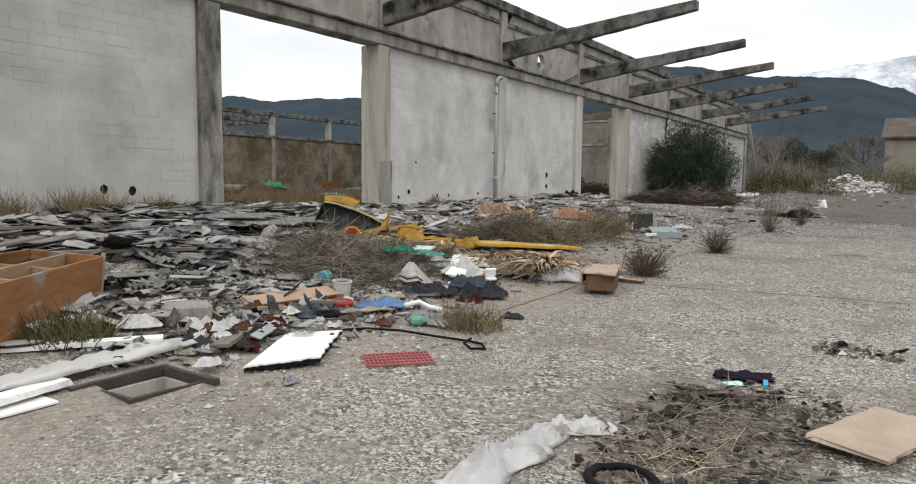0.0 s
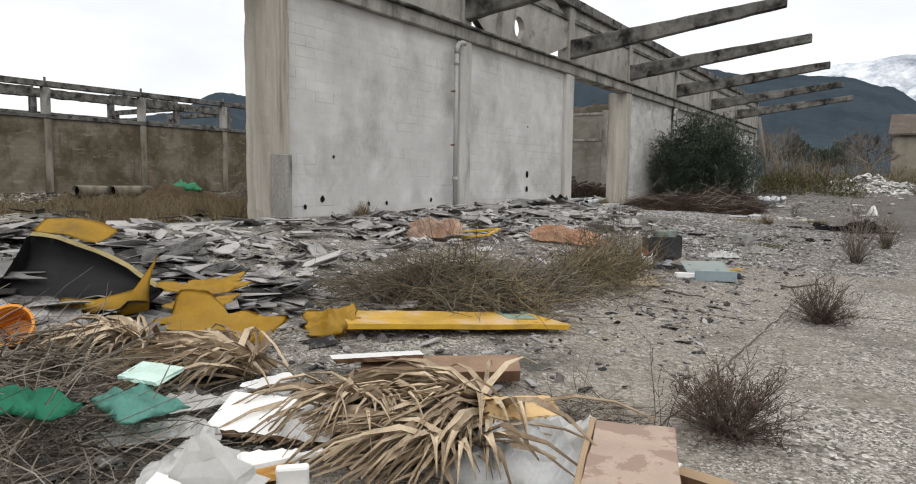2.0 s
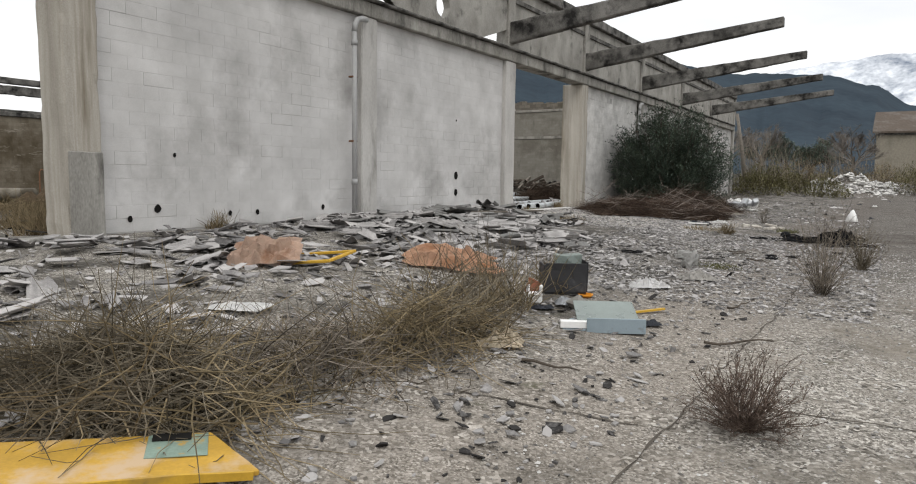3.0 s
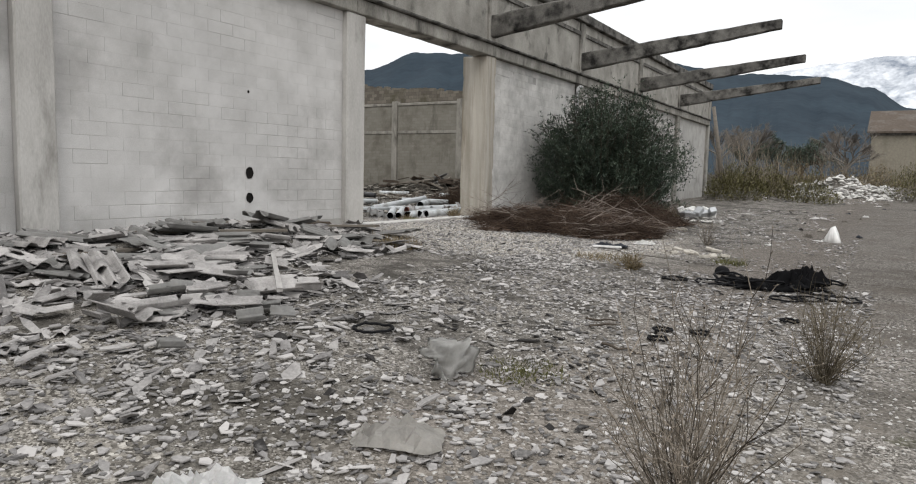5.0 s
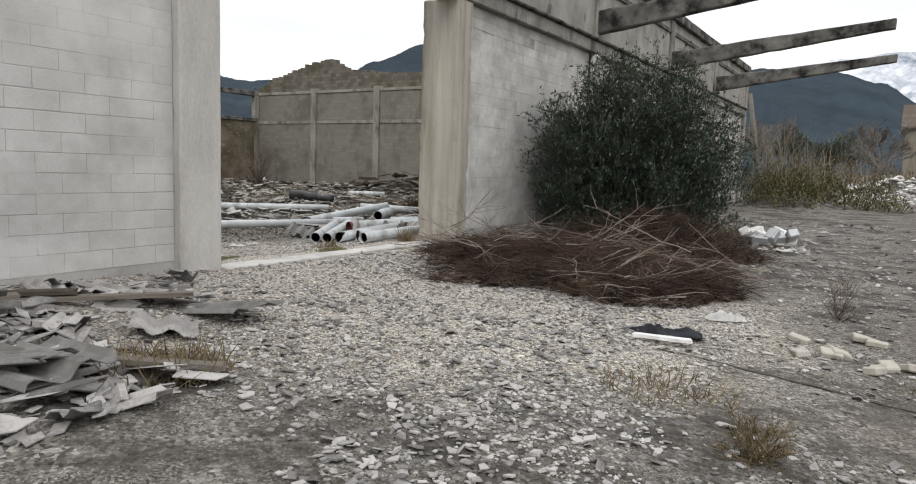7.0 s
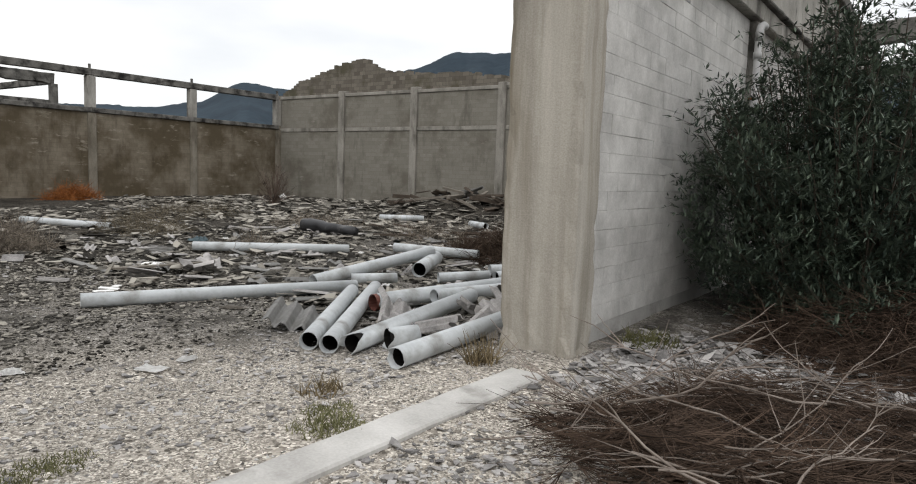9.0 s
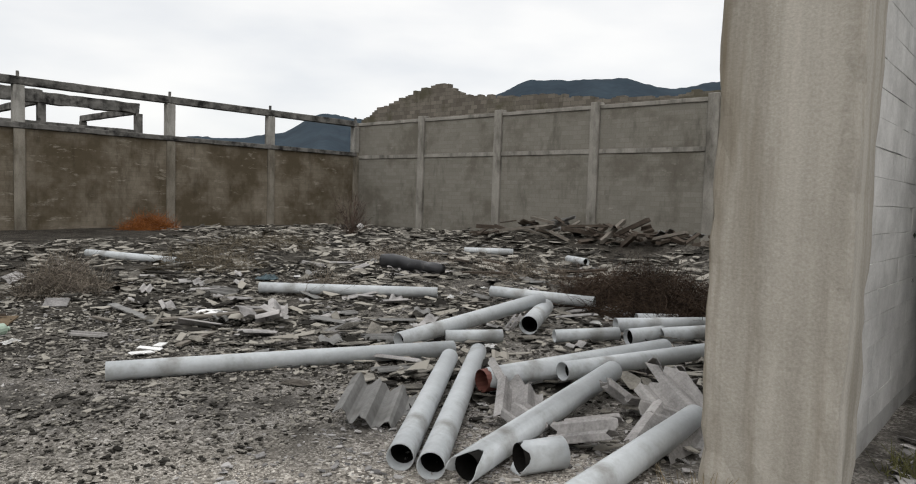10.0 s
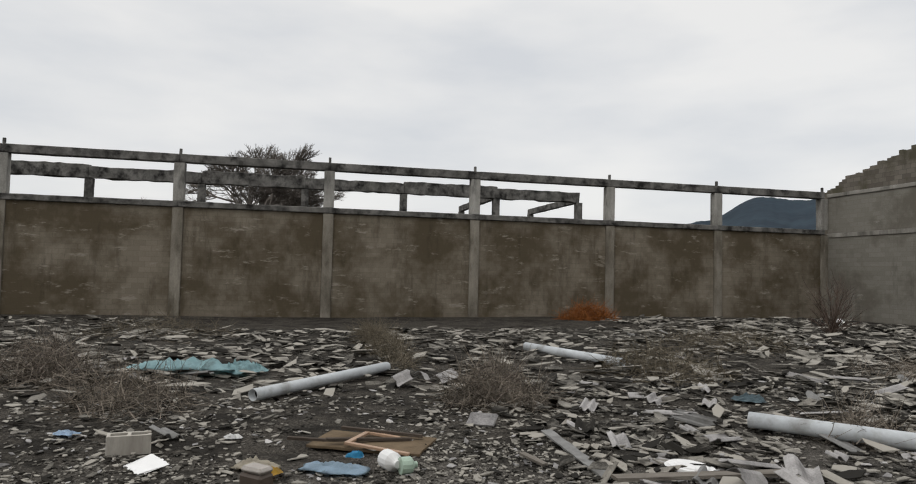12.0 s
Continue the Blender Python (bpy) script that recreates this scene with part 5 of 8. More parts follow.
def tree(cx, cy, h, spread_, seed, label, leafy=None, name="tree"):
    """A tapered trunk, limbs that fork, and leaves or bare twigs."""
    rng = random.Random(seed)
    e = thing(name, at(cx, cy), label, "tree", "distant trees")
    w_, l = Soup(), Soup()
    w_.tube(bent(rng, (0, 0, -0.2), Vector((0, 0, 1)), h * 0.45, 4, 0.06), h * 0.03, h * 0.018, 7, False)

    def grow(p, d, L, r, depth):
        pts = bent(rng, p, d, L, 3, 0.2)
        w_.tube(pts, r, r * 0.6, 4 if depth < 3 else 3, False)
        if depth >= (4 if leafy else 6 if h > 12 else 5):
            if leafy:
                for _ in range(10):
                    l.leaf(pts[rng.choice((1, 2, 3))] + Vector((rng.gauss(0, .2), rng.gauss(0, .2), rng.gauss(0, .2))), Vector((rng.gauss(0, 1), rng.gauss(0, 1), rng.gauss(0, 1))), h * 0.035, h * 0.016)
            return
        for _ in range(5 if h > 12 else 4):
            dd = (d + Vector((rng.gauss(0, spread_), rng.gauss(0, spread_), rng.gauss(0.05, spread_ * .6))))
            grow(pts[-1] if rng.random() < .6 else pts[2], dd, L * rng.uniform(0.55, 0.8), max(r * 0.62, 0.007), depth + 1)
    for _ in range(5):
        a = rng.uniform(0, 6.283)
        grow(Vector((0, 0, h * rng.uniform(0.28, 0.45))), Vector((math.cos(a) * .8, math.sin(a) * .8, rng.uniform(.5, 1.1))), h * 0.24, h * 0.014, 1)
    w_.out("trunk", bark if leafy else bark_hazed, e)
    if leafy:
        l.out("crown", leafy, e)


weed_bush(-21.5, 32.0, 0.9, 2.2, 48, weed_purple, 303, "tall leafless shrub growing near the hall corner", fork=9, thick=3.5)
tree(-60, 11.2, 12.2, 0.62, 301, "large bare spreading tree behind the ruins")
tree(-62, 4.5, 8.0, 0.5, 302, "bare tree behind the ruins")
for i, (x, y, h) in enumerate(((2.0, 98, 6.5), (-0.5, 100, 6.0), (-6, 120, 8), (-12, 130, 9), (-3, 125, 7))):
    tree(x, y, h, 0.6, 310 + i, "small dark evergreen tree in the distance", leaf_dark)
for i, (x, y, h) in enumerate(((3.5, 118, 10), (-9, 112, 10), (5, 90, 7), (-15, 120, 11))):
    tree(x, y, h, 0.5, 330 + i, "bare winter tree in the distance")


# ---- rubble: broken cement sheet, chips and gravel ----
def shard_field(name, areas, material, seed, label, thick=(0.006, 0.012), tilt=8, wavy=0.0, patchy=0.15, pile=0.5):
    """areas: x0, x1, y0, y1, pieces per square metre, least and greatest size."""
    rng = random.Random(seed)
    s = Soup()
    for x0, x1, y0, y1, dens, r0, r1 in areas:
        for _ in range(int((x1 - x0) * (y1 - y0) * dens)):
            x, y = rng.uniform(x0, x1), rng.uniform(y0, y1)
            if PIT[0] - 0.12 < x < PIT[1] + 0.12 and PIT[2] - 0.12 < y < PIT[3] + 0.12:
                continue
            if noise.noise((x * 0.55, y * 0.55, seed)) < rng.uniform(-0.6, patchy):
                continue
            r = r0 + (r1 - r0) * rng.random() ** 2.2
            z = rough_z(x, y) + rng.random() ** 1.6 * min(0.14, r * pile)
            k = tilt * (3.0 if r < 0.1 and rng.random() < 0.08 else 1.0)
            m = pose(x, y, z, rng.gauss(0, k), rng.gauss(0, k), rng.uniform(0, 360))
            if rng.random() < wavy and r > 0.09:
                s.wave(r * 1.6, r * rng.uniform(1.2, 3.0), 1.0 + rng.random(), 0.022, 0.007, m, rng, 7, 0.35)
            else:
                s.slab(outline(rng, r, rng.choice((4, 4, 5, 6)), rng.uniform(1.0, 1.5 if r < 0.06 else 2.4)), rng.uniform(*thick), m, r < 0.07)
    return tagged(s.out(name, material), label, "rubble", kind="stuff")


shard_field("sheet_rubble", [(0.2, 4.8, -12.5, -3.5, 120, 0.03, 0.26), (4.8, 6.6, -12, -8, 60, 0.03, 0.16), (4.5, 6.5, -6, -3, 30, 0.02, 0.12)], shard_mat, 1,
            "grey broken corrugated cement sheet strewn before the wall", wavy=0.25, patchy=-0.2, pile=0.7)
shard_field("sheet_rubble", [(0.2, 3.8, -3.5, 4.5, 42, 0.03, 0.2), (3.6, 5.4, -3, 4, 22, 0.02, 0.12), (0.1, 3.4, 4.0, 10.2, 120, 0.03, 0.17), (0.2, 1.6, 10.6, 12.3, 40, 0.03, 0.15), (2.8, 4.6, 3.0, 8.0, 140, 0.02, 0.12), (4.2, 6.2, 3.0, 9.0, 90, 0.015, 0.08)], shard_pale, 2,
            "pale broken cement sheet heaped along the wall", wavy=0.6, tilt=11, pile=0.7)
shard_field("sheet_rubble", [(-13, -5.2, 17.8, 27, 60, 0.03, 0.15), (-5.2, -0.9, 18.3, 27, 55, 0.03, 0.16), (-24, -13, 11, 32, 26, 0.04, 0.22), (-29, -1, 27, 38, 18, 0.05, 0.28), (-14, -6, 9, 17.3, 10, 0.02, 0.09), (-28, -13, 2, 11, 16, 0.04, 0.22), (-6, -1, -4, 8, 12, 0.03, 0.2)], hall_sheet_shaded, 3,
            "broken grey cement sheet covering the hall floor", wavy=0.12, tilt=8, pile=0.8)
shard_field("sheet_chips", [(4.5, 9.4, 3, 12, 260, 0.014, 0.044), (2.5, 9.0, 13, 20, 70, 0.01, 0.05), (-0.2, 5.0, 10, 17, 160, 0.012, 0.05), (0.1, 2.8, 17, 19.8, 260, 0.02, 0.09), (-3.6, -0.8, 12, 19, 110, 0.01, 0.045), (0.2, 7, -3, 3, 40, 0.012, 0.06), (0.3, 3.5, 18, 26, 40, 0.015, 0.07), (2.5, 8, 20, 32, 14, 0.02, 0.1), (-14, -6, 10, 26, 14, 0.015, 0.06)], shard_pale, 4,
            "pale chips of cement sheet scattered over the gravel", (0.004, 0.01), 10)
shard_field("sheet_chips", [(4.2, 8.2, -3.6, 8.0, 34, 0.015, 0.07), (6.5, 8.6, 6.0, 12.0, 20, 0.015, 0.06)], shard_mat, 9, "dark chips of cement sheet scattered on the yard", (0.004, 0.012), 14, patchy=0.3)
shard_field("sheet_chips", [(-10, -3.5, 12.5, 18.2, 280, 0.011, 0.034), (-8, -3, 18, 20, 120, 0.012, 0.05), (-13, -5, 11, 24, 70, 0.02, 0.065), (-5, -1, 18, 26, 90, 0.015, 0.06)], hall_sheet_shaded, 8, "small dark chips of cement sheet on the hall floor", (0.004, 0.01), 9, patchy=-0.1)
shard_field("sheet_chips", [(4.6, 8.0, -11, -4, 45, 0.012, 0.07), (6.0, 8.3, -4, 3, 30, 0.01, 0.05)], shard_mat, 5, "grey chips and crumbs among the rubbish", (0.004, 0.012), 14)


def gravel_field(name, areas, material, seed, label):
    rng = random.Random(seed)
    s = Soup()
    for x0, x1, y0, y1, dens, r0, r1 in areas:
        for _ in range(int((x1 - x0) * (y1 - y0) * dens)):
            x, y = rng.uniform(x0, x1), rng.uniform(y0, y1)
            if PIT[0] - 0.12 < x < PIT[1] + 0.12 and PIT[2] - 0.12 < y < PIT[3] + 0.12:
                continue
            r = r0 + (r1 - r0) * rng.random() ** 3
            s.stone((x, y, rough_z(x, y) + r * 0.1), r, rng, 0.6)
    return tagged(s.out(name, material), label, "gravel", kind="stuff")


gravel_field("loose_gravel", [(7.8, 12.2, -12.5, -8, 420, 0.004, 0.016), (8.5, 12.5, -8, -3, 300, 0.005, 0.017), (7.6, 12.5, -3, 3, 160, 0.006, 0.02), (6.2, 11.5, 3, 10, 220, 0.008, 0.024), (0.2, 5.8, 10.6, 16, 560, 0.009, 0.028), (-2.8, -0.2, 12.5, 18, 220, 0.007, 0.022), (-6, -2.8, 12.5, 18, 40, 0.007, 0.022), (7.2, 9.2, -11.5, -9, 120, 0.01, 0.03)], stone_mat, 6,
             "loose pale gravel over worn asphalt")
gravel_field("rubble_heap", [(4.2, 9.6, 48.6, 52.2, 130, 0.05, 0.24), (9, 12, 49, 51, 25, 0.05, 0.15), (3, 9, 44, 49, 5, 0.04, 0.12), (4.25, 5.35, 21.8, 23.0, 90, 0.05, 0.13)], surface("whitish_rubble", (0.22, 0.212, 0.20), (0.60, 0.585, 0.555), 2, 30, 0.95, 0.2, 0.01, island=0.7, coords="World"), 7,
             "heap of whitish building rubble")

# stretched-out cracks and slab joints in the yard
def crack(pts, width, seed):
    rng = random.Random(seed)
    bm = bmesh.new()
    prev = None
    for (xa, ya), (xb, yb) in zip(pts, pts[1:]):
        n = max(4, int(math.hypot(xb - xa, yb - ya) / 0.12))
        d = Vector((xb - xa, yb - ya, 0)).normalized()
        side_ = Vector((-d.y, d.x, 0))
        for i in range(n):
            f = i / n
            x, y = xa + (xb - xa) * f, ya + (yb - ya) * f
            w1 = width * rng.uniform(0.15, 0.8)
            o = side_ * rng.uniform(-.015, .015)
            a, b = Vector((x, y, 0)) + side_ * w1 + o, Vector((x, y, 0)) - side_ * w1 + o
            cur = [bm.verts.new((a.x, a.y, rough_z(a.x, a.y) + 0.006)), bm.verts.new((x + o.x, y + o.y, rough_z(x, y) + 0.010)), bm.verts.new((b.x, b.y, rough_z(b.x, b.y) + 0.006))]
            if prev:
                bm.faces.new((prev[0], cur[0], cur[1], prev[1]))
                bm.faces.new((prev[1], cur[1], cur[2], prev[2]))
            prev = cur
    return tagged(part("slab_joint", bm, joint_soil), "earth-filled joint between asphalt slabs", "joint", kind="structure")


crack([(8.3, -8.2), (8.34, -5.9), (8.4, -3.0), (8.47, 0.4), (8.54, 2.9), (8.5, 6)], 0.014, 1)
crack([(8.36, -5.2), (9.6, -5.0), (12, -4.8)], 0.012, 2)
crack([(8.45, -0.2), (10, -0.1), (13, 0.1)], 0.012, 3)
crack([(7.1, -1.2), (8.4, -0.9)], 0.02, 4)
crack([(8.5, 3.9), (11, 4.0), (14, 4.2)], 0.014, 5)
crack([(5.2, 13.4), (8.4, 13.0), (11, 12.7)], 0.03, 6)


# larger sheets and boards that can be told apart
def sheet_piece(x, y, w, h, rx, ry, rz, seed, up=0.03, mat_=None, waves=3, label="broken piece of grey corrugated cement sheet", bow=0.0, amp=0.026):
    rng = random.Random(seed)
    s = Soup()
    s.wave(w, h, waves, amp, 0.008, Matrix.Identity(4), rng, int(waves * 6) + 3, 0.15, bow)
    ob = s.out("corrugated_sheet", mat_ or sheet_mat, smooth=False)
    ob.matrix_world = at(x, y, up + amp, rx, ry, rz)
    return tagged(ob, label, "corrugated sheet", "broken corrugated sheets")


def board(x, y, length, width, thick, rz, material, label, category="board", name="board", up=0.0, rx=0, ry=0, seed=0, ragged=0.0, edge=None, group=""):
    """A loose board along its own x axis; ragged ends where it has snapped."""
    rng = random.Random(seed + 900)
    bm = bmesh.new()
    n = 14
    cols = []
    for i in range(n + 1):
        u = i / n - 0.5
        c = []
        for v, z in ((-0.5, 0), (0.5, 0), (0.5, 1), (-0.5, 1)):
            e = ragged * rng.uniform(-1, 1) * 0.5 if i in (0, n) else 0
            ww = width * (1 + (ragged * 0.3 * rng.uniform(-1, 1) if ragged else 0))
            c.append(bm.verts.new((u * length + e * width, v * ww, z * thick)))
        cols.append(c)
    for a, b in zip(cols, cols[1:]):
        for k in range(4):
            bm.faces.new((a[k], b[k], b[(k + 1) % 4], a[(k + 1) % 4]))
    bm.faces.new(cols[0]); bm.faces.new(cols[-1][::-1])
    bmesh.ops.recalc_face_normals(bm, faces=bm.faces)
    ob = part(name, bm, material)
    if edge:
        ob.data.materials.append(edge)
        for p in ob.data.polygons:
            if p.normal.z < 0.5:
                p.material_index = 1
    ob.matrix_world = at(x, y, up, rx, ry, rz)
    return tagged(ob, label, category, group)


rng = random.Random(77)
for i in range(70):        # before the wall, start of the yard
    x, y = rng.uniform(0.8, 5.6), rng.uniform(-11.5, -4.2)
    if (x - 3.4) ** 2 + (y + 4.9) ** 2 < 1.2:
        continue
    sheet_piece(x, y, rng.uniform(0.15, 0.38), rng.uniform(0.4, 1.0), rng.gauss(0, 4), rng.gauss(0, 4), rng.uniform(20, 110), 400 + i, rng.uniform(0.0, 0.06), waves=rng.choice((1.5, 2, 3)), label="weathered grey piece of corrugated cement sheet among rubble")
for i in range(44):        # heap beside the second opening
    x, y = rng.uniform(0.4, 4.8), rng.uniform(4.6, 11.6)
    if x > 1.9 + rng.random() * 2.0 or (y > 9.5 and x > 2.2):
        continue
    sheet_piece(x, y, rng.uniform(0.2, 0.5), rng.uniform(0.4, 1.2), rng.gauss(0, 5), rng.gauss(0, 6), rng.uniform(30, 130), 460 + i, rng.uniform(0.0, 0.06), mat_=shard_pale if i % 2 else sheet_mat, waves=rng.choice((1.5, 2, 3)), label="pale broken corrugated cement sheet in a heap along the wall")
for i in range(22):        # wide curled sheets on top of that heap
    x, y = rng.uniform(0.8, 3.1), rng.uniform(5.2, 9.6)
    sheet_piece(x, y, rng.uniform(0.3, 0.6), rng.uniform(0.4, 1.0), rng.gauss(0, 7), rng.gauss(0, 7), rng.uniform(20, 140), 900 + i, rng.uniform(0.03, 0.12), mat_=sheet_mat if i % 3 else shard_pale, waves=rng.choice((1.5, 2, 2.5)), label="wide curled piece of pale corrugated sheet on a heap", amp=rng.uniform(0.03, 0.05))
for i in range(120):        # hall floor
    x, y = (rng.uniform(-14, -1.2), rng.uniform(17.6, 30)) if i < 70 else (rng.gauss(-6.6, 1.6), rng.gauss(20.0, 1.5))
    if rng.random() < 0.3:
        x, y = rng.uniform(-22, -6), rng.uniform(11, 34)
    if y < 17.4 and x > -7:
        continue
    sheet_piece(x, y, rng.uniform(0.12, 0.28), rng.uniform(0.2, 0.75), rng.gauss(0, 8), rng.gauss(0, 10), rng.uniform(0, 180), 540 + i, rng.uniform(0.0, 0.06), mat_=shard_pale if i % 5 < 3 else sheet_mat, waves=rng.choice((1, 1.5, 2)), label="broken piece of corrugated cement sheet on the hall floor")
# the long sheets in the first heap
for i, (x, y, L, rz) in enumerate(((2.75, -5.95, 2.0, -57), (2.2, -6.5, 1.7, -62), (3.0, -6.5, 1.4, -50))):
    sheet_piece(x, y, 0.75, L, 1, 2, rz, 640 + i, 0.14, waves=5, amp=0.02, label="long grey corrugated cement sheet lying on rubble")
# broad bowed sheets, heaped like shingles at the pile's edge
rng = random.Random(4242)
for i in range(72):
    f = 0.88 * rng.random() ** 1.2
    x, y = 1.7 + 3.7 * f + rng.gauss(0, 0.25), 7.3 - 2.2 * f + rng.gauss(0, 0.5)
    w_ = rng.uniform(0.2, 0.44) * (1.1 - 0.6 * f)
    sheet_piece(x, y, w_, w_ * rng.uniform(0.8, 1.7), rng.gauss(0, 5), rng.gauss(3, 6), rng.gauss(-27, 32), 2000 + i, rng.uniform(0.01, 0.07) + 0.07 * (1 - f), mat_=(shard_pale, shard_pale, sheet_mat)[i % 3], waves=rng.choice((0.7, 1, 1.4, 2)), label=("broad pale bowed shard of cement sheet", "broad pale bowed shard of cement sheet", "broad grey bowed shard of cement sheet")[i % 3], bow=rng.uniform(0, 0.05), amp=rng.uniform(0.014, 0.032))
# roof timbers
pale_batten = plain("bleached_batten", (0.36, 0.345, 0.33), 0.9, 0.2, 50, 0.4, 0.004, stretch=(1, 8, 8))
for i, (x, y, L, w, rz, up) in enumerate(((4.12, 6.66, 3.05, 0.05, 138.7, 0.22), (2.86, 10.03, 1.15, 0.1, 30, 0.06), (1.2, 8.8, 2.4, 0.14, 75, 0.07), (0.9, 9.8, 1.6, 0.12, 60, 0.07), (1.6, 7.8, 2.2, 0.16, 68, 0.07), (1.9, 6.4, 1.8, 0.14, 100, 0.07),
                                       (0.8, -5.2, 2.6, 0.16, 75, 0.07), (0.6, -6.8, 2.2, 0.18, 85, 0.07), (4.2, -9.4, 1.6, 0.14, 70, 0.07), (3.2, -10.2, 1.5, 0.14, 50, 0.07), (2.2, -9.2, 2.0, 0.16, 75, 0.07), (1.4, 10.6, 1.5, 0.1, 60, 0.07))):
    board(x, y, L, w, 0.035, rz, (pale_batten if i == 0 else timber_grey) if i not in (3, 7) else timber_dark, "silvered roof batten lying across rubble" if i not in (3, 7) else "dark rotten timber lying in rubble", "plank", "plank", up, 0, 1.0, i, 0.25, group="loose timbers")
for i in range(84):        # timber pile by the end wall and strewn in the hall
    if i < 72:
        x, y = rng.uniform(-17.5, -6), rng.uniform(35.4, 38.4)
    else:
        x, y = rng.uniform(-12, -3), rng.uniform(25.5, 33)
    board(x, y, rng.uniform(0.7, 1.9), rng.uniform(0.08, 0.2), rng.choice((0.05, 0.1, 0.16)) if i < 72 else 0.05, rng.uniform(0, 180), timber_dark if i % 4 else timber_grey, "old roof timber in a pile by the end wall" if i < 72 else "old roof timber on the hall floor", "plank", "plank", rng.uniform(0.02, 0.46) if i < 72 else rng.uniform(0.02, 0.2), rng.gauss(0, 12), rng.gauss(0, 15 if i < 72 else 3), 50 + i, 0.3, group="loose timbers")
for i in range(18):      # chunks and sheet pieces thrown on the pile
    x, y = rng.uniform(-16.5, -9), rng.uniform(36.4, 38.3)
    sheet_piece(x, y, rng.uniform(0.4, 0.8), rng.uniform(0.4, 0.9), rng.gauss(0, 30), rng.gauss(0, 25), rng.uniform(0, 360), 1300 + i, rng.uniform(0.15, 0.6), mat_=(timber_dark, sheet_mat)[i % 2], waves=2, label=("dark scrap of roofing on the timber pile", "grey scrap of roofing on the timber pile")[i % 2], amp=0.05)
for i in range(2):
    board(-14.4 + i * 0.25, 37.2, 1.6, 0.14, 0.06, 70 + i * 14, timber_grey, "grey timber leaning out of the pile", "plank", "plank", 0.3, 0, -22, 95 + i, 0.3, group="loose timbers")
# a pallet by the end wall
pal = thing("pallet", at(-8.2, 38.4, 0.35, 70, 0, 8), "weathered timber pallet leaning at the end wall", "pallet")
for i in range(6):
    bm = bmesh.new(); box(bm, -0.6, 0.6, -0.5 + i * 0.18, -0.4 + i * 0.18, 0.1, 0.122, 0.004); part("deck_board", bm, timber_dark, pal)
for x in (-0.5, 0, 0.5):
    bm = bmesh.new(); box(bm, x - 0.05, x + 0.05, -0.5, 0.5, 0, 0.1, 0.004); part("bearer", bm, timber_dark, pal)


# ---- rubbish in the yard ----
def hollow(length, r, wall=0.006, sides=20, broken=0.0, seed=0, taper=1.0):
    """A hollow pipe along x from 0; broken: how ragged its near end is."""
    rng = random.Random(seed)
    bm = bmesh.new()
    cut = [(-rng.random() ** 2 * broken if broken else 0) for _ in range(sides)]
    if broken:
        cut = [0.5 * cut[i] + 0.25 * (cut[i - 1] + cut[(i + 1) % sides]) for i in range(sides)]
    rows = []
    for rad, xs in ((r, (0, 1)), (r - wall, (1, 0))):
        for e in xs:
            row = []
            for i in range(sides):
                a = 2 * math.pi * i / sides
                x = (-cut[i]) if e == 0 else length
                k = rad * (taper if e == 0 else 1)
                row.append(bm.verts.new((x, k * math.cos(a), k * math.sin(a))))
            rows.append(row)
    rows.append(rows[0])
    for a, b in zip(rows, rows[1:]):
        for i in range(sides):
            j = (i + 1) % sides
            bm.faces.new((a[i], b[i], b[j], a[j]))
    bmesh.ops.recalc_face_normals(bm, faces=bm.faces)
    return bm


def lay_pipe(x0, y0, x1, y1, r, seed, label="pale grey plastic drain pipe lying on rubble", z0=0.0, z1=0.0, broken=0.0, inside=None, name="drain_pipe"):
    L = math.hypot(x1 - x0, y1 - y0)
    za, zb = rough_z(x0, y0) + r + z0, rough_z(x1, y1) + r + z1
    e = thing(name, pose(x0, y0, za, 0, -math.degrees(math.atan2(zb - za, L)), math.degrees(math.atan2(y1 - y0, x1 - x0))), label, "pipe", "drain pipes")
    part("barrel", hollow(L, r, 0.007, 20, broken, seed), pvc, e, smooth=False)
    for p in e.children:
        for f in p.data.polygons:
            f.use_smooth = abs(f.normal.x) < 0.5
    if inside:
        part("lining", hollow(L * 0.96, r - 0.009, 0.003, 16), inside, e.children[0], "rust-red lining")
    else:
        # black inner tube paints the shade inside an open pipe
        part("lining", hollow(L * 0.8, r - 0.009, 0.002, 16), near_black, e.children[0], "inside painted dark for the shade in the pipe").location.x = min(0.12, L * 0.1)
    return e


# pipes inside the opening: near end, far end, radius
lay_pipe(-6.09, 16.43, -4.59, 19.87, 0.096, 1, "long pale grey plastic pipe with a cut end on gravel")
lay_pipe(-2.49, 17.02, -4.30, 19.49, 0.1, 2, "grey plastic pipe with an open dark end")
lay_pipe(-2.21, 17.04, -4.26, 19.95, 0.1, 3, "grey plastic pipe with an open dark end")
lay_pipe(-1.97, 17.04, -2.52, 20.03, 0.104, 4, "cracked grey plastic pipe with a shattered end", 0, 0.1, 0.35)
lay_pipe(-1.81, 17.43, -1.64, 17.76, 0.113, 5, "short broken stub of grey plastic pipe", 0, 0, 0.12)
lay_pipe(-1.09, 16.74, -1.21, 18.97, 0.1, 6, "grey plastic pipe with a jagged end beside a column", 0, 0.05, 0.12)
lay_pipe(-3.27, 18.83, -2.58, 21.37, 0.122, 7, "split pale pipe with a rust-red inside", 0.05, 0.1, 0.5, pvc_red)
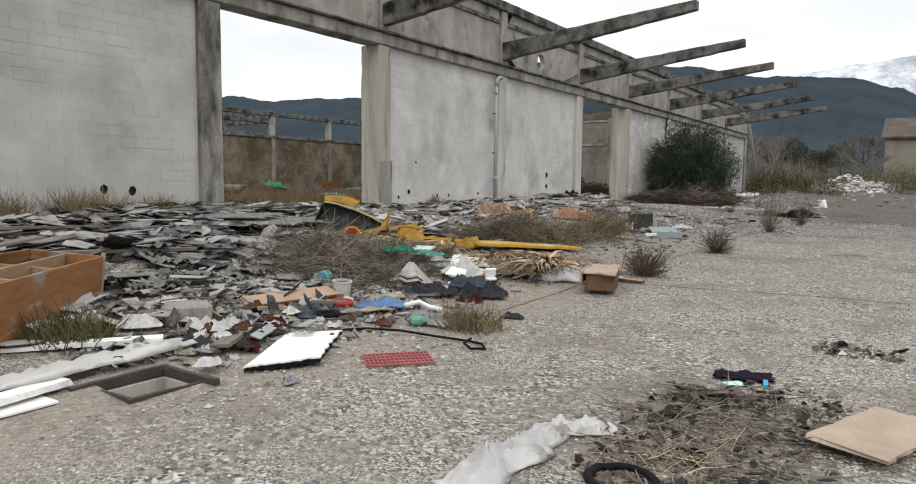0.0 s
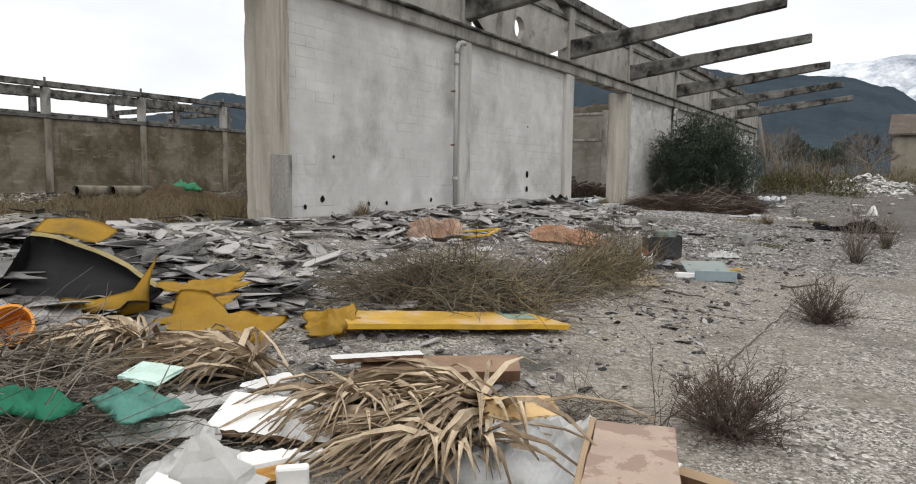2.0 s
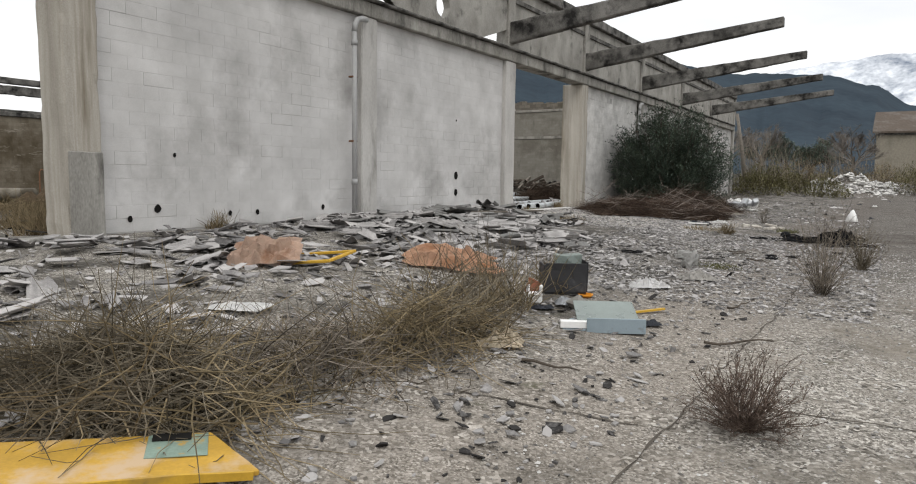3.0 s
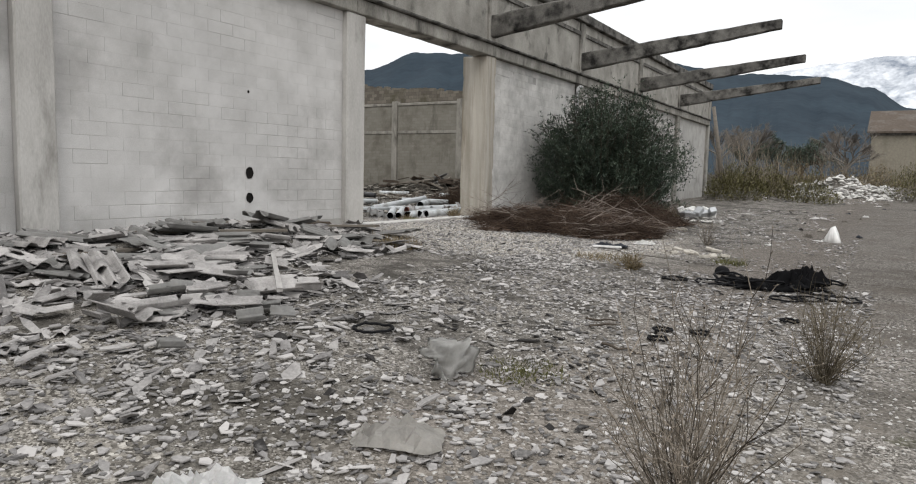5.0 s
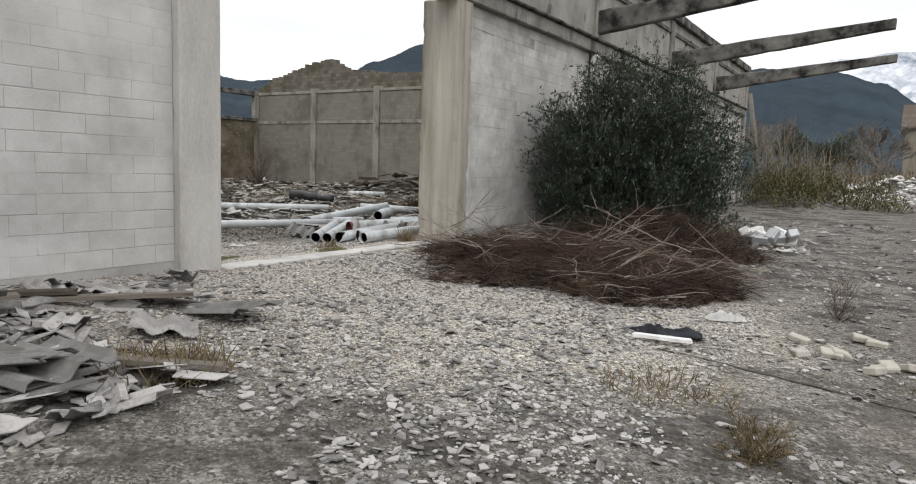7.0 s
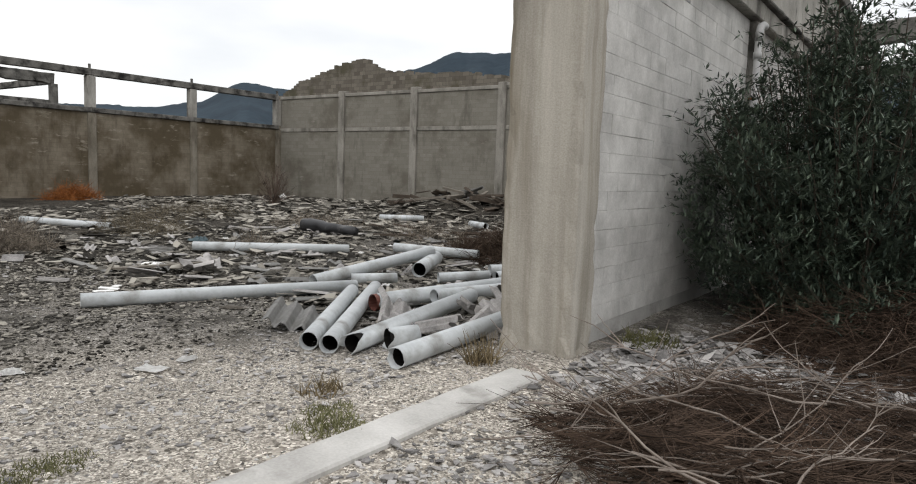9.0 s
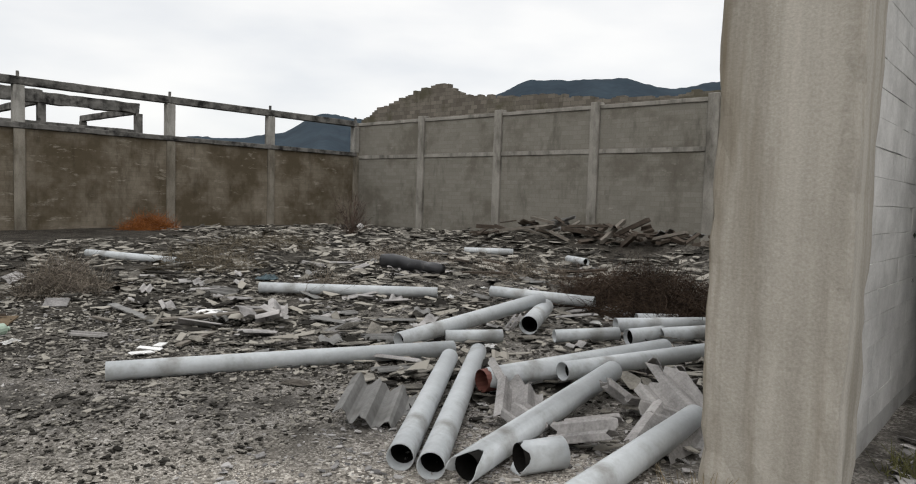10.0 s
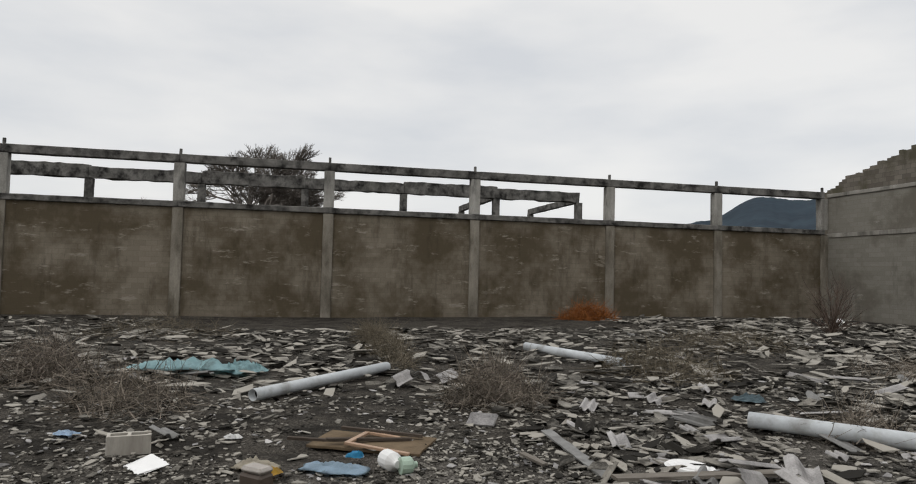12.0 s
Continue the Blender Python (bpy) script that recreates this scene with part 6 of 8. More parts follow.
lay_pipe(-2.84, 19.59, -2.27, 22.06, 0.096, 8, "grey plastic pipe lying across others", 0.12, 0.05)
lay_pipe(-10.10, 20.63, -7.63, 22.77, 0.095, 9, "pale grey plastic pipe on the rubble floor", 0.05, 0.05)
lay_pipe(-5.32, 19.65, -5.10, 22.43, 0.104, 10, "grey plastic pipe propped on another", 0.0, 0.28)
lay_pipe(-4.58, 21.40, -5.18, 22.66, 0.131, 11, "wide open end of a grey plastic pipe", 0.05, 0.1)
lay_pipe(-5.16, 20.34, -4.64, 20.90, 0.087, 12, "short grey plastic pipe")
lay_pipe(-6.85, 23.36, -5.01, 23.87, 0.096, 13, "grey plastic pipe beside brushwood", 0.1, 0.1)
lay_pipe(-4.18, 21.44, -3.62, 22.16, 0.087, 14, "thin grey plastic pipe", 0.0, 0.05)
lay_pipe(-3.45, 22.12, -3.19, 22.61, 0.113, 15, "grey plastic pipe with an open dark end", 0, 0.03)
lay_pipe(-3.18, 22.51, -2.74, 23.28, 0.104, 16, "grey plastic pipe with an open dark end", 0.03, 0.03)
lay_pipe(-3.97, 22.72, -3.01, 23.97, 0.104, 17, "grey plastic pipe near the wall", 0.03, 0.03)
lay_pipe(-4.07, 23.56, -3.62, 24.05, 0.087, 18, "grey plastic pipe near the wall", 0.02, 0.02)
lay_pipe(-18.05, 20.49, -15.43, 21.64, 0.095, 19, "pale grey plastic pipe far across the hall floor", 0.05, 0.0)
lay_pipe(-12.60, 14.71, -15.10, 16.86, 0.085, 20, "pale grey plastic pipe with a dark end on rubble", 0.02, 0.05)
lay_pipe(-13.65, 30.32, -12.50, 31.41, 0.104, 22, "white plastic pipe far back in the hall", 0.05, 0.05)
lay_pipe(-9.95, 30.71, -9.11, 30.35, 0.104, 23, "short white plastic pipe far back in the hall", 0.1, 0.1)
lay_pipe(-4.2, 30.5, -1.2, 31.6, 0.104, 24, "white plastic pipe far back in the hall", 0.1, 0.1)
sheet_piece(-3.54, 17.73, 0.62, 0.75, 8, 14, 40, 700, 0.05, waves=3, label="grey corrugated sheet fragment beside pipes", amp=0.045)
sheet_piece(-3.03, 19.04, 0.45, 0.5, 24, 20, 70, 701, 0.1, mat_=shard_pale, waves=2, label="pale curled sheet fragment among pipes", amp=0.05)
sheet_piece(-1.2, 18.5, 0.5, 0.6, 15, 14, 10, 702, 0.05, mat_=shard_pale, waves=2, label="pale curled sheet fragment beside a pipe", amp=0.05)
sheet_piece(-1.55, 19.4, 0.5, 0.6, 25, -14, 60, 703, 0.08, mat_=shard_pale, waves=2, label="pale curled sheet fragment beside a pipe", amp=0.05)


def ring_tyre(x, y, R, r, seed, label="thin black rubber ring lying on gravel", up=0.0, rx=0, ry=0, name="rubber_ring", mat_=None, squash=1.0):
    bm = bmesh.new()
    N, M = 28, 8
    rng = random.Random(seed)
    rows = []
    for i in range(N):
        a = 2 * math.pi * i / N
        k = R * (1 + 0.05 * noise.noise((math.cos(a) + seed, math.sin(a), 0)))
        rows.append([bm.verts.new(((k + r * math.cos(b)) * math.cos(a), (k + r * math.cos(b)) * math.sin(a) * squash, r * math.sin(b) * 0.8 + 0.015 * noise.noise((3 * math.cos(a), 3 * math.sin(a), seed)))) for b in [2 * math.pi * j / M for j in range(M)]])
    for i in range(N):
        for j in range(M):
            bm.faces.new((rows[i][j], rows[(i + 1) % N][j], rows[(i + 1) % N][(j + 1) % M], rows[i][(j + 1) % M]))
    ob = part(name, bm, mat_ or rubber, smooth=True)
    ob.matrix_world = at(x, y, r * 0.75 + up, rx, ry, seed * 37 % 360)
    return tagged(ob, label, "rubber ring", "rubber rings")


for i, (x, y, R) in enumerate(((5.89, 6.11, 0.165), (7.73, 8.19, 0.085), (7.79, 7.84, 0.085), (8.04, 8.36, 0.085), (8.69, 9.46, 0.085), (7.05, 11.2, 0.165), (8.52, 10.75, 0.2), (8.72, 10.85, 0.18), (9.09, 11.04, 0.19), (7.5, 11.4, 0.22), (7.72, 11.55, 0.2))):
    ring_tyre(x, y, R, 0.015, i + 1, up=0.04 if i == 0 else 0.015)
tagged(part("charred_rubber", crumple(1.4, 0.8, 34, 22, 0.13, 3, 0.012, 0.0, 3.0, 0.2), rubber, smooth=True), "heap of charred black rubber scraps", "rubber").matrix_world = at(8.2, 11.75, 0.0, 0, 0, 25)
tagged(part("charred_rubber", crumple(0.8, 0.6, 22, 18, 0.26, 13, 0.012, 0.0, 3.0, 0.2), rubber, smooth=True), "bulging clump of charred black rubber", "rubber").matrix_world = at(8.5, 11.95, 0.04, 0, 0, 60)
rng = random.Random(88)
for i in range(6):
    ring_tyre(8.3 + rng.uniform(-.7, .6), 11.85 + rng.uniform(-.45, .45), rng.uniform(0.15, 0.26), 0.018, 20 + i, "black rubber ring in a charred heap", rng.uniform(0.02, 0.08), rng.gauss(0, 9), rng.gauss(0, 9))
# a black cap lying by the rings
cap = thing("black_hat", at(7.45, 12.3), "black cap-like rubber bowl lying on gravel", "bowl")
bm = bmesh.new(); bmesh.ops.create_uvsphere(bm, u_segments=16, v_segments=9, radius=0.11)
for v in bm.verts:
    v.co.z = max(v.co.z, -0.02) * 0.85 + 0.03
part("crown", bm, rubber, cap, smooth=True)
bm = bmesh.new(); box(bm, 0.02, 0.19, -0.08, 0.08, 0.0, 0.02, 0.008); part("brim", bm, rubber, cap)


def rag(x, y, w, h, amp, seed, material, label, rz=0, up=0.0, category="cloth", name="rag", fold=0.0, n=18, freq=3.0):
    ob = part(name, crumple(w, h, n, max(6, int(n * h / w)), min(amp, 0.3 * min(w, h) + 0.02), seed, 0.006, 0.0, freq, 0.03 if n > 30 else 0.09, fold), material, smooth=n > 17)
    ob.matrix_world = at(x, y, up + 0.012, 0, 0, rz)
    return tagged(ob, label, category)


def bottle(x, y, r, h, material, label, lying=True, rz=0, capm=None, name="bottle"):
    e = thing(name, at(x, y, r if lying else 0, 0, 90 if lying else 0, rz), label, "bottle")
    s = Soup()
    s.tube([Vector((0, 0, 0)), Vector((0, 0, h * 0.62))], r, r, 14)
    s.tube([Vector((0, 0, h * 0.62)), Vector((0, 0, h * 0.85))], r, r * 0.38, 14)
    body = s.out("body", material, e, smooth=False)
    s = Soup(); s.tube([Vector((0, 0, h * 0.85)), Vector((0, 0, h))], r * 0.4, r * 0.4, 12); s.out("cap", capm or material, body)
    return e


def open_tub(x, y, r0, r1, h, material, label, rx=0, ry=0, rz=0, up=0.0, name="bucket", inside=None, sides=24, wall=0.008):
    """A bucket, pot or tub with a floor and a thick rim."""
    e = thing(name, at(x, y, up, rx, ry, rz), label, "bucket")
    bm = bmesh.new()
    prof = [(0, 0), (r0, 0), (r1, h), (r1 + 0.008, h), (r1 + 0.008, h + 0.015), (r1 - wall, h + 0.015), (r0 - wall, 0.012), (0, 0.012)]
    rows = [[bm.verts.new((max(r, 1e-4) * math.cos(2 * math.pi * i / sides), max(r, 1e-4) * math.sin(2 * math.pi * i / sides), z)) for i in range(sides)] for r, z in prof]
    for a, b in zip(rows, rows[1:]):
        for i in range(sides):
            bm.faces.new((a[i], a[(i + 1) % sides], b[(i + 1) % sides], b[i]))
    bmesh.ops.remove_doubles(bm, verts=bm.verts, dist=0.0005)
    wall_ = part("shell", bm, material, e)
    if inside:
        s = Soup(); s.tube([Vector((0, 0, 0.013)), Vector((0, 0, h * 0.96))], r0 - wall - 0.005, r1 - wall - 0.008, sides, False); s.out("inside", inside, wall_)
    return e


def open_case(name, m, L, W, H, t, material, label, category, inner=None, shelves=(), top_open=True):
    """A cabinet carcass lying with its open side up: floor, four sides, dividers."""
    e = thing(name, m, label, category)
    for nm, b in (("bottom", (0, L, 0, W, 0, t)), ("side_panel", (0, L, 0, t, t, H)), ("side_panel", (0, L, W - t, W, t, H)), ("end_panel", (0, t, t, W - t, t, H)), ("end_panel", (L - t, L, t, W - t, t, H))):
        bm = bmesh.new(); box(bm, *b, 0.003); part(nm, bm, material, e)
    for x in shelves:
        bm = bmesh.new(); box(bm, x, x + t, t, W - t, t, H * 0.9, 0.003); part("divider", bm, inner or material, e)
    return e


# the overturned cabinet
cab = open_case("cabinet", at(6.72, -11.86, 0.0, 6, 0, 130), 1.9, 0.68, 0.53, 0.022, veneer, "orange-brown veneered wooden cabinet lying open with peeled sides", "cabinet", veneer_in, (0.6, 1.25))
bm = bmesh.new(); box(bm, 1.87, 1.905, -0.02, 0.012, 0.0, 0.56, 0.004); part("corner_post", bm, veneer_in, cab)
bm = bmesh.new(); box(bm, 0.03, 1.87, 0.33, 0.35, 0.30, 0.52, 0.003); part("drawer_rail", bm, veneer_in, cab)
board(5.45, -11.35, 1.1, 0.16, 0.02, 105, timber_grey, "pale plank leaning across the open cabinet", "plank", "plank", 0.53, 0, -6, 120)
board(6.12, -10.93, 0.95, 0.12, 0.035, 117, board_white, "white painted plank lying on gravel", "plank", "plank", 0.01, 0, 0, 121)
# white sheets and planks beside the pit
board(6.72, -11.4, 1.5, 0.14, 0.03, 56, board_white, "long white board with a dark joint", "board", "board", 0.02, 0, 0, 122)
rag(7.3, -11.3, 1.8, 0.34, 0.07, 7, board_white, "strip of white plastic sheeting with frayed edges", 93, 0.03, "plastic sheet", "plastic_sheet", n=26)
board(7.56, -12.0, 0.65, 0.13, 0.04, 101, foam_white, "pale broken plank beside a drain pit", "plank", "plank", 0.03, 0, 0, 123, 0.3)
board(7.66, -12.2, 0.7, 0.2, 0.012, 92, board_white, "white sheet of board beside a drain pit", "board", "board", 0.005, 0, 0, 124)
board(7.4, -11.75, 0.6, 0.1, 0.03, 95, timber_dark, "dark broken timber beside a drain pit", "plank", "plank", 0.01, 0, 0, 125, 0.3)
# the drain pit: an iron-edged frame round an open well
px0, px1, py0, py1 = PIT
pz = rough_z((px0 + px1) / 2, (py0 + py1) / 2)
pit = thing("drain_pit", pose(0, 0, 0), "open square concrete drain pit sunk in the gravel", "drain pit")
iron = plain("dark_iron_edging", (0.05, 0.042, 0.036), 0.8, 0.4)
for b in ((px0 - 0.04, px0, py0 - 0.16, py1 + 0.05), (px0, px1 + 0.16, py1, py1 + 0.04), (px1, px1 + 0.025, py0 - 0.03, py1), (px0, px1, py0 - 0.025, py0)):
    low = b[0] >= px1 or b[3] <= py0
    part("rim", worn_box(*b, pz - 0.04, pz + (0.004 if low else 0.035), 0.12, 0.010, 0.005, 3), iron, pit, "dark rusty iron rim")
for b in ((px0 - 0.06, px0, py0 - 0.06, py1 + 0.06), (px1, px1 + 0.05, py0 - 0.06, py1 + 0.06), (px0, px1, py1, py1 + 0.06), (px0, px1, py0 - 0.06, py0)):
    part("inner_wall", worn_box(*b, pz - 0.9, pz - 0.045, 0.2, 0.006, 0.004, 4), concrete_pale, pit, "streaked concrete side")
bm = bmesh.new(); box(bm, px0, px1, py0, py1, pz - 0.92, pz - 0.8); part("floor", bm, dirt, pit, "earth at the bottom")
# concrete lump with an iron rim
lump = thing("concrete_block", at(6.72, -10.28, 0.0, 0, 0, 55), "broken grey concrete block with a wire rim", "concrete block")
bm = worn_box(-0.2, 0.2, -0.1, 0.1, 0, 0.2, 0.08, 0.02, 0.04, 4); part("lump", bm, concrete, lump)
ring_ = round_bar([(-0.22, 0.11, 0.0), (-0.22, 0.1, 0.2), (0, 0.12, 0.22), (0.22, 0.1, 0.2), (0.22, 0.11, 0.0)], 0.008, 6); ring_.out("rim", rust, lump)
rag(6.37, -10.58, 0.22, 0.16, 0.08, 9, plastic_orange, "crumpled orange plastic scrap", 20, 0, "plastic scrap", "plastic_scrap", n=8)
rag(6.72, -10.72, 0.36, 0.24, 0.08, 10, foam_white, "torn white plastic scrap on boards", 60, 0.05, "plastic scrap", "plastic_scrap", n=10)
rag(6.2, -10.1, 0.22, 0.18, 0.1, 12, foam_white, "torn white plastic scrap among rubble", 60, 0.05, "plastic scrap", "plastic_scrap", n=8)
board(6.85, -10.72, 0.6, 0.11, 0.03, 58, timber_grey, "broken grey plank among board scraps", "plank", "plank", 0.01, 0, 0, 126, 0.4)
board(6.8, -10.85, 0.7, 0.1, 0.02, 50, timber_dark, "dark broken plank among board scraps", "plank", "plank", 0.0, 0, 0, 127, 0.4)
# the large white board with a grey tile on it
def torn_board(corners, up, thick, seed):
    """A laminate board whose near end and one side are broken to a jagged, blackened edge."""
    r_ = random.Random(seed)
    c = [Vector((x, y, 0)) for x, y in corners]
    mid = sum(c, Vector()) / 4
    ring = []
    for k, (n, bite) in enumerate(((22, 0.045), (18, 0.03), (6, 0.004), (8, 0.006))):
        a, b = c[k], c[(k + 1) % 4]
        inward = Vector((a.y - b.y, b.x - a.x, 0)).normalized()
        if inward.dot(mid - a) < 0:
            inward = -inward
        for i in range(n):
            f = i / n
            w_ = abs(noise.noise((f * 5.5, seed + k, 3))) * 1.6 + 0.45 * r_.random()
            ring.append(a.lerp(b, f) + inward * bite * w_ * (1.0 if 0.04 < f else 0.2))
    e = thing("board", pose(0, 0, 0), "large white laminate board with a broken dark edge", "board")
    for nm, mt, z0, z1, grow, lb in (("facing", board_white, thick * 0.72, thick, 1.0, ""), ("core", near_black, 0.0, thick * 0.72, 0.985, "dark rotten core")):
        bm = bmesh.new()
        rows_ = [[bm.verts.new(mid + (p - mid) * grow + Vector((0, 0, z_ + up + rough_z(mid.x, mid.y) + 0.03 * (p.x - mid.x)))) for p in ring] for z_ in (z0, z1)]
        n = len(ring)
        for i in range(n):
            bm.faces.new((rows_[0][i], rows_[0][(i + 1) % n], rows_[1][(i + 1) % n], rows_[1][i]))
        bm.faces.new(rows_[1]); bm.faces.new(rows_[0][::-1])
        bmesh.ops.recalc_face_normals(bm, faces=bm.faces)
        part(nm, bm, mt, e, lb)
    return e


torn_board([(8.11, -10.79), (8.36, -10.29), (7.8, -9.48), (7.48, -9.84)], 0.015, 0.045, 5)
for i in range(46):
    r_ = random.Random(6600 + i)
    x, y = 7.32 + r_.gauss(0, 0.26), -10.12 + r_.gauss(0, 0.36)
    x = min(x, 7.48 + (-9.84 - y) * 0.66 - r_.uniform(0.08, 0.3))
    k = i % 8
    rag(x, y, r_.uniform(0.1, 0.26), r_.uniform(0.08, 0.16), 0.09, 700 + i, (foam_white, cloth_maroon, board_white, timber_dark, rust, cloth_dark, tin, cloth_beige)[k], ("crumpled white plastic scrap in a jumble", "dark red rag scrap in a jumble", "white broken board scrap in a jumble", "dark scrap of rotten wood", "rusty brown scrap in a jumble", "black rag scrap in a jumble", "grey metal scrap in a jumble", "cream rag scrap in a jumble")[k], r_.uniform(0, 360), r_.uniform(0, 0.05), "scrap", "scrap", n=10, freq=6.0)
board(7.45, -10.0, 0.7, 0.09, 0.012, 121, tin, "bent pale metal strip beside a white board", "metal strip", "metal_strip", 0.06, 18, 0, 733, 0.25)
shard_field("sheet_chips", [(5.0, 7.7, -11.4, -8.2, 330, 0.012, 0.05), (5.0, 7.2, -11.0, -8.6, 45, 0.04, 0.11), (6.4, 8.0, -8.2, -5.2, 110, 0.012, 0.05)], shard_mat, 77, "grey chips of cement sheet among rubbish", (0.005, 0.014), 26, pile=1.6)
board(7.62, -9.72, 0.24, 0.08, 0.012, 115, tin, "small grey plastic cover on a white board", "plastic tile", "plastic_tile", 0.09, 0, 0, 129)
board(7.4, -10.3, 0.95, 0.13, 0.03, 128, timber_grey, "broken grey batten beside a white board", "plank", "plank", 0.03, 0, 3, 130, 0.4)
rag(7.3, -10.6, 0.5, 0.3, 0.08, 13, cloth_dark, "charred black rag beside a white board", 30, 0, "cloth", n=12)
rag(7.05, -10.3, 0.35, 0.25, 0.1, 14, foam_white, "crumpled white plastic among scraps", 30, 0.02, "plastic scrap", "plastic_scrap", n=10)
rag(7.45, -10.35, 0.3, 0.2, 0.05, 15, rust, "brown scrap of rotten board", 70, 0.0, "scrap", "scrap", n=8)
rag(7.2, -10.1, 0.25, 0.2, 0.08, 16, cloth_maroon, "dark red rag among scraps", 70, 0.0, "cloth", n=8)
# tan trough-like board, red tub and cloths
tr = thing("tan_board", at(6.78, -9.13, 0.075, 12, 0, 80), "tan laminate shelf board propped on broken slats", "board")
bm = worn_box(-0.49, 0.49, -0.125, 0.125, 0, 0.02, 0.12, 0.003, 0.003, 31); part("panel", bm, board_tan, tr)
bm = worn_box(-0.49, 0.49, -0.142, -0.127, -0.012, 0.018, 0.08, 0.004, 0.003, 32); part("lower_edge", bm, chipboard, tr, "bare chipboard edge")
open_tub(7.24, -8.91, 0.085, 0.105, 0.06, plastic_red, "shallow red plastic tub", 0, 6, 0, 0.02, "tub")
open_tub(6.87, -8.53, 0.085, 0.10, 0.17, plain("grimy_white_plastic", (0.46, 0.45, 0.43), 0.6), "whitish plastic paint bucket with a terracotta inside", 0, 4, 0, 0.0, "bucket", plain("terracotta_paint", (0.33, 0.12, 0.07), 0.8))
for i, (x, y, rz) in enumerate(((6.95, -9.4, 40), (7.12, -9.3, 75), (7.02, -9.55, 62), (7.2, -9.05, 50))):
    board(x, y, 0.35, 0.05, 0.03, rz, timber_grey if i % 2 else veneer_in, "short broken wooden slat among rubbish", "slat", "slat", 0.02 + 0.02 * i, 0, 4, 140 + i, 0.3)
ring_tyre(7.35, -9.22, 0.1, 0.03, 61, "small black rubber ring among rubbish", 0.02)
rag(7.45, -8.57, 0.55, 0.32, 0.16, 17, cloth_blue, "crumpled blue cloth on mixed rubbish", 60, 0.01, fold=0.02)
rag(7.0, -9.5, 0.2, 0.14, 0.06, 18, plastic_blue, "torn bright blue plastic", 60, 0.02, "plastic scrap", "plastic_scrap", n=8)
rag(7.45, -8.82, 0.6, 0.2, 0.05, 19, cloth_beige, "cream coloured cloth spread on rubbish", 62, 0.01)
rag(7.25, -8.26, 0.5, 0.26, 0.08, 20, cloth_beige, "cream coloured cloth lying on rubble", 62, 0.01)
rag(8.1, -8.58, 0.42, 0.36, 0.16, 22, tin, "crumpled dark grey plastic bag on gravel", 20, 0.0)
rag(8.59, -7.84, 0.26, 0.14, 0.05, 23, cloth_dark, "black rag at the edge of the rubbish", 20, 0.0, n=10)
rag(8.2, -8.1, 0.3, 0.2, 0.06, 24, timber_grey, "grey crumpled cloth on the gravel", 40, 0.0, n=10)
bottle(8.03, -8.78, 0.05, 0.14, plain("sea_green_plastic", (0.10, 0.27, 0.21), 0.5), "small green plastic container", True, 30)
s = round_bar([(x, y, rough_z(x, y) + u) for x, y, u in ((7.62, -8.4, 0.05), (7.7, -8.25, 0.09), (7.8, -8.2, 0.05), (7.92, -8.15, 0.04))], 0.025, 10)
tagged(s.out("pipe_bend", foam_white, smooth=True), "bent white plastic pipe piece", "pipe")
for i in range(70):
    r_ = random.Random(600 + i)
    x, y = 7.25 + r_.gauss(0, 0.42), -9.1 + r_.gauss(0, 0.8)
    rag(x, y, r_.uniform(0.1, 0.24), r_.uniform(0.07, 0.16), 0.08, 30 + i, (foam_white, cloth_beige, timber_grey, board_white, rust, tin, cloth_denim)[i % 7], ("torn white plastic scrap", "cream rag scrap among mixed rubbish", "grey scrap of board", "white broken board scrap among rubbish", "rusty brown scrap among mixed rubbish", "dull grey metal scrap", "blue-grey cloth scrap among mixed rubbish")[i % 7], r_.uniform(0, 360), 0.0, "scrap", "scrap", n=9, freq=5.0)
# black hose
s = round_bar([(x, y, rough_z(x, y) + 0.018 + u) for x, y, u in ((7.7, -9.55, 0.0), (7.85, -9.25, 0.01), (8.15, -9.1, 0.02), (8.5, -9.05, 0.01), (8.8, -8.98, 0), (8.95, -9.0, 0), (9.06, -9.12, 0), (8.98, -9.22, 0.01), (8.86, -9.14, 0.02), (8.84, -9.0, 0.03))], 0.011, 8)
tagged(s.out("hose", rubber, smooth=True), "thin black hose looped on the asphalt", "hose")
# red crate side
cr = thing("plastic_crate", at(8.71, -9.82, 0.012, 0, 0, 48), "faded crimson plastic crate panel with slots", "crate")
for i in range(5):
    bm = bmesh.new(); box(bm, -0.26, 0.26, -0.165 + i * 0.079, -0.15 + i * 0.079, 0.0, 0.018, 0.003); part("rail", bm, crate_red, cr)
for i in range(17):
    bm = bmesh.new(); box(bm, -0.26 + i * 0.0318, -0.251 + i * 0.0318, -0.165, 0.165, 0.003, 0.013, 0.002); part("bar", bm, crate_red, cr)
# foreground scraps
rag(10.33, -10.85, 1.15, 0.26, 0.16, 70, cloth_white, "torn dirty white cloth with frayed ends", 87, 0.0, fold=0.02, n=44, freq=6.0)
rag(10.45, -10.35, 0.36, 0.22, 0.06, 71, cloth_white, "torn dirty white cloth end", 20, 0.0, fold=0.02, n=16)
tangle("straw_litter", 11.1, -9.95, 0.6, 0.9, 0.05, 500, 0.3, 0.0035, twig_grey, 72, "dark straw litter and dead stalks", "straw litter", flatness=0.12)
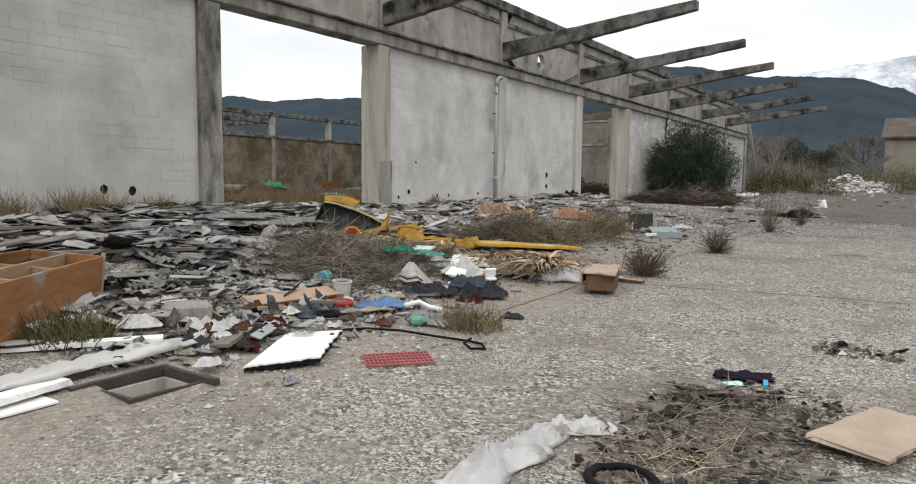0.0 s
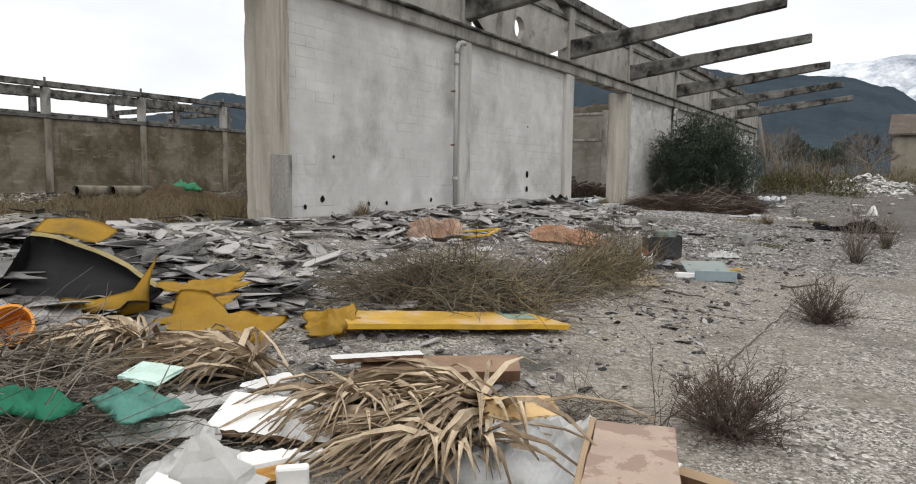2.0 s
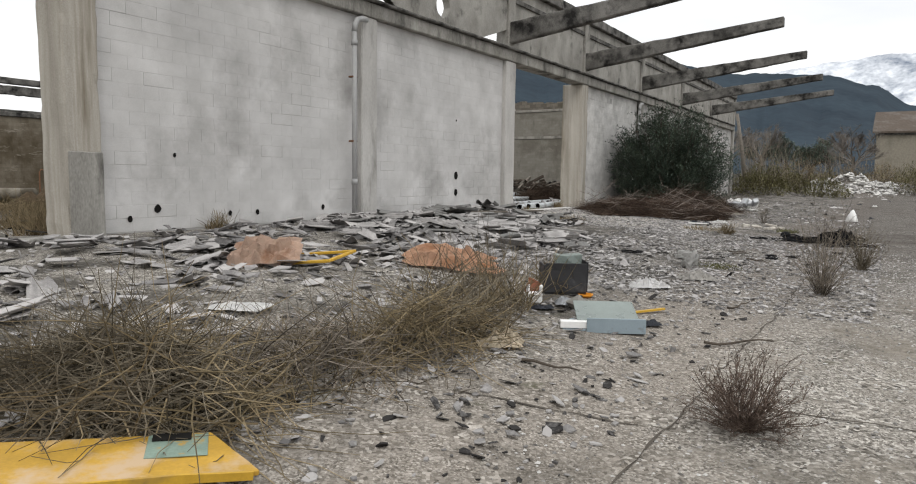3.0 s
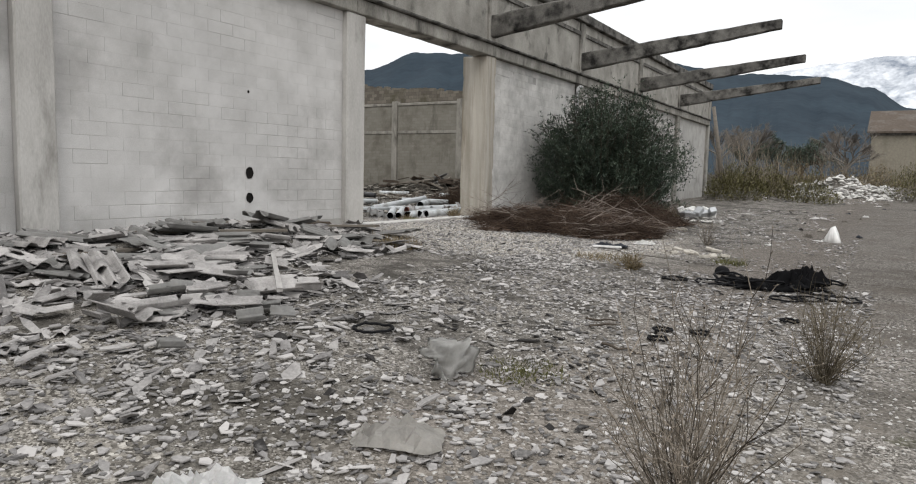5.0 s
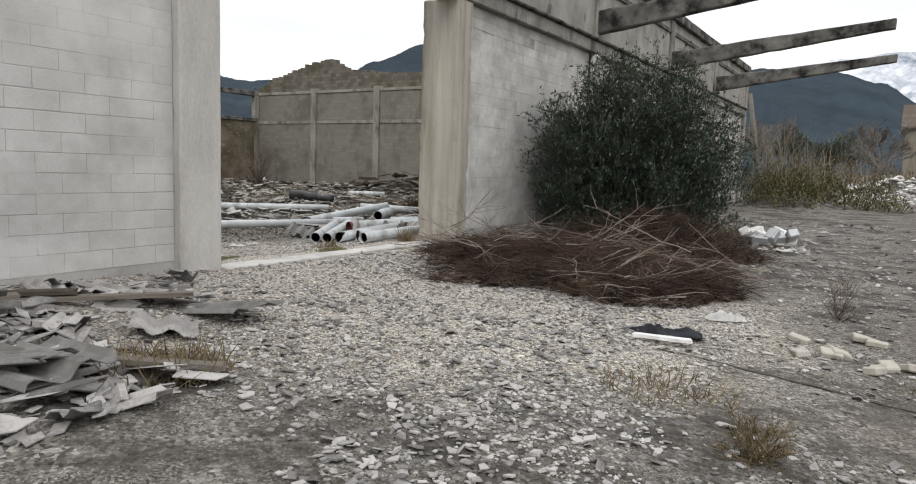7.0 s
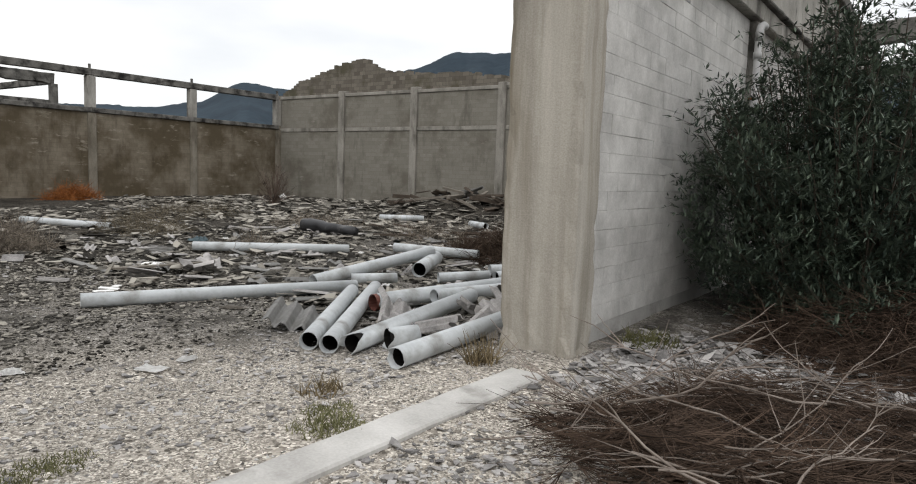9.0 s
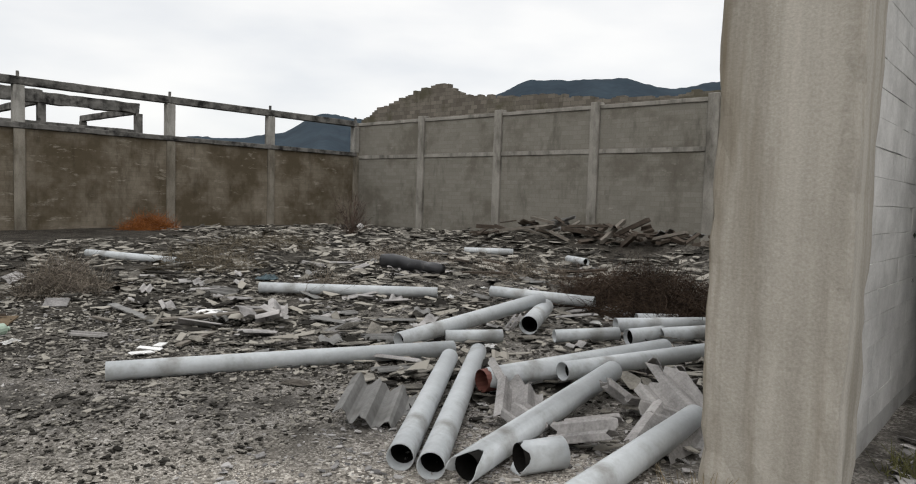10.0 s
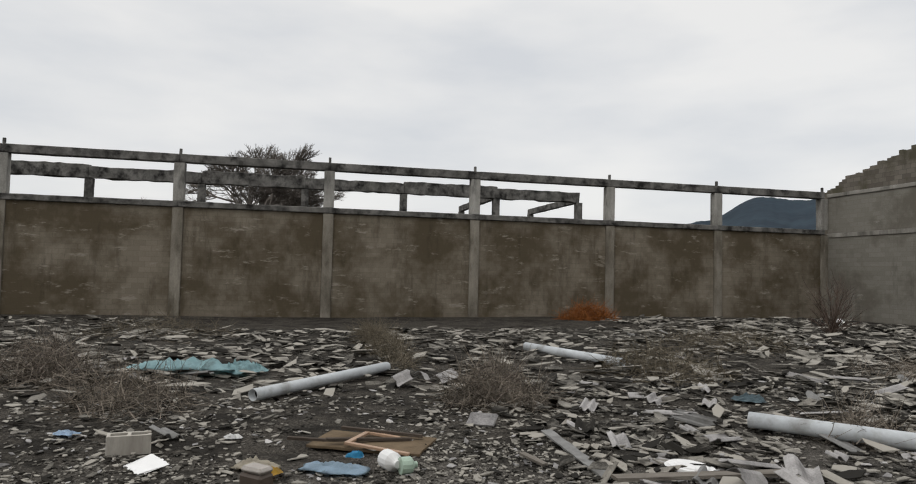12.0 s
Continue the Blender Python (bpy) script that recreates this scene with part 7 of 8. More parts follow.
tangle("straw_litter", 11.0, -10.5, 0.4, 0.35, 0.03, 120, 0.25, 0.003, straw, 73, "pale dry straw scattered on asphalt", "straw litter", flatness=0.12)
shard_field("leaf_litter", [(10.6, 11.7, -10.9, -9.1, 500, 0.012, 0.05), (10.9, 11.6, -9.3, -8.8, 200, 0.012, 0.04), (11.3, 11.9, -7.6, -7.2, 400, 0.012, 0.05)], litter_mat, 74, "blackened leaf litter on the asphalt", (0.004, 0.008), 22, pile=1.2)
board(11.85, -9.6, 0.8, 0.4, 0.02, 70, plain("dusty_tan_board", (0.36, 0.285, 0.22), 0.9, 0.2), "tan board lying on litter", "board", "board", 0.05, 0, 0, 150, 0.15)
ring_tyre(10.9, -10.9, 0.15, 0.022, 75, "black rubber ring in litter", 0.03)
rag(10.98, -8.72, 0.42, 0.22, 0.05, 76, cloth_purple, "dark purple rag on the asphalt", 20, 0.0)
board(10.97, -8.97, 0.13, 0.09, 0.01, 50, plastic_aqua, "small pale aqua plastic card", "plastic card", "plastic_card", 0.01, 0, 0, 151)
board(11.15, -8.87, 0.14, 0.03, 0.02, 100, plastic_blue, "small blue plastic handle", "plastic scrap", "plastic_scrap", 0.01, 0, 0, 152)
gravel_field("loose_stones", [(11.3, 11.9, -7.6, -7.25, 150, 0.012, 0.05), (10.2, 10.4, -10.2, -10.0, 40, 0.02, 0.05)], stone_mat, 78, "small heap of loose stones and soil")

# black moulded shell with yellow plastic pieces
def ruled(low, high, nu=16, nv=6, thick=0.015, bulge=0.0, wob=0.01, seed=0):
    """A thick curved sheet between two polylines."""
    def along(pts, u):
        f = u * (len(pts) - 1)
        i = min(int(f), len(pts) - 2)
        return Vector(pts[i]).lerp(Vector(pts[i + 1]), f - i)
    bm = bmesh.new()
    grid = []
    for j in range(nv + 1):
        v = j / nv
        row = []
        for i in range(nu + 1):
            p = along(low, i / nu).lerp(along(high, i / nu), v)
            p.y += bulge * math.sin(v * math.pi)
            row.append(bm.verts.new(p + noise.noise_vector(p * 4 + Vector((seed, 0, 0))) * wob))
        grid.append(row)
    for a_, b_ in zip(grid, grid[1:]):
        for i in range(nu):
            bm.faces.new((a_[i], a_[i + 1], b_[i + 1], b_[i]))
    bmesh.ops.solidify(bm, geom=bm.faces[:], thickness=thick)
    return bm


shell = thing("moulded_shell", at(3.72, -5.92, 0.03, 0, 0, 29), "broken black and yellow moulded plastic shell on rubble", "plastic shell")
RIM = [(.10, .26, .54), (.30, .31, .51), (.60, .30, .42), (.92, .24, .30), (1.2, .12, .17)]
part("shell", ruled([(-.08, .0, .0), (.28, -.04, .0), (.62, -.05, .0), (.95, -.03, .02), (1.22, 0.02, .08)], RIM, 22, 8, 0.014, 0.16, 0.012), plastic_black, shell, "scuffed black inside", smooth=True)
part("end_cap", ruled([(-.1, .02, .0), (-.14, .2, .0), (-.02, .42, .02)], [(.08, .25, .53), (.05, .3, .52), (.06, .42, .5)], 10, 5, 0.014, 0.0, 0.01, 3), plastic_black, shell, "scuffed black outside", smooth=True)
part("rim", ruled(RIM, [(x + .005, y + .035, z + .025) for x, y, z in RIM], 22, 2, 0.018, 0.0, 0.012), plain("pale_yellow_edge", (0.50, 0.42, 0.20), 0.6), shell, "pale yellow rim")
part("top_flange", ruled([(.09, .31, .575), (.28, .36, .55), (.46, .37, .50), (.62, .36, .47)], [(.0, .60, .66), (.22, .66, .66), (.46, .66, .62), (.66, .60, .56)], 16, 6, 0.014, 0.0, 0.022, 5), plastic_yellow, shell, "weathered yellow plastic", smooth=True)
part("front_fin", ruled([(.58, -.10, .02), (.85, -.14, .0), (1.1, -.12, .0), (1.24, -.04, .03)], [(.58, -.06, .12), (.85, -.06, .10), (1.12, -.02, .18), (1.28, .06, .45)], 18, 6, 0.016, -0.05), plastic_yellow, shell, "weathered yellow plastic", smooth=True)


def yellow_piece(x, y, w, h, amp, seed, rz, up, rx=0, ry=0, parent=None, name="yellow_panel", label="torn yellow plastic panel"):
    bm = crumple(w, h, 22, 14, amp, seed, 0.012, 0.0, 1.4, 0.2)
    for v in bm.verts:                     # curled along its length
        v.co.z += 1.1 * v.co.y * v.co.y + 0.05 * math.sin(v.co.x * 5 + seed)
    if parent:
        ob = part(name, bm, plastic_yellow, parent, "weathered yellow plastic", smooth=True)
        ob.matrix_local = pose(x, y, up, rx, ry, rz)
        return ob
    ob = part(name, bm, plastic_yellow, smooth=True)
    ob.matrix_world = at(x, y, up, rx, ry, rz)
    return tagged(ob, label, "plastic panel", "yellow panels")


yellow_piece(5.38, -5.2, 0.85, 0.46, 0.05, 3, 14, 0.1, 24, 2, None, "yellow_shell", "torn curled yellow plastic panel on rubble")
yellow_piece(4.62, -4.72, 0.7, 0.28, 0.06, 4, 66, 0.22, 20, -6, None, "yellow_shell", "torn curled yellow plastic panel on rubble")
yellow_piece(4.98, -5.0, 0.5, 0.24, 0.05, 5, 24, 0.2, 16, 0, None, "yellow_shell", "torn yellow plastic panel between curled ones")
# the flat yellow and turquoise door panel
board_yellow = plain("flaking_yellow_paint", (0.46, 0.27, 0.035), 0.6, 0.25, 60, 0.25, 0.004, stain=(0.50, 0.36, 0.22), stain_scale=3.2, stain_low=0.52, stain_high=0.66)
door_ = thing("yellow_board", at(6.33, -3.55, 0.045, 2, 3.5, 52), "long yellow painted board with flaking edges", "board")
bm = worn_box(-0.92, 0.9, -0.24, 0.24, 0.03, 0.06, 0.12, 0.012, 0.006, 9)
for v in bm.verts:                        # the far end is sawn aslant
    v.co.x += max(0, v.co.x) * (0.0 - v.co.y) * 0.5
part("panel", bm, board_yellow, door_)
bm = worn_box(-0.92, 0.98, -0.256, -0.244, 0.02, 0.066, 0.15, 0.006, 0.003, 10); part("edge", bm, plastic_yellow, door_)
bm = bmesh.new(); box(bm, 0.50, 0.78, -0.05, 0.22, 0.062, 0.068, 0.002); part("turquoise_patch", bm, plain("turquoise_paint", (0.20, 0.27, 0.22), 0.7, 0.3, stain=(0.40, 0.26, 0.06), stain_scale=9, stain_low=0.52, stain_high=0.6), door_, "flaking turquoise paint")
bm = bmesh.new(); box(bm, 0.52, 0.70, 0.13, 0.21, 0.07, 0.076, 0.002); part("dark_patch", bm, near_black, door_, "dark hole in the paint")
yellow_piece(5.75, -4.32, 0.4, 0.3, 0.14, 6, 60, 0.1, 30, 0, None, "yellow_shell", "bent yellow plastic hoop")
open_tub(4.86, -6.26, 0.10, 0.125, 0.2, plastic_orange, "orange plastic pot tipped on its side", 0, 62, -37, 0.16, "pot")
rag(5.15, -6.75, 0.4, 0.34, 0.2, 80, foam_white, "grimy white plastic bag in dead brambles", 20, 0.1, "plastic bag", "plastic_bag", n=12)


def palm(x, y, n, L, az, spread_deg, seed, label):
    """A dried palm frond: long split leaflets fanned from a stalk."""
    rng_ = random.Random(seed)
    s = Soup()
    z0 = rough_z(x, y)
    for _ in range(n):
        a = radians(az + rng_.gauss(0, spread_deg) + (rng_.uniform(-90, 90) if rng_.random() < 0.25 else 0))
        l1 = L * rng_.uniform(0.5, 1.1)
        h = rng_.uniform(0.05, 0.22)
        px, py = x + rng_.gauss(0, 0.07), y + rng_.gauss(0, 0.07)
        p = []
        for j in range(5):
            f = j / 4
            qx, qy = px + math.cos(a) * l1 * f, py + math.sin(a) * l1 * f
            p.append(Vector((qx, qy, max(rough_z(qx, qy) + 0.01, z0 + h * math.sin(f * 2.6) + 0.05))))
        side_ = Vector((-math.sin(a), math.cos(a), rng_.gauss(0, 0.5))).normalized()
        s.blade(p, rng_.uniform(0.012, 0.03), side_)
    return tagged(s.out("palm_frond", straw), label, "palm frond", "dried palm fronds")


palm(6.05, -5.45, 200, 0.8, 225, 34, 1, "dried straw-coloured palm frond fanned over rubbish")
palm(5.3, -5.75, 160, 0.6, 250, 40, 2, "dried straw-coloured palm frond fanned over rubbish")
palm(7.5, -4.95, 230, 0.95, 245, 30, 3, "dried straw-coloured palm frond lying on gravel")
palm(7.65, -5.45, 190, 0.75, 235, 40, 4, "dried straw-coloured palm frond lying on gravel")
palm(7.0, -5.4, 120, 0.7, 290, 40, 5, "dried straw-coloured palm frond lying on gravel")
# boards, foam and bags round the fronds
board(6.98, -4.62, 1.05, 0.3, 0.07, 40, plain("brown_rotten_board", (0.24, 0.16, 0.11), 0.9, 0.3), "brown rotten board with a dark broken edge", "board", "board", 0.05, 6, 0, 160, 0.2, chipboard)
board(6.62, -4.85, 0.55, 0.24, 0.03, 48, board_white, "broken white board with a dark edge", "board", "board", 0.12, -8, 0, 161, 0.3, chipboard)
board(6.86, -5.92, 0.56, 0.34, 0.03, 25, board_white, "white laminate board with a dark broken edge", "board", "board", 0.11, 14, 2, 162, 0.25, chipboard)
fo = thing("foam_packing", at(7.33, -6.25, 0.02, 0, 0, 45), "white moulded foam packing piece", "packing")
bm = bmesh.new(); box(bm, -0.07, 0.07, -0.02, 0.02, 0, 0.16, 0.008, pose(0, 0, 0, 20, 0, 0)); part("panel", bm, foam_white, fo)
bm = bmesh.new(); box(bm, -0.07, 0.07, -0.12, -0.025, 0.0, 0.03, 0.008); part("flap", bm, foam_white, fo)
board(7.17, -6.36, 0.74, 0.035, 0.02, 74, board_white, "thin white strip across rubbish", "strip", "strip", 0.12, 0, 4, 163)
board(7.08, -6.3, 0.4, 0.16, 0.03, 40, plain("orange_foam_board", (0.55, 0.30, 0.08), 0.8), "orange-yellow board scrap under white plastic", "board", "board", 0.05, 4, 0, 164, 0.2)
rag(6.45, -6.35, 0.5, 0.3, 0.09, 82, foam_white, "crumpled white plastic wrap", 60, 0.04, "plastic bag", "plastic_bag", n=14)
rag(6.22, -6.85, 0.6, 0.3, 0.14, 83, net_green, "green mesh fabric lying on dead brambles", 20, 0.25, "mesh", "mesh_fabric")
rag(6.45, -6.45, 0.5, 0.3, 0.12, 84, plain("faded_teal_mesh", (0.16, 0.40, 0.33), 0.7, 0.3), "faded teal mesh fabric lying on rubbish", -10, 0.2, "mesh", "mesh_fabric")
board(6.2, -6.2, 0.3, 0.2, 0.02, 10, plain("pale_mint_plastic", (0.5, 0.66, 0.58), 0.5), "pale mint plastic sheet", "plastic sheet", "plastic_sheet", 0.24, 8, 0, 165, 0.2)
# crushed lampshade: stiff fabric folded to a fan
def fan(name, m, w, h, folds, material, label, category, seed, cord=True):
    e = thing(name, m, label, category)
    r_ = random.Random(seed)
    bm = bmesh.new()
    rows = []
    for j in range(7):
        v = j / 6
        row = []
        for i in range(folds * 2 + 1):
            u = i / (folds * 2)
            a_ = math.pi * (1.05 + 0.9 * u)
            k = w * (0.5 + 0.08 * r_.uniform(-1, 1)) * v + 0.03
            lift = 0.03 * (1 if i % 2 else -1) * v
            row.append(bm.verts.new((k * math.cos(a_) * 1.2, 0.12 + k * math.sin(a_) * 0.8 - lift, h * (1 - v) ** 1.15 + 0.01 + max(0, lift))))
        rows.append(row)
    for a_, b_ in zip(rows, rows[1:]):
        for i in range(len(a_) - 1):
            bm.faces.new((a_[i], b_[i], b_[i + 1], a_[i + 1]))
    edge_ = [v.co.copy() for v in rows[5]]
    bmesh.ops.solidify(bm, geom=bm.faces[:], thickness=0.005)
    shade_ = part("shade", bm, material, e)
    if cord:
        s_ = Soup(); s_.tube([rows_ + Vector((0, -0.012, 0.012)) for rows_ in edge_[:5]], 0.007, 0.007, 6); s_.out("cord", rubber, shade_, "black cord along the hem")
    return e


fan("lampshade", at(7.0, -7.42, 0.02, -12, 10, 66), 0.42, 0.27, 3, plain("grey_white_fabric", (0.64, 0.62, 0.60), 0.9), "crushed grey-white fabric lampshade folded on rubbish", "lampshade", 3)
fan("plastic_sheet", at(7.22, -6.6, 0.05, 8, -8, 45), 0.34, 0.27, 2, foam_white, "stiff white plastic sheet standing up in a peak", "plastic sheet", 4, False)
rag(7.75, -7.1, 0.62, 0.42, 0.2, 85, cloth_dark, "charcoal jacket crumpled in a heap on gravel", 40, 0.0, fold=0.02, n=44, freq=4.2)
rag(7.36, -7.55, 0.66, 0.36, 0.16, 86, cloth_dark, "black trousers crumpled in a heap on rubbish", 35, 0.0, fold=0.02, n=40, freq=4.2)
rag(7.5, -6.96, 0.5, 0.34, 0.18, 87, cloth_denim, "faded blue-grey denim crumpled on rubbish", 40, 0.05, fold=0.02, n=36, freq=4.2)
rag(7.79, -7.45, 0.34, 0.22, 0.1, 88, cloth_maroon, "dark maroon rag on gravel", 30, 0.0, n=12)
rag(7.35, -7.75, 0.45, 0.2, 0.03, 89, timber_grey, "grey flattened cloth beside a jacket", 30, 0.0, n=12)
bottle(6.3, -8.26, 0.075, 0.2, plain("turquoise_label", (0.12, 0.42, 0.50), 0.5), "turquoise and white plastic pot lying on brambles", True, 110, foam_white, "plastic_pot")
bottle(7.2, -7.0, 0.03, 0.14, foam_white, "small white plastic bottle on clothing", True, 20)
for i, (x, y, w_, h_, rz) in enumerate(((6.55, -5.75, 0.5, 0.2, 30), (6.35, -6.1, 0.36, 0.24, 70), (7.1, -5.95, 0.3, 0.14, 20), (6.75, -6.35, 0.5, 0.16, 120), (6.95, -6.5, 0.4, 0.3, 40))):
    rag(x, y, w_, h_, 0.12, 300 + i, foam_white if i % 3 else board_white, "torn white plastic sheet jumbled among boards", rz, 0.06 + 0.02 * (i % 3), "plastic sheet", "plastic_sheet", n=12)
for i, (x, y, L_, w_, rz, rx) in enumerate(((7.12, -6.2, 0.3, 0.12, 60, 35), (6.45, -5.6, 0.4, 0.1, 100, 10), (7.15, -6.75, 0.22, 0.14, 0, 40))):
    board(x, y, L_, w_, 0.016, rz, board_white, "snapped white laminate strip among rubbish", "board", "board", 0.07 + 0.03 * (i % 3), rx, 6, 760 + i, 0.5)
# clear bag, the broken brown cabinet front and slats
rag(8.0, -5.35, 0.95, 0.6, 0.24, 90, plain("milky_plastic_bag", (0.74, 0.74, 0.735), 0.3), "milky clear plastic bag torn open", 10, 0.0, "plastic bag", "plastic_bag", n=20)
rag(8.05, -5.05, 0.6, 0.42, 0.26, 91, foam_white, "white plastic bag beside a cabinet door", 10, 0.05, "plastic bag", "plastic_bag", n=12)
board(7.75, -5.0, 0.42, 0.26, 0.02, 40, plain("buff_foam", (0.56, 0.38, 0.18), 0.8), "buff cardboard scrap on a torn bag", "cardboard", "cardboard_scrap", 0.14, 6, 0, 170, 0.3)
bc = thing("broken_cabinet", at(8.64, -5.62, 0.02, 0, 2, 108), "broken brown chipboard cabinet door with a splintered end", "cabinet")
bm = worn_box(-0.68, 0.7, -0.19, 0.2, 0.2, 0.225, 0.09, 0.012, 0.004, 12)
for v in bm.verts:
    if v.co.x < -0.36 and v.co.y > 0.0:
        v.co.x += 0.2 * (0.5 + 0.5 * noise.noise(v.co * 9))
part("top_panel", bm, plain("pale_brown_veneer", (0.37, 0.275, 0.215), 0.7, 0.15, stain=(0.27, 0.185, 0.14), stain_scale=3, stain_low=0.5, stain_high=0.52), bc)
bm = worn_box(-0.55, 0.66, -0.17, 0.17, 0.0, 0.198, 0.07, 0.03, 0.01, 13); part("core", bm, chipboard, bc, "rotten splintered core")
bm = worn_box(-0.6, 0.7, 0.202, 0.23, 0.08, 0.235, 0.1, 0.006, 0.003, 14); part("edge_strip", bm, veneer_in, bc)
board(8.72, -5.0, 0.5, 0.1, 0.035, -10, veneer_in, "short tan wooden slat with a rounded end", "slat", "slat", 0.01, 0, 0, 171, 0.1, chipboard)
board(8.5, -4.95, 0.3, 0.06, 0.02, -4, board_white, "short white slat beside a cabinet door", "slat", "slat", 0.03, 0, 0, 172)
board(7.5, -4.7, 0.5, 0.06, 0.03, 20, timber_grey, "short grey slat on the gravel", "slat", "slat", 0.01, 0, 0, 173, 0.3)

# second group of rubbish: planks of plaster, bin, blue box
def slump(x, y, w, h, amp, seed, rz, material, label, up=0.0, rx=0, ry=0):
    ob = part("cardboard_sheet", crumple(w, h, 16, 10, amp, seed, 0.014, 0.0, 1.3, 0.15), material, smooth=False)
    ob.matrix_world = at(x, y, up, rx, ry, rz)
    return tagged(ob, label, "cardboard")


card = plain("sodden_cardboard", (0.55, 0.40, 0.31), 0.9, 0.25, stain=(0.42, 0.24, 0.15), stain_scale=2.5, stain_low=0.54, stain_high=0.66)
card_o = plain("orange_stained_cardboard", (0.53, 0.33, 0.22), 0.9, 0.3, stain=(0.42, 0.20, 0.10), stain_scale=2.5, stain_low=0.5, stain_high=0.7)
slump(3.08, 0.75, 0.9, 0.62, 0.2, 1, 30, card, "sagging tan cardboard sheet on rubble", 0.17, 28, -4)
slump(4.6, 2.5, 1.25, 0.6, 0.2, 2, 12, card_o, "sagging orange-brown cardboard sheet on rubble", 0.12, 18, 4)
slump(5.2, 2.45, 0.5, 0.3, 0.08, 3, 30, card_o, "orange-brown sodden cardboard scrap on rubble", 0.05)
yf = thing("yellow_rack", at(3.55, 1.1, 0.10, 6, -6, 10), "bent yellow plastic frame lying on rubble", "frame")
for b in ((-0.42, 0.42, 0.26, 0.31), (-0.1, 0.42, -0.31, -0.26), (0.37, 0.42, -0.26, 0.26)):
    bm = bmesh.new(); box(bm, b[0], b[1], b[2], b[3], 0, 0.035, 0.006); part("rail", bm, plastic_yellow, yf)
rag(4.6, -0.9, 0.5, 0.4, 0.05, 95, foam_white, "pale plastic sheet in dry grass", 20, 0.02, "plastic sheet", "plastic_sheet", n=12)
binb = thing("crate_bin", at(6.3, 2.38, 0.0, 0, 0, 35), "broken black plastic bin with a torn rim", "bin")
for nm, b in (("floor", (-0.24, 0.24, -0.17, 0.17, 0, 0.02)), ("side_panel", (-0.24, 0.24, -0.185, -0.17, 0.02, 0.36)), ("side_panel", (-0.24, 0.24, 0.17, 0.185, 0.02, 0.30)), ("end_panel", (-0.255, -0.24, -0.185, 0.185, 0.02, 0.34)), ("end_panel", (0.24, 0.255, -0.185, 0.185, 0.02, 0.38))):
    bm = worn_box(*b, 0.07, 0.012, 0.004, 5); part(nm, bm, plastic_black, binb)
bm = worn_box(-0.1, 0.2, -0.1, 0.12, 0.02, 0.46, 0.1, 0.03, 0.01, 6); part("contents", bm, glass_dirty, binb, "dark crushed scrap inside")
jug = thing("jug", at(6.32, 1.58, 0.0, 0, 0, 20), "white plastic jug with cut top", "jug")
bm = worn_box(-0.09, 0.09, -0.06, 0.06, 0, 0.12, 0.06, 0.01, 0.02, 7); part("body", bm, foam_white, jug)
for x_ in (-0.08, 0.06):
    bm = bmesh.new(); box(bm, x_, x_ + 0.03, -0.05, 0.05, 0.12, 0.2, 0.008); part("wall", bm, foam_white, jug)
open_tub(6.12, 1.85, 0.06, 0.085, 0.13, plain("terracotta_pot", (0.30, 0.12, 0.075), 0.9), "small terracotta flower pot tipped over", 0, 40, 60, 0.04, "flower_pot")
rag(6.62, 1.75, 0.26, 0.22, 0.12, 96, tin, "crumpled grey plastic bundle", 20, 0.02, "plastic bag", "plastic_bag", n=12)
boulder = Soup(); boulder.stone((6.82, 1.63, rough_z(6.82, 1.63) + 0.09), 0.14, random.Random(8), 0.8)
tagged(boulder.out("stone", concrete), "rough grey lump of concrete beside a metal box", "stone")
rag(6.5, 1.4, 0.28, 0.12, 0.08, 97, cloth_dark, "black rag beside a box", 50, 0.0, n=10)
open_tub(6.6, 2.35, 0.07, 0.08, 0.015, plastic_orange, "flat orange plastic lid", 0, 0, 0, 0.01, "dish")
bb = thing("metal_tray", at(7.3, 1.1, 0.0, 0, 0, 29), "pale blue sheet metal box with a dusty glass pane", "metal box")
bm = bmesh.new(); box(bm, -0.18, 0.36, -0.12, -0.10, 0, 0.14, 0.004); part("front_panel", bm, metal_blue, bb)
bm = bmesh.new(); box(bm, -0.40, 0.36, -0.10, 0.4, 0.0, 0.03, 0.004); part("base", bm, metal_blue, bb)
bm = bmesh.new(); box(bm, -0.42, -0.16, -0.09, 0.0, 0.035, 0.1, 0.004); part("rail", bm, board_white, bb, "white plastic rail")
bm = bmesh.new(); box(bm, -0.26, 0.32, 0.0, 0.44, 0.1, 0.108, 0.002, pose(0, 0, 0.0, 14, 0, 0)); part("pane", bm, glass_dirty, bb, "dusty greenish glass pane")
board(7.38, 2.15, 0.5, 0.035, 0.02, 62, plastic_yellow, "thin yellow plastic strip on gravel", "strip", "strip", 0.02, 0, 0, 180)
rag(7.55, 1.6, 0.3, 0.14, 0.06, 98, cloth_dark, "black scrap on gravel", 30, 0.0, n=10)
tagged(part("plastic_sheet", crumple(0.36, 0.32, 16, 14, 0.14, 61, 0.006, 0.0, 5.0, 0.3), plain("grimy_pale_plastic", (0.44, 0.43, 0.41), 0.6, 0.2), smooth=True), "crumpled pale plastic sheet standing in the gravel", "plastic sheet").matrix_world = at(6.87, 5.76, 0.1, 66, 8, 42)
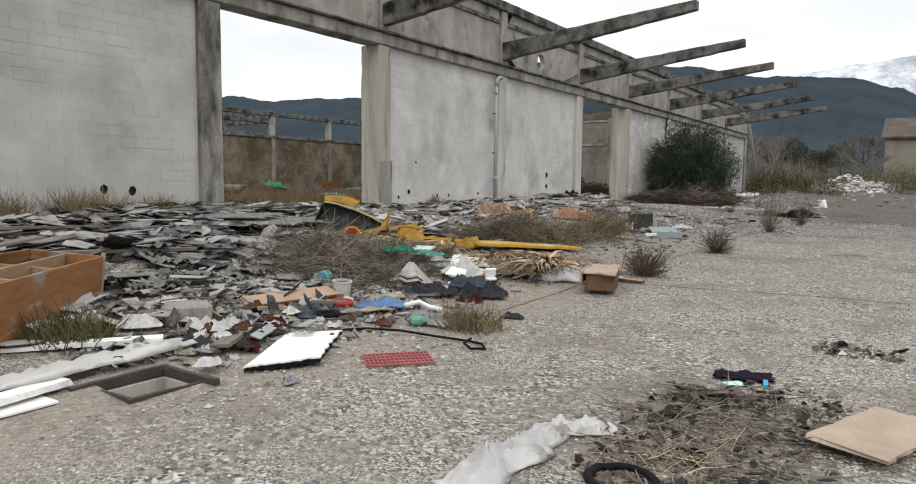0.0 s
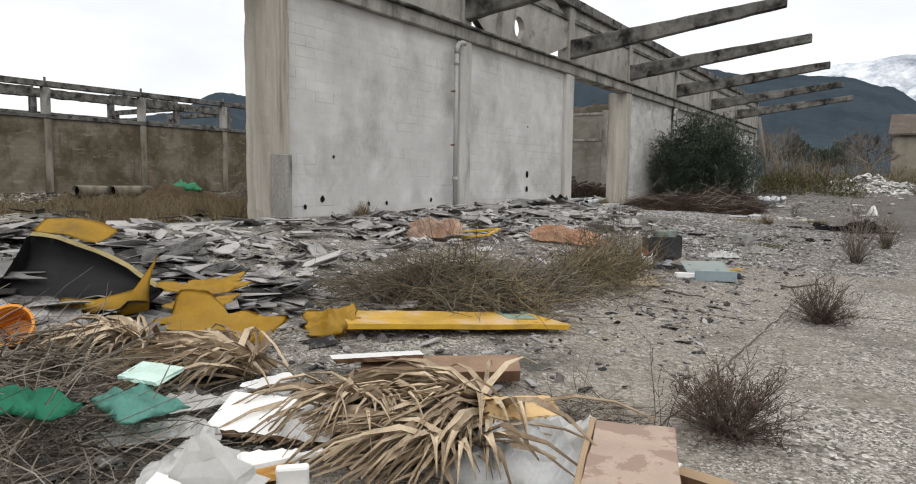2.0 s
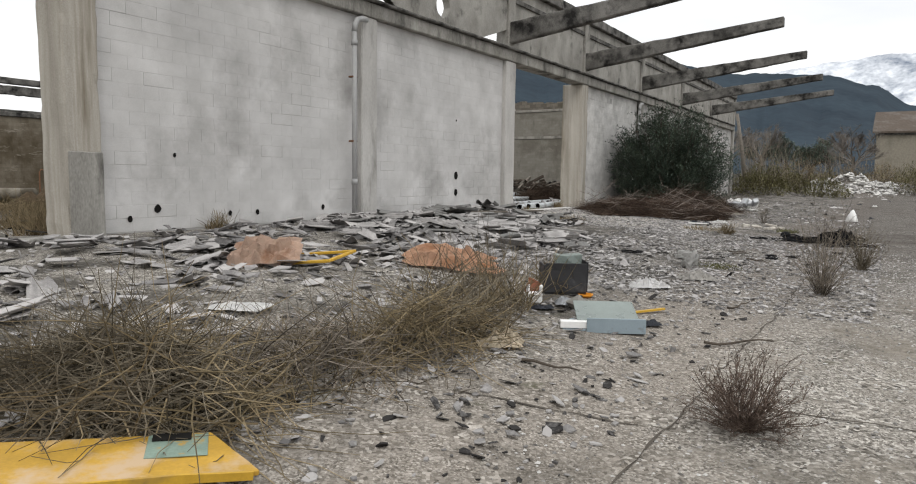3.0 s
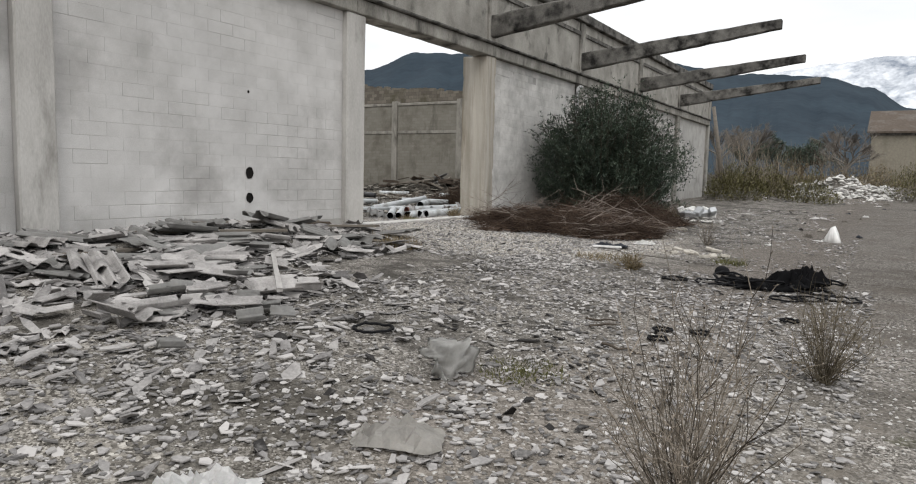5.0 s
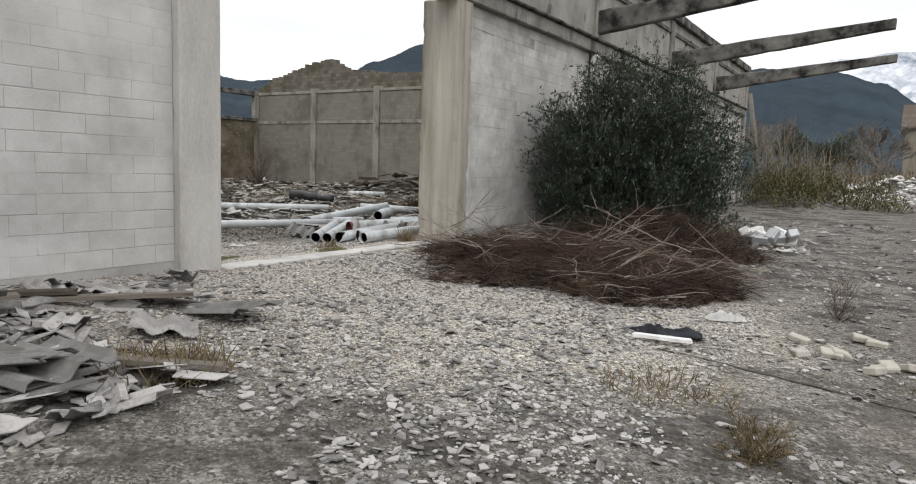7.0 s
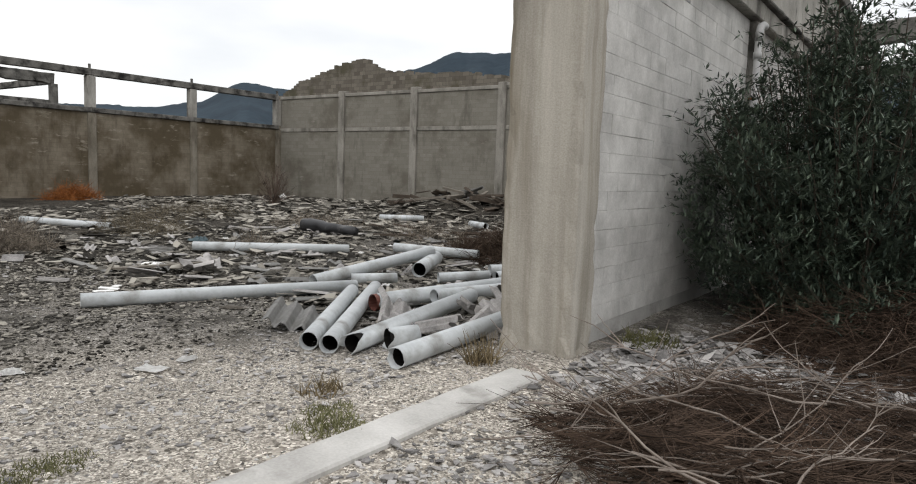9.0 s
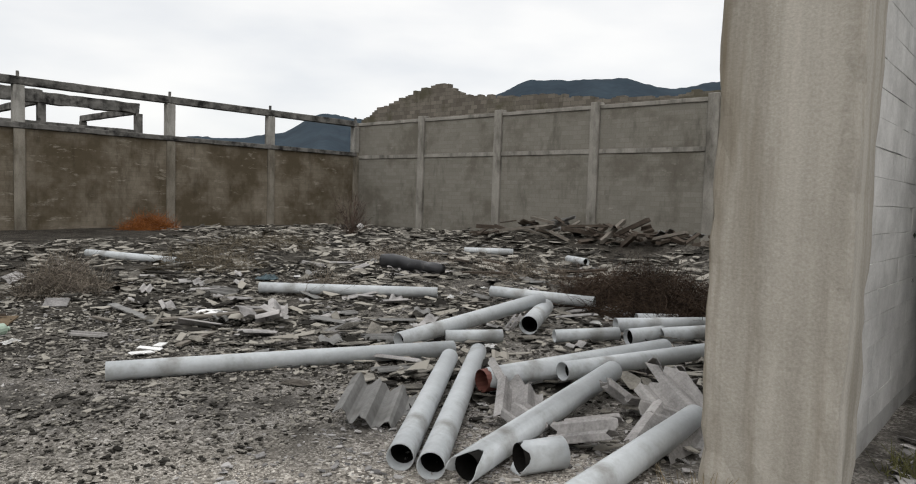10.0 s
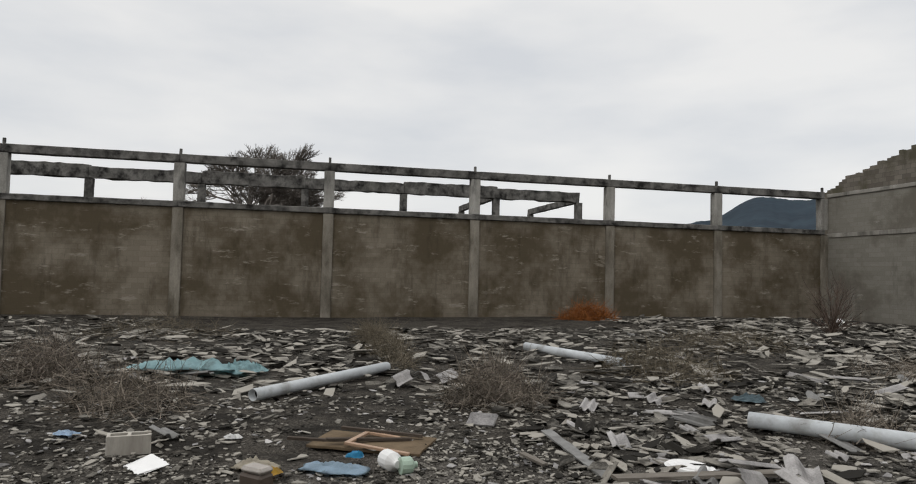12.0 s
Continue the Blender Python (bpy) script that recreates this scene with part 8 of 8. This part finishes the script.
rag(6.95, 3.6, 0.5, 0.36, 0.14, 99, cloth_white, "crumpled white cloth on gravel", 30, 0.0, n=16)
rag(7.3, 4.6, 0.5, 0.3, 0.12, 100, plain("grey_card", (0.42, 0.40, 0.37), 0.9), "grey crumpled cardboard on the gravel", 30, 0.0, n=12)
rag(6.85, -0.08, 0.36, 0.32, 0.17, 101, plain("cream_straw_weave", (0.58, 0.50, 0.38), 0.9), "cream straw hat crushed on gravel", 30, 0.0, "hat", "hat", n=14)
for i, (x, y, L, rz) in enumerate(((8.2, 1.15, 0.7, 40), (8.05, 2.9, 0.6, 70), (7.2, -0.4, 0.45, 20), (7.17, 7.74, 0.33, 36), (7.05, 7.95, 0.32, 36), (7.49, 7.22, 0.4, -20))):
    r_ = random.Random(800 + i)
    s = Soup(); s.tube([Vector((p.x, p.y, rough_z(p.x, p.y) + 0.02 + 0.03 * r_.random())) for p in bent(r_, (x, y, 0), Vector((math.cos(radians(rz)), math.sin(radians(rz)), 0)), L, 5, 0.15)], 0.014, 0.006, 6)
    tagged(s.out("stick", bark), "dark broken stick on gravel", "stick", "loose sticks")

# third group: black sheet, white blocks, bags, past the rings
rag(5.15, 13.9, 0.6, 0.35, 0.08, 110, cloth_dark, "black plastic sheet with a white edge", 30, 0.0, "plastic sheet", "plastic_sheet")
board(5.18, 13.62, 0.5, 0.08, 0.03, 10, board_white, "white strip on black plastic", "strip", "strip", 0.04, 0, 0, 190, 0.3)
rag(5.44, 15.12, 0.4, 0.3, 0.1, 111, foam_white, "white plastic scrap on pale gravel", 30, 0.0, "plastic scrap", "plastic_scrap", n=10)
for i in range(10):
    r_ = random.Random(850 + i)
    bm = worn_box(-0.09, 0.09, -0.06, 0.06, 0, 0.06, 0.05, 0.025, 0.01, i)
    ob = part("rubble_block", bm, concrete_pale)
    ob.matrix_world = at(6.66 + r_.gauss(0, .3), 14.4 + r_.gauss(0, .3), 0, r_.gauss(0, 10), r_.gauss(0, 10), r_.uniform(0, 180))
    tagged(ob, "pale broken lump of building rubble", "rubble block", "pale rubble lumps")
for i in range(14):
    r_ = random.Random(870 + i)
    bm = worn_box(-0.16, 0.16, -0.1, 0.1, 0, 0.16, 0.12, 0.015, 0.02, i)
    ob = part("white_block", bm, foam_white if i % 2 else tin)
    ob.matrix_world = at(4.75 + r_.gauss(0, .28), 22.3 + r_.gauss(0, .28), 0.02 + r_.random() * .2, r_.gauss(0, 20), r_.gauss(0, 20), r_.uniform(0, 180))
    tagged(ob, "white broken block in a small heap", "block", "white blocks")
bag = thing("white_sack", at(8.2, 19.1), "white tied plastic sack standing on the yard", "sack")
bm = bmesh.new(); bmesh.ops.create_cone(bm, segments=14, radius1=0.2, radius2=0.05, depth=0.34, cap_ends=True)
bmesh.ops.subdivide_edges(bm, edges=bm.edges[:], cuts=2)
for v in bm.verts:
    v.co += noise.noise_vector(v.co * 6) * 0.09
    v.co.z += 0.15
part("sack", bm, foam_white, bag, smooth=True)
bm = crumple(0.3, 0.2, 8, 6, 0.06, 4, 0.006); part("loose_edge", bm, foam_white, bag)
bag.children[-1].matrix_local = pose(0.25, 0, 0.0)
for i in range(34):     # scattered small scraps over the far yard
    r_ = random.Random(910 + i)
    x, y = r_.uniform(3.5, 12), r_.uniform(17, 46)
    rag(x, y, r_.uniform(0.12, 0.35), r_.uniform(0.1, 0.25), 0.08, 120 + i, (foam_white, cloth_dark, timber_grey, concrete_pale)[i % 4], ("white scrap on the far yard", "black scrap on the far yard", "grey board scrap on the far yard", "pale rubble scrap on the far yard")[i % 4], r_.uniform(0, 360), 0.0, "scrap", "scrap", n=6)

# ---- rubbish in the hall ----
rag(-15.37, 13.4, 1.9, 0.7, 0.2, 140, cloth_aqua, "pale turquoise plastic sheet draped on rubble", 80, 0.1, "plastic sheet", "plastic_sheet", n=24)
rag(-15.25, 14.4, 0.6, 0.7, 0.34, 141, cloth_aqua, "bunched end of a pale turquoise sheet", 40, 0.06, "plastic sheet", "plastic_sheet", n=14)
rng = random.Random(5)
roll = round_bar([(-0.9 + 0.3 * i, rng.uniform(-.03, .03), rng.uniform(-.03, .04)) for i in range(7)], 0.17, 14, 0.13).out("black_roll", plastic_black, smooth=True)
for v in roll.data.vertices:
    v.co += noise.noise_vector(v.co * 5) * 0.05
tagged(roll, "black plastic roll crushed among rubble", "plastic roll").matrix_world = at(-10.35, 24.74, 0.2, 0, 0, 4)
mat_e = thing("doormat", at(-10.1, 16.1, 0.01, 0, 0, 65), "brown coir mat with a broken picture frame on it", "mat")
bm = worn_box(-0.6, 0.6, -0.35, 0.35, 0, 0.03, 0.12, 0.015, 0.004, 20); part("mat", bm, dirt, mat_e)
fr = thing("picture", at(-9.9, 16.2, 0.05, 0, 4, 60), "broken pinkish wooden frame", "frame")
for b in ((-0.35, 0.35, -0.25, -0.2), (-0.35, -0.30, -0.2, 0.3), (-0.3, 0.05, 0.25, 0.3)):
    bm = bmesh.new(); box(bm, b[0], b[1], b[2], b[3], 0, 0.03, 0.004); part("rail", bm, board_tan, fr)
rag(-9.19, 15.66, 0.6, 0.3, 0.08, 142, plain("pale_blue_plastic", (0.36, 0.48, 0.58), 0.5), "pale blue plastic bag on rubble", 60, 0.02, "plastic bag", "plastic_bag")
rag(-9.47, 15.86, 0.18, 0.14, 0.06, 143, plastic_blue, "bright blue plastic scrap", 60, 0.05, "plastic scrap", "plastic_scrap", n=8)
rag(-9.33, 14.94, 0.4, 0.3, 0.08, 144, cloth_beige, "dirty cream rag on the hall floor", 60, 0.02)
rag(-9.06, 15.08, 0.2, 0.18, 0.06, 145, plastic_yellow, "small yellow plastic scrap", 60, 0.04, "plastic scrap", "plastic_scrap", n=8)
rag(-7.80, 14.56, 0.2, 0.18, 0.06, 146, plastic_red, "small red plastic scrap", 60, 0.02, "plastic scrap", "plastic_scrap", n=8)
bottle(-9.27, 16.13, 0.09, 0.24, foam_white, "white plastic canister on rubble", True, 20)
bottle(-9.03, 16.23, 0.08, 0.16, plain("faded_green_label", (0.35, 0.45, 0.36), 0.5), "white and green tin on rubble", True, 100)
bottle(-7.16, 14.92, 0.07, 0.22, foam_white, "white plastic canister on rubble", True, 60)
board(-9.48, 13.99, 0.34, 0.26, 0.012, 35, board_white, "pointed white shard of broken board", "board", "board", 0.04, 12, 4, 431, 0.5)
rag(-10.93, 12.9, 0.3, 0.2, 0.06, 147, plain("sky_blue_bag", (0.40, 0.52, 0.66), 0.5), "pale blue plastic scrap", 60, 0.02, "plastic scrap", "plastic_scrap", n=8)
rag(-11.79, 21.84, 0.4, 0.35, 0.3, 148, plain("grey_teal_plastic", (0.10, 0.15, 0.17), 0.5), "grey-teal crumpled plastic on rubble", 30, 0.02, "plastic scrap", "plastic_scrap", n=10)
# concrete blocks near the opening
for i, (x, y, rz) in enumerate(((-6.43, 14.35, 20), (-6.58, 14.16, 60), (-10.13, 13.7, 100), (-7.07, 14.63, 30))):
    e = thing("hollow_block", at(x, y, 0.0, 0, 0, rz), "broken hollow concrete block", "concrete block", "hollow blocks")
    for b in ((-0.2, 0.2, -0.09, -0.06, 0, 0.19), (-0.2, 0.2, 0.06, 0.09, 0, 0.19), (-0.2, -0.165, -0.06, 0.06, 0, 0.19), (-0.015, 0.02, -0.06, 0.06, 0, 0.19), (0.165, 0.2, -0.06, 0.06, 0, 0.17)):
        bm = worn_box(*b, 0.1, 0.004, 0.004, i); part("web", bm, concrete_pale, e)
for i in range(22):
    r_ = random.Random(960 + i)
    x, y = r_.uniform(-12, -3), r_.uniform(14, 27)
    rag(x, y, r_.uniform(0.12, 0.3), r_.uniform(0.1, 0.2), 0.05, 170 + i, (foam_white, board_white, timber_grey)[i % 3], ("white plastic scrap on the hall floor", "white broken board scrap", "grey scrap on the hall floor")[i % 3], r_.uniform(0, 360), 0.0, "scrap", "scrap", n=6)
s = Soup(); s.stone((-24.5, 35.0, rough_z(-24.5, 35) + 0.22), 0.28, random.Random(3), 0.8)
tagged(s.out("white_rock", foam_white), "whitish round lump by the corner", "rock")
tagged(part("green_sheet", crumple(1.2, 0.9, 18, 12, 0.5, 6, 0.01, 0.0, 0.9), plain("bright_green_tarp", (0.05, 0.30, 0.14), 0.6), smooth=True), "bright green tarpaulin heaped far inside the hall", "tarpaulin").matrix_world = at(-11.65, 6.3, 0.42, 0, 0, 60)

# a bent iron bar stands in the bank
tagged(round_bar([(-13.7, 6.25, -0.4), (-13.72, 6.28, 0.3), (-13.75, 6.3, 0.8), (-13.75, 6.36, 0.88), (-13.75, 6.44, 0.86)], 0.022, 6).out("iron_bar", rust), "rusty iron bar with a hooked top standing in earth", "iron bar")
# low bank inside the hall with two pale pipes and the tarpaulin on it
tagged(part("rubble_bank", crumple(6.4, 2.6, 40, 16, 0.75, 9, 0.02, 0.0, 0.25), dirt, smooth=True), "low bank of brown earth inside the hall", "earth bank", kind="stuff").matrix_world = at(-12.1, 5.0, -0.02, 0, 0, 88)
for i, (y0, y1) in enumerate(((2.75, 3.82), (3.9, 5.35))):
    lay_pipe(-12.0, y0, -12.15, y1, 0.19, 70 + i, "thick grimy concrete pipe lying on an earth bank", 0.2, 0.2, name="concrete_pipe").children[0].data.materials[0] = concrete_tan
tangle("dry_brush", -11.2, 4.6, 0.9, 2.8, 0.3, 900, 0.4, 0.008, grass_dry, 466, "dry yellow grass over an earth bank", "dry grass", flatness=0.8)
# single pieces that stand out on the hall floor
for i, (x, y, rx, rz, w_) in enumerate(((-2.57, 18.5, 24, 40, 0.42), (-1.76, 18.25, -16, 110, 0.4), (-1.62, 19.7, 32, 70, 0.5), (-1.42, 18.9, 20, 150, 0.45), (-2.05, 20.4, -28, 20, 0.5), (-2.25, 18.2, 14, 80, 0.3), (-2.0, 19.3, 36, 130, 0.34))):
    sheet_piece(x, y, w_, w_ * 1.2, rx, 12 * (-1) ** i, rz, 970 + i, 0.1, mat_=shard_pale, waves=2, label="pale buckled piece of cement sheet among pipes", amp=0.05)
board(-9.32, 18.04, 1.6, 0.12, 0.02, 0, sheet_mat, "long grey strip of broken cement sheet", "board", "board", 0.05, 4, 2, 400, 0.3)
board(-10.88, 17.5, 0.34, 0.24, 0.02, 62, shard_pale, "pale square tile propped in weeds", "tile", "tile", 0.06, 24, 0, 401, 0.15)
board(-9.16, 17.55, 0.36, 0.07, 0.025, 20, timber_grey, "short grey batten lying in weeds", "plank", "plank", 0.03, 0, 4, 402, 0.2)
board(-7.22, 17.94, 0.95, 0.08, 0.03, 128, timber_grey, "weathered grey batten on fine chips", "plank", "plank", 0.03, 0, 2, 403, 0.3)
board(-8.28, 19.04, 2.2, 0.13, 0.03, 94, timber_grey, "long pale plank across rubble", "plank", "plank", 0.08, 0, 2, 404, 0.3)
for i, (x, y, rz) in enumerate(((-10.16, 15.66, 80), (-10.04, 16.05, 96), (-10.26, 16.21, 70))):
    board(x, y, 0.9, 0.05, 0.03, rz, timber_dark, "thin black charred stick among weeds", "stick", "charred_stick", 0.04 + 0.02 * i, 0, 3, 405 + i, 0.3)
for i, (x, y, rz) in enumerate(((-13.69, 16.95, 40), (-13.73, 17.33, 60), (-13.77, 17.70, 30), (-7.89, 19.07, 20), (-7.72, 19.40, 100), (-7.46, 19.13, 140), (-8.04, 19.67, 60))):
    sheet_piece(x, y, 0.3, 0.36, 14 * (-1) ** i, 10, rz, 950 + i, 0.1, mat_=shard_pale, waves=1, label="pale curled fragment of cement sheet on rubble", amp=0.055)
lid = thing("oval_lid", at(-8.63, 18.94, 0.06, 10, 6, 70), "white oval plastic lid lying on rubble", "lid")
bm = bmesh.new(); bmesh.ops.create_cone(bm, segments=24, radius1=0.15, radius2=0.13, depth=0.025, cap_ends=True)
for v in bm.verts:
    v.co.x *= 1.7
part("lid", bm, foam_white, lid)
bm = bmesh.new(); bmesh.ops.create_cone(bm, segments=24, radius1=0.1, radius2=0.09, depth=0.01, cap_ends=True)
for v in bm.verts:
    v.co.x *= 1.7
    v.co.z += 0.018
part("raised_centre", bm, foam_white, lid)
for i, (x, y) in enumerate(((-7.08, 17.31), (-6.92, 17.14), (-7.21, 17.48))):
    board(x, y, 0.26, 0.1, 0.012, 40 + 50 * i, board_white, "small white broken board piece on chips", "board", "board", 0.03, 3, 4, 420 + i, 0.4)
# two brown canisters near the opening
for i, (x, y, rz) in enumerate(((-7.4, 15.5, 40), (-8.5, 15.0, 48))):
    can = thing("canister", at(x, y, 0, 0, 0, rz), "grimy brown plastic canister with a pale dusty top", "canister", "brown canisters")
    part("body", worn_box(-0.12, 0.12, -0.08, 0.08, 0, 0.22, 0.06, 0.008, 0.02, 60 + i), plain("grimy_brown_plastic", (0.075, 0.055, 0.042), 0.6, 0.3), can)
    part("top", worn_box(-0.115, 0.115, -0.075, 0.075, 0.222, 0.27, 0.06, 0.01, 0.02, 63 + i), plain("dusty_pale_plastic", (0.34, 0.31, 0.28), 0.8, 0.25), can, "pale dusty top")

# leaf litter trodden under the brushwood
rng = random.Random(333)
s = Soup()
for _ in range(6500):
    a, q = rng.uniform(0, 6.283), rng.random() ** 0.5
    edge_ = 1 + 0.5 * noise.noise((math.cos(a) * 1.9, math.sin(a) * 1.9, 8))
    x, y = 3.2 + 2.3 * edge_ * q * math.cos(a), 16.5 + 1.65 * edge_ * q * math.sin(a)
    if rng.random() < 0.35:
        x, y = 3.0 + 2.0 * q * math.cos(a), 20.2 + 1.2 * q * math.sin(a)
    if x > 0.15:
        s.slab(outline(rng, rng.uniform(0.02, 0.055), 5, 1.6), 0.004, pose(x, y, rough_z(x, y) + rng.uniform(0.012, 0.05), rng.gauss(0, 14), rng.gauss(0, 14), rng.uniform(0, 360)), True)
tagged(s.out("leaf_litter", surface("brown_leaf_litter", (0.022, 0.015, 0.011), (0.10, 0.066, 0.048), 4, 40, 0.95, 0.2, 0.003, island=0.8, coords="World")), "dark brown leaf litter under brushwood", "leaf litter", kind="stuff")


# ---- single blocks of the front wall ----
BW, BH, GAP = 0.5, 0.2, 0.004


def block_mesh(w_, seed, paint=None, gap=GAP):
    bm = bmesh.new()
    box(bm, -0.05, 0.0, min(gap, 0.0025) / 2, w_ - min(gap, 0.0025) / 2, gap / 2, BH - gap / 2, min(0.004, gap * 0.6))
    for v in bm.verts:
        if v.co.x > -0.02:
            v.co += noise.noise_vector(v.co * 9 + Vector((seed * 3.1, 0, 0))) * (0.0008 if gap < 0.002 else 0.0025)
    me_ = bpy.data.meshes.new("block")
    bm.to_mesh(me_)
    bm.free()
    me_.materials.append(paint or block_paint)
    return me_


# tight: the whitewash fills the joints; open: the joint has washed out
TIGHT = {m_: [block_mesh(BW, i, m_, 0.0012) for i in range(5)] for m_ in (block_paint, block_old, block_dirty)}
OPEN = {m_: [block_mesh(BW, 20 + i, m_, (0.002, 0.004, 0.008)[i % 3]) for i in range(6)] for m_ in (block_paint, block_old, block_dirty, block_bare)}

FAINT = {m_: [block_mesh(BW, 40 + i, m_, (0.0025, 0.004)[i % 2]) for i in range(6)] for m_ in (block_dirty, block_bare)}


def washed_out(k, y, z):
    """How far the joints of bay k have washed out at one spot, above 0 where they show."""
    patch = 0.55 * noise.noise((y * 0.55, z * 1.1, 3 + k)) + 0.4 * noise.noise((y * 1.6, z * 3.2, 9 + k))
    if k == 0:
        return patch - 0.12 + 0.25 * (z > 2.1) * (y < -6.5)
    if k == 3:
        return patch - 0.12 + 0.17 * max(0, min(1, (y - 7.0) / 3)) * (z < 2.2)
    return patch - (0.2 if k == 2 else -0.12)


cut_cache = {}
rng = random.Random(123)
for k in (0, 2, 3, 5):
    a, b = FRONT[k] + CW + 0.004, FRONT[k + 1] - CW - 0.004
    for row in range(21):
        z = -0.07 + row * BH
        if z + BH > LINTEL:
            continue
        y = a - (BW / 2 if row % 2 else 0)
        while y < b - 0.03:
            y0, y1 = max(y, a), min(y + BW, b)
            w_ = round(y1 - y0, 3)
            y += BW
            if w_ < 0.04:
                continue
            wear = washed_out(k, (y0 + y1) / 2, z)
            paint = block_old if k == 0 else block_dirty if k == 5 else block_paint
            if k == 5 and wear > 0.42:
                paint = block_bare
            if abs(w_ - BW) < 0.002:
                me_ = rng.choice(((OPEN if k != 5 else FAINT) if wear > 0 else TIGHT)[paint])
            else:
                key = (w_, paint.name, wear > 0)
                me_ = cut_cache.get(key) or block_mesh(w_, 9, paint, 0.006 if wear > 0 else 0.0012)
                cut_cache[key] = me_
            ob = new("block", me_)
            ob.parent = block_walls[k]
            ob.location = (-0.133 + (rng.uniform(0, 0.003) if wear > 0 else rng.uniform(0, 0.0004)), y0, z)
            if k == 5 and wear > 0:
                ob.rotation_euler = (rng.gauss(0, 0.004), rng.gauss(0, 0.008), rng.gauss(0, 0.005))
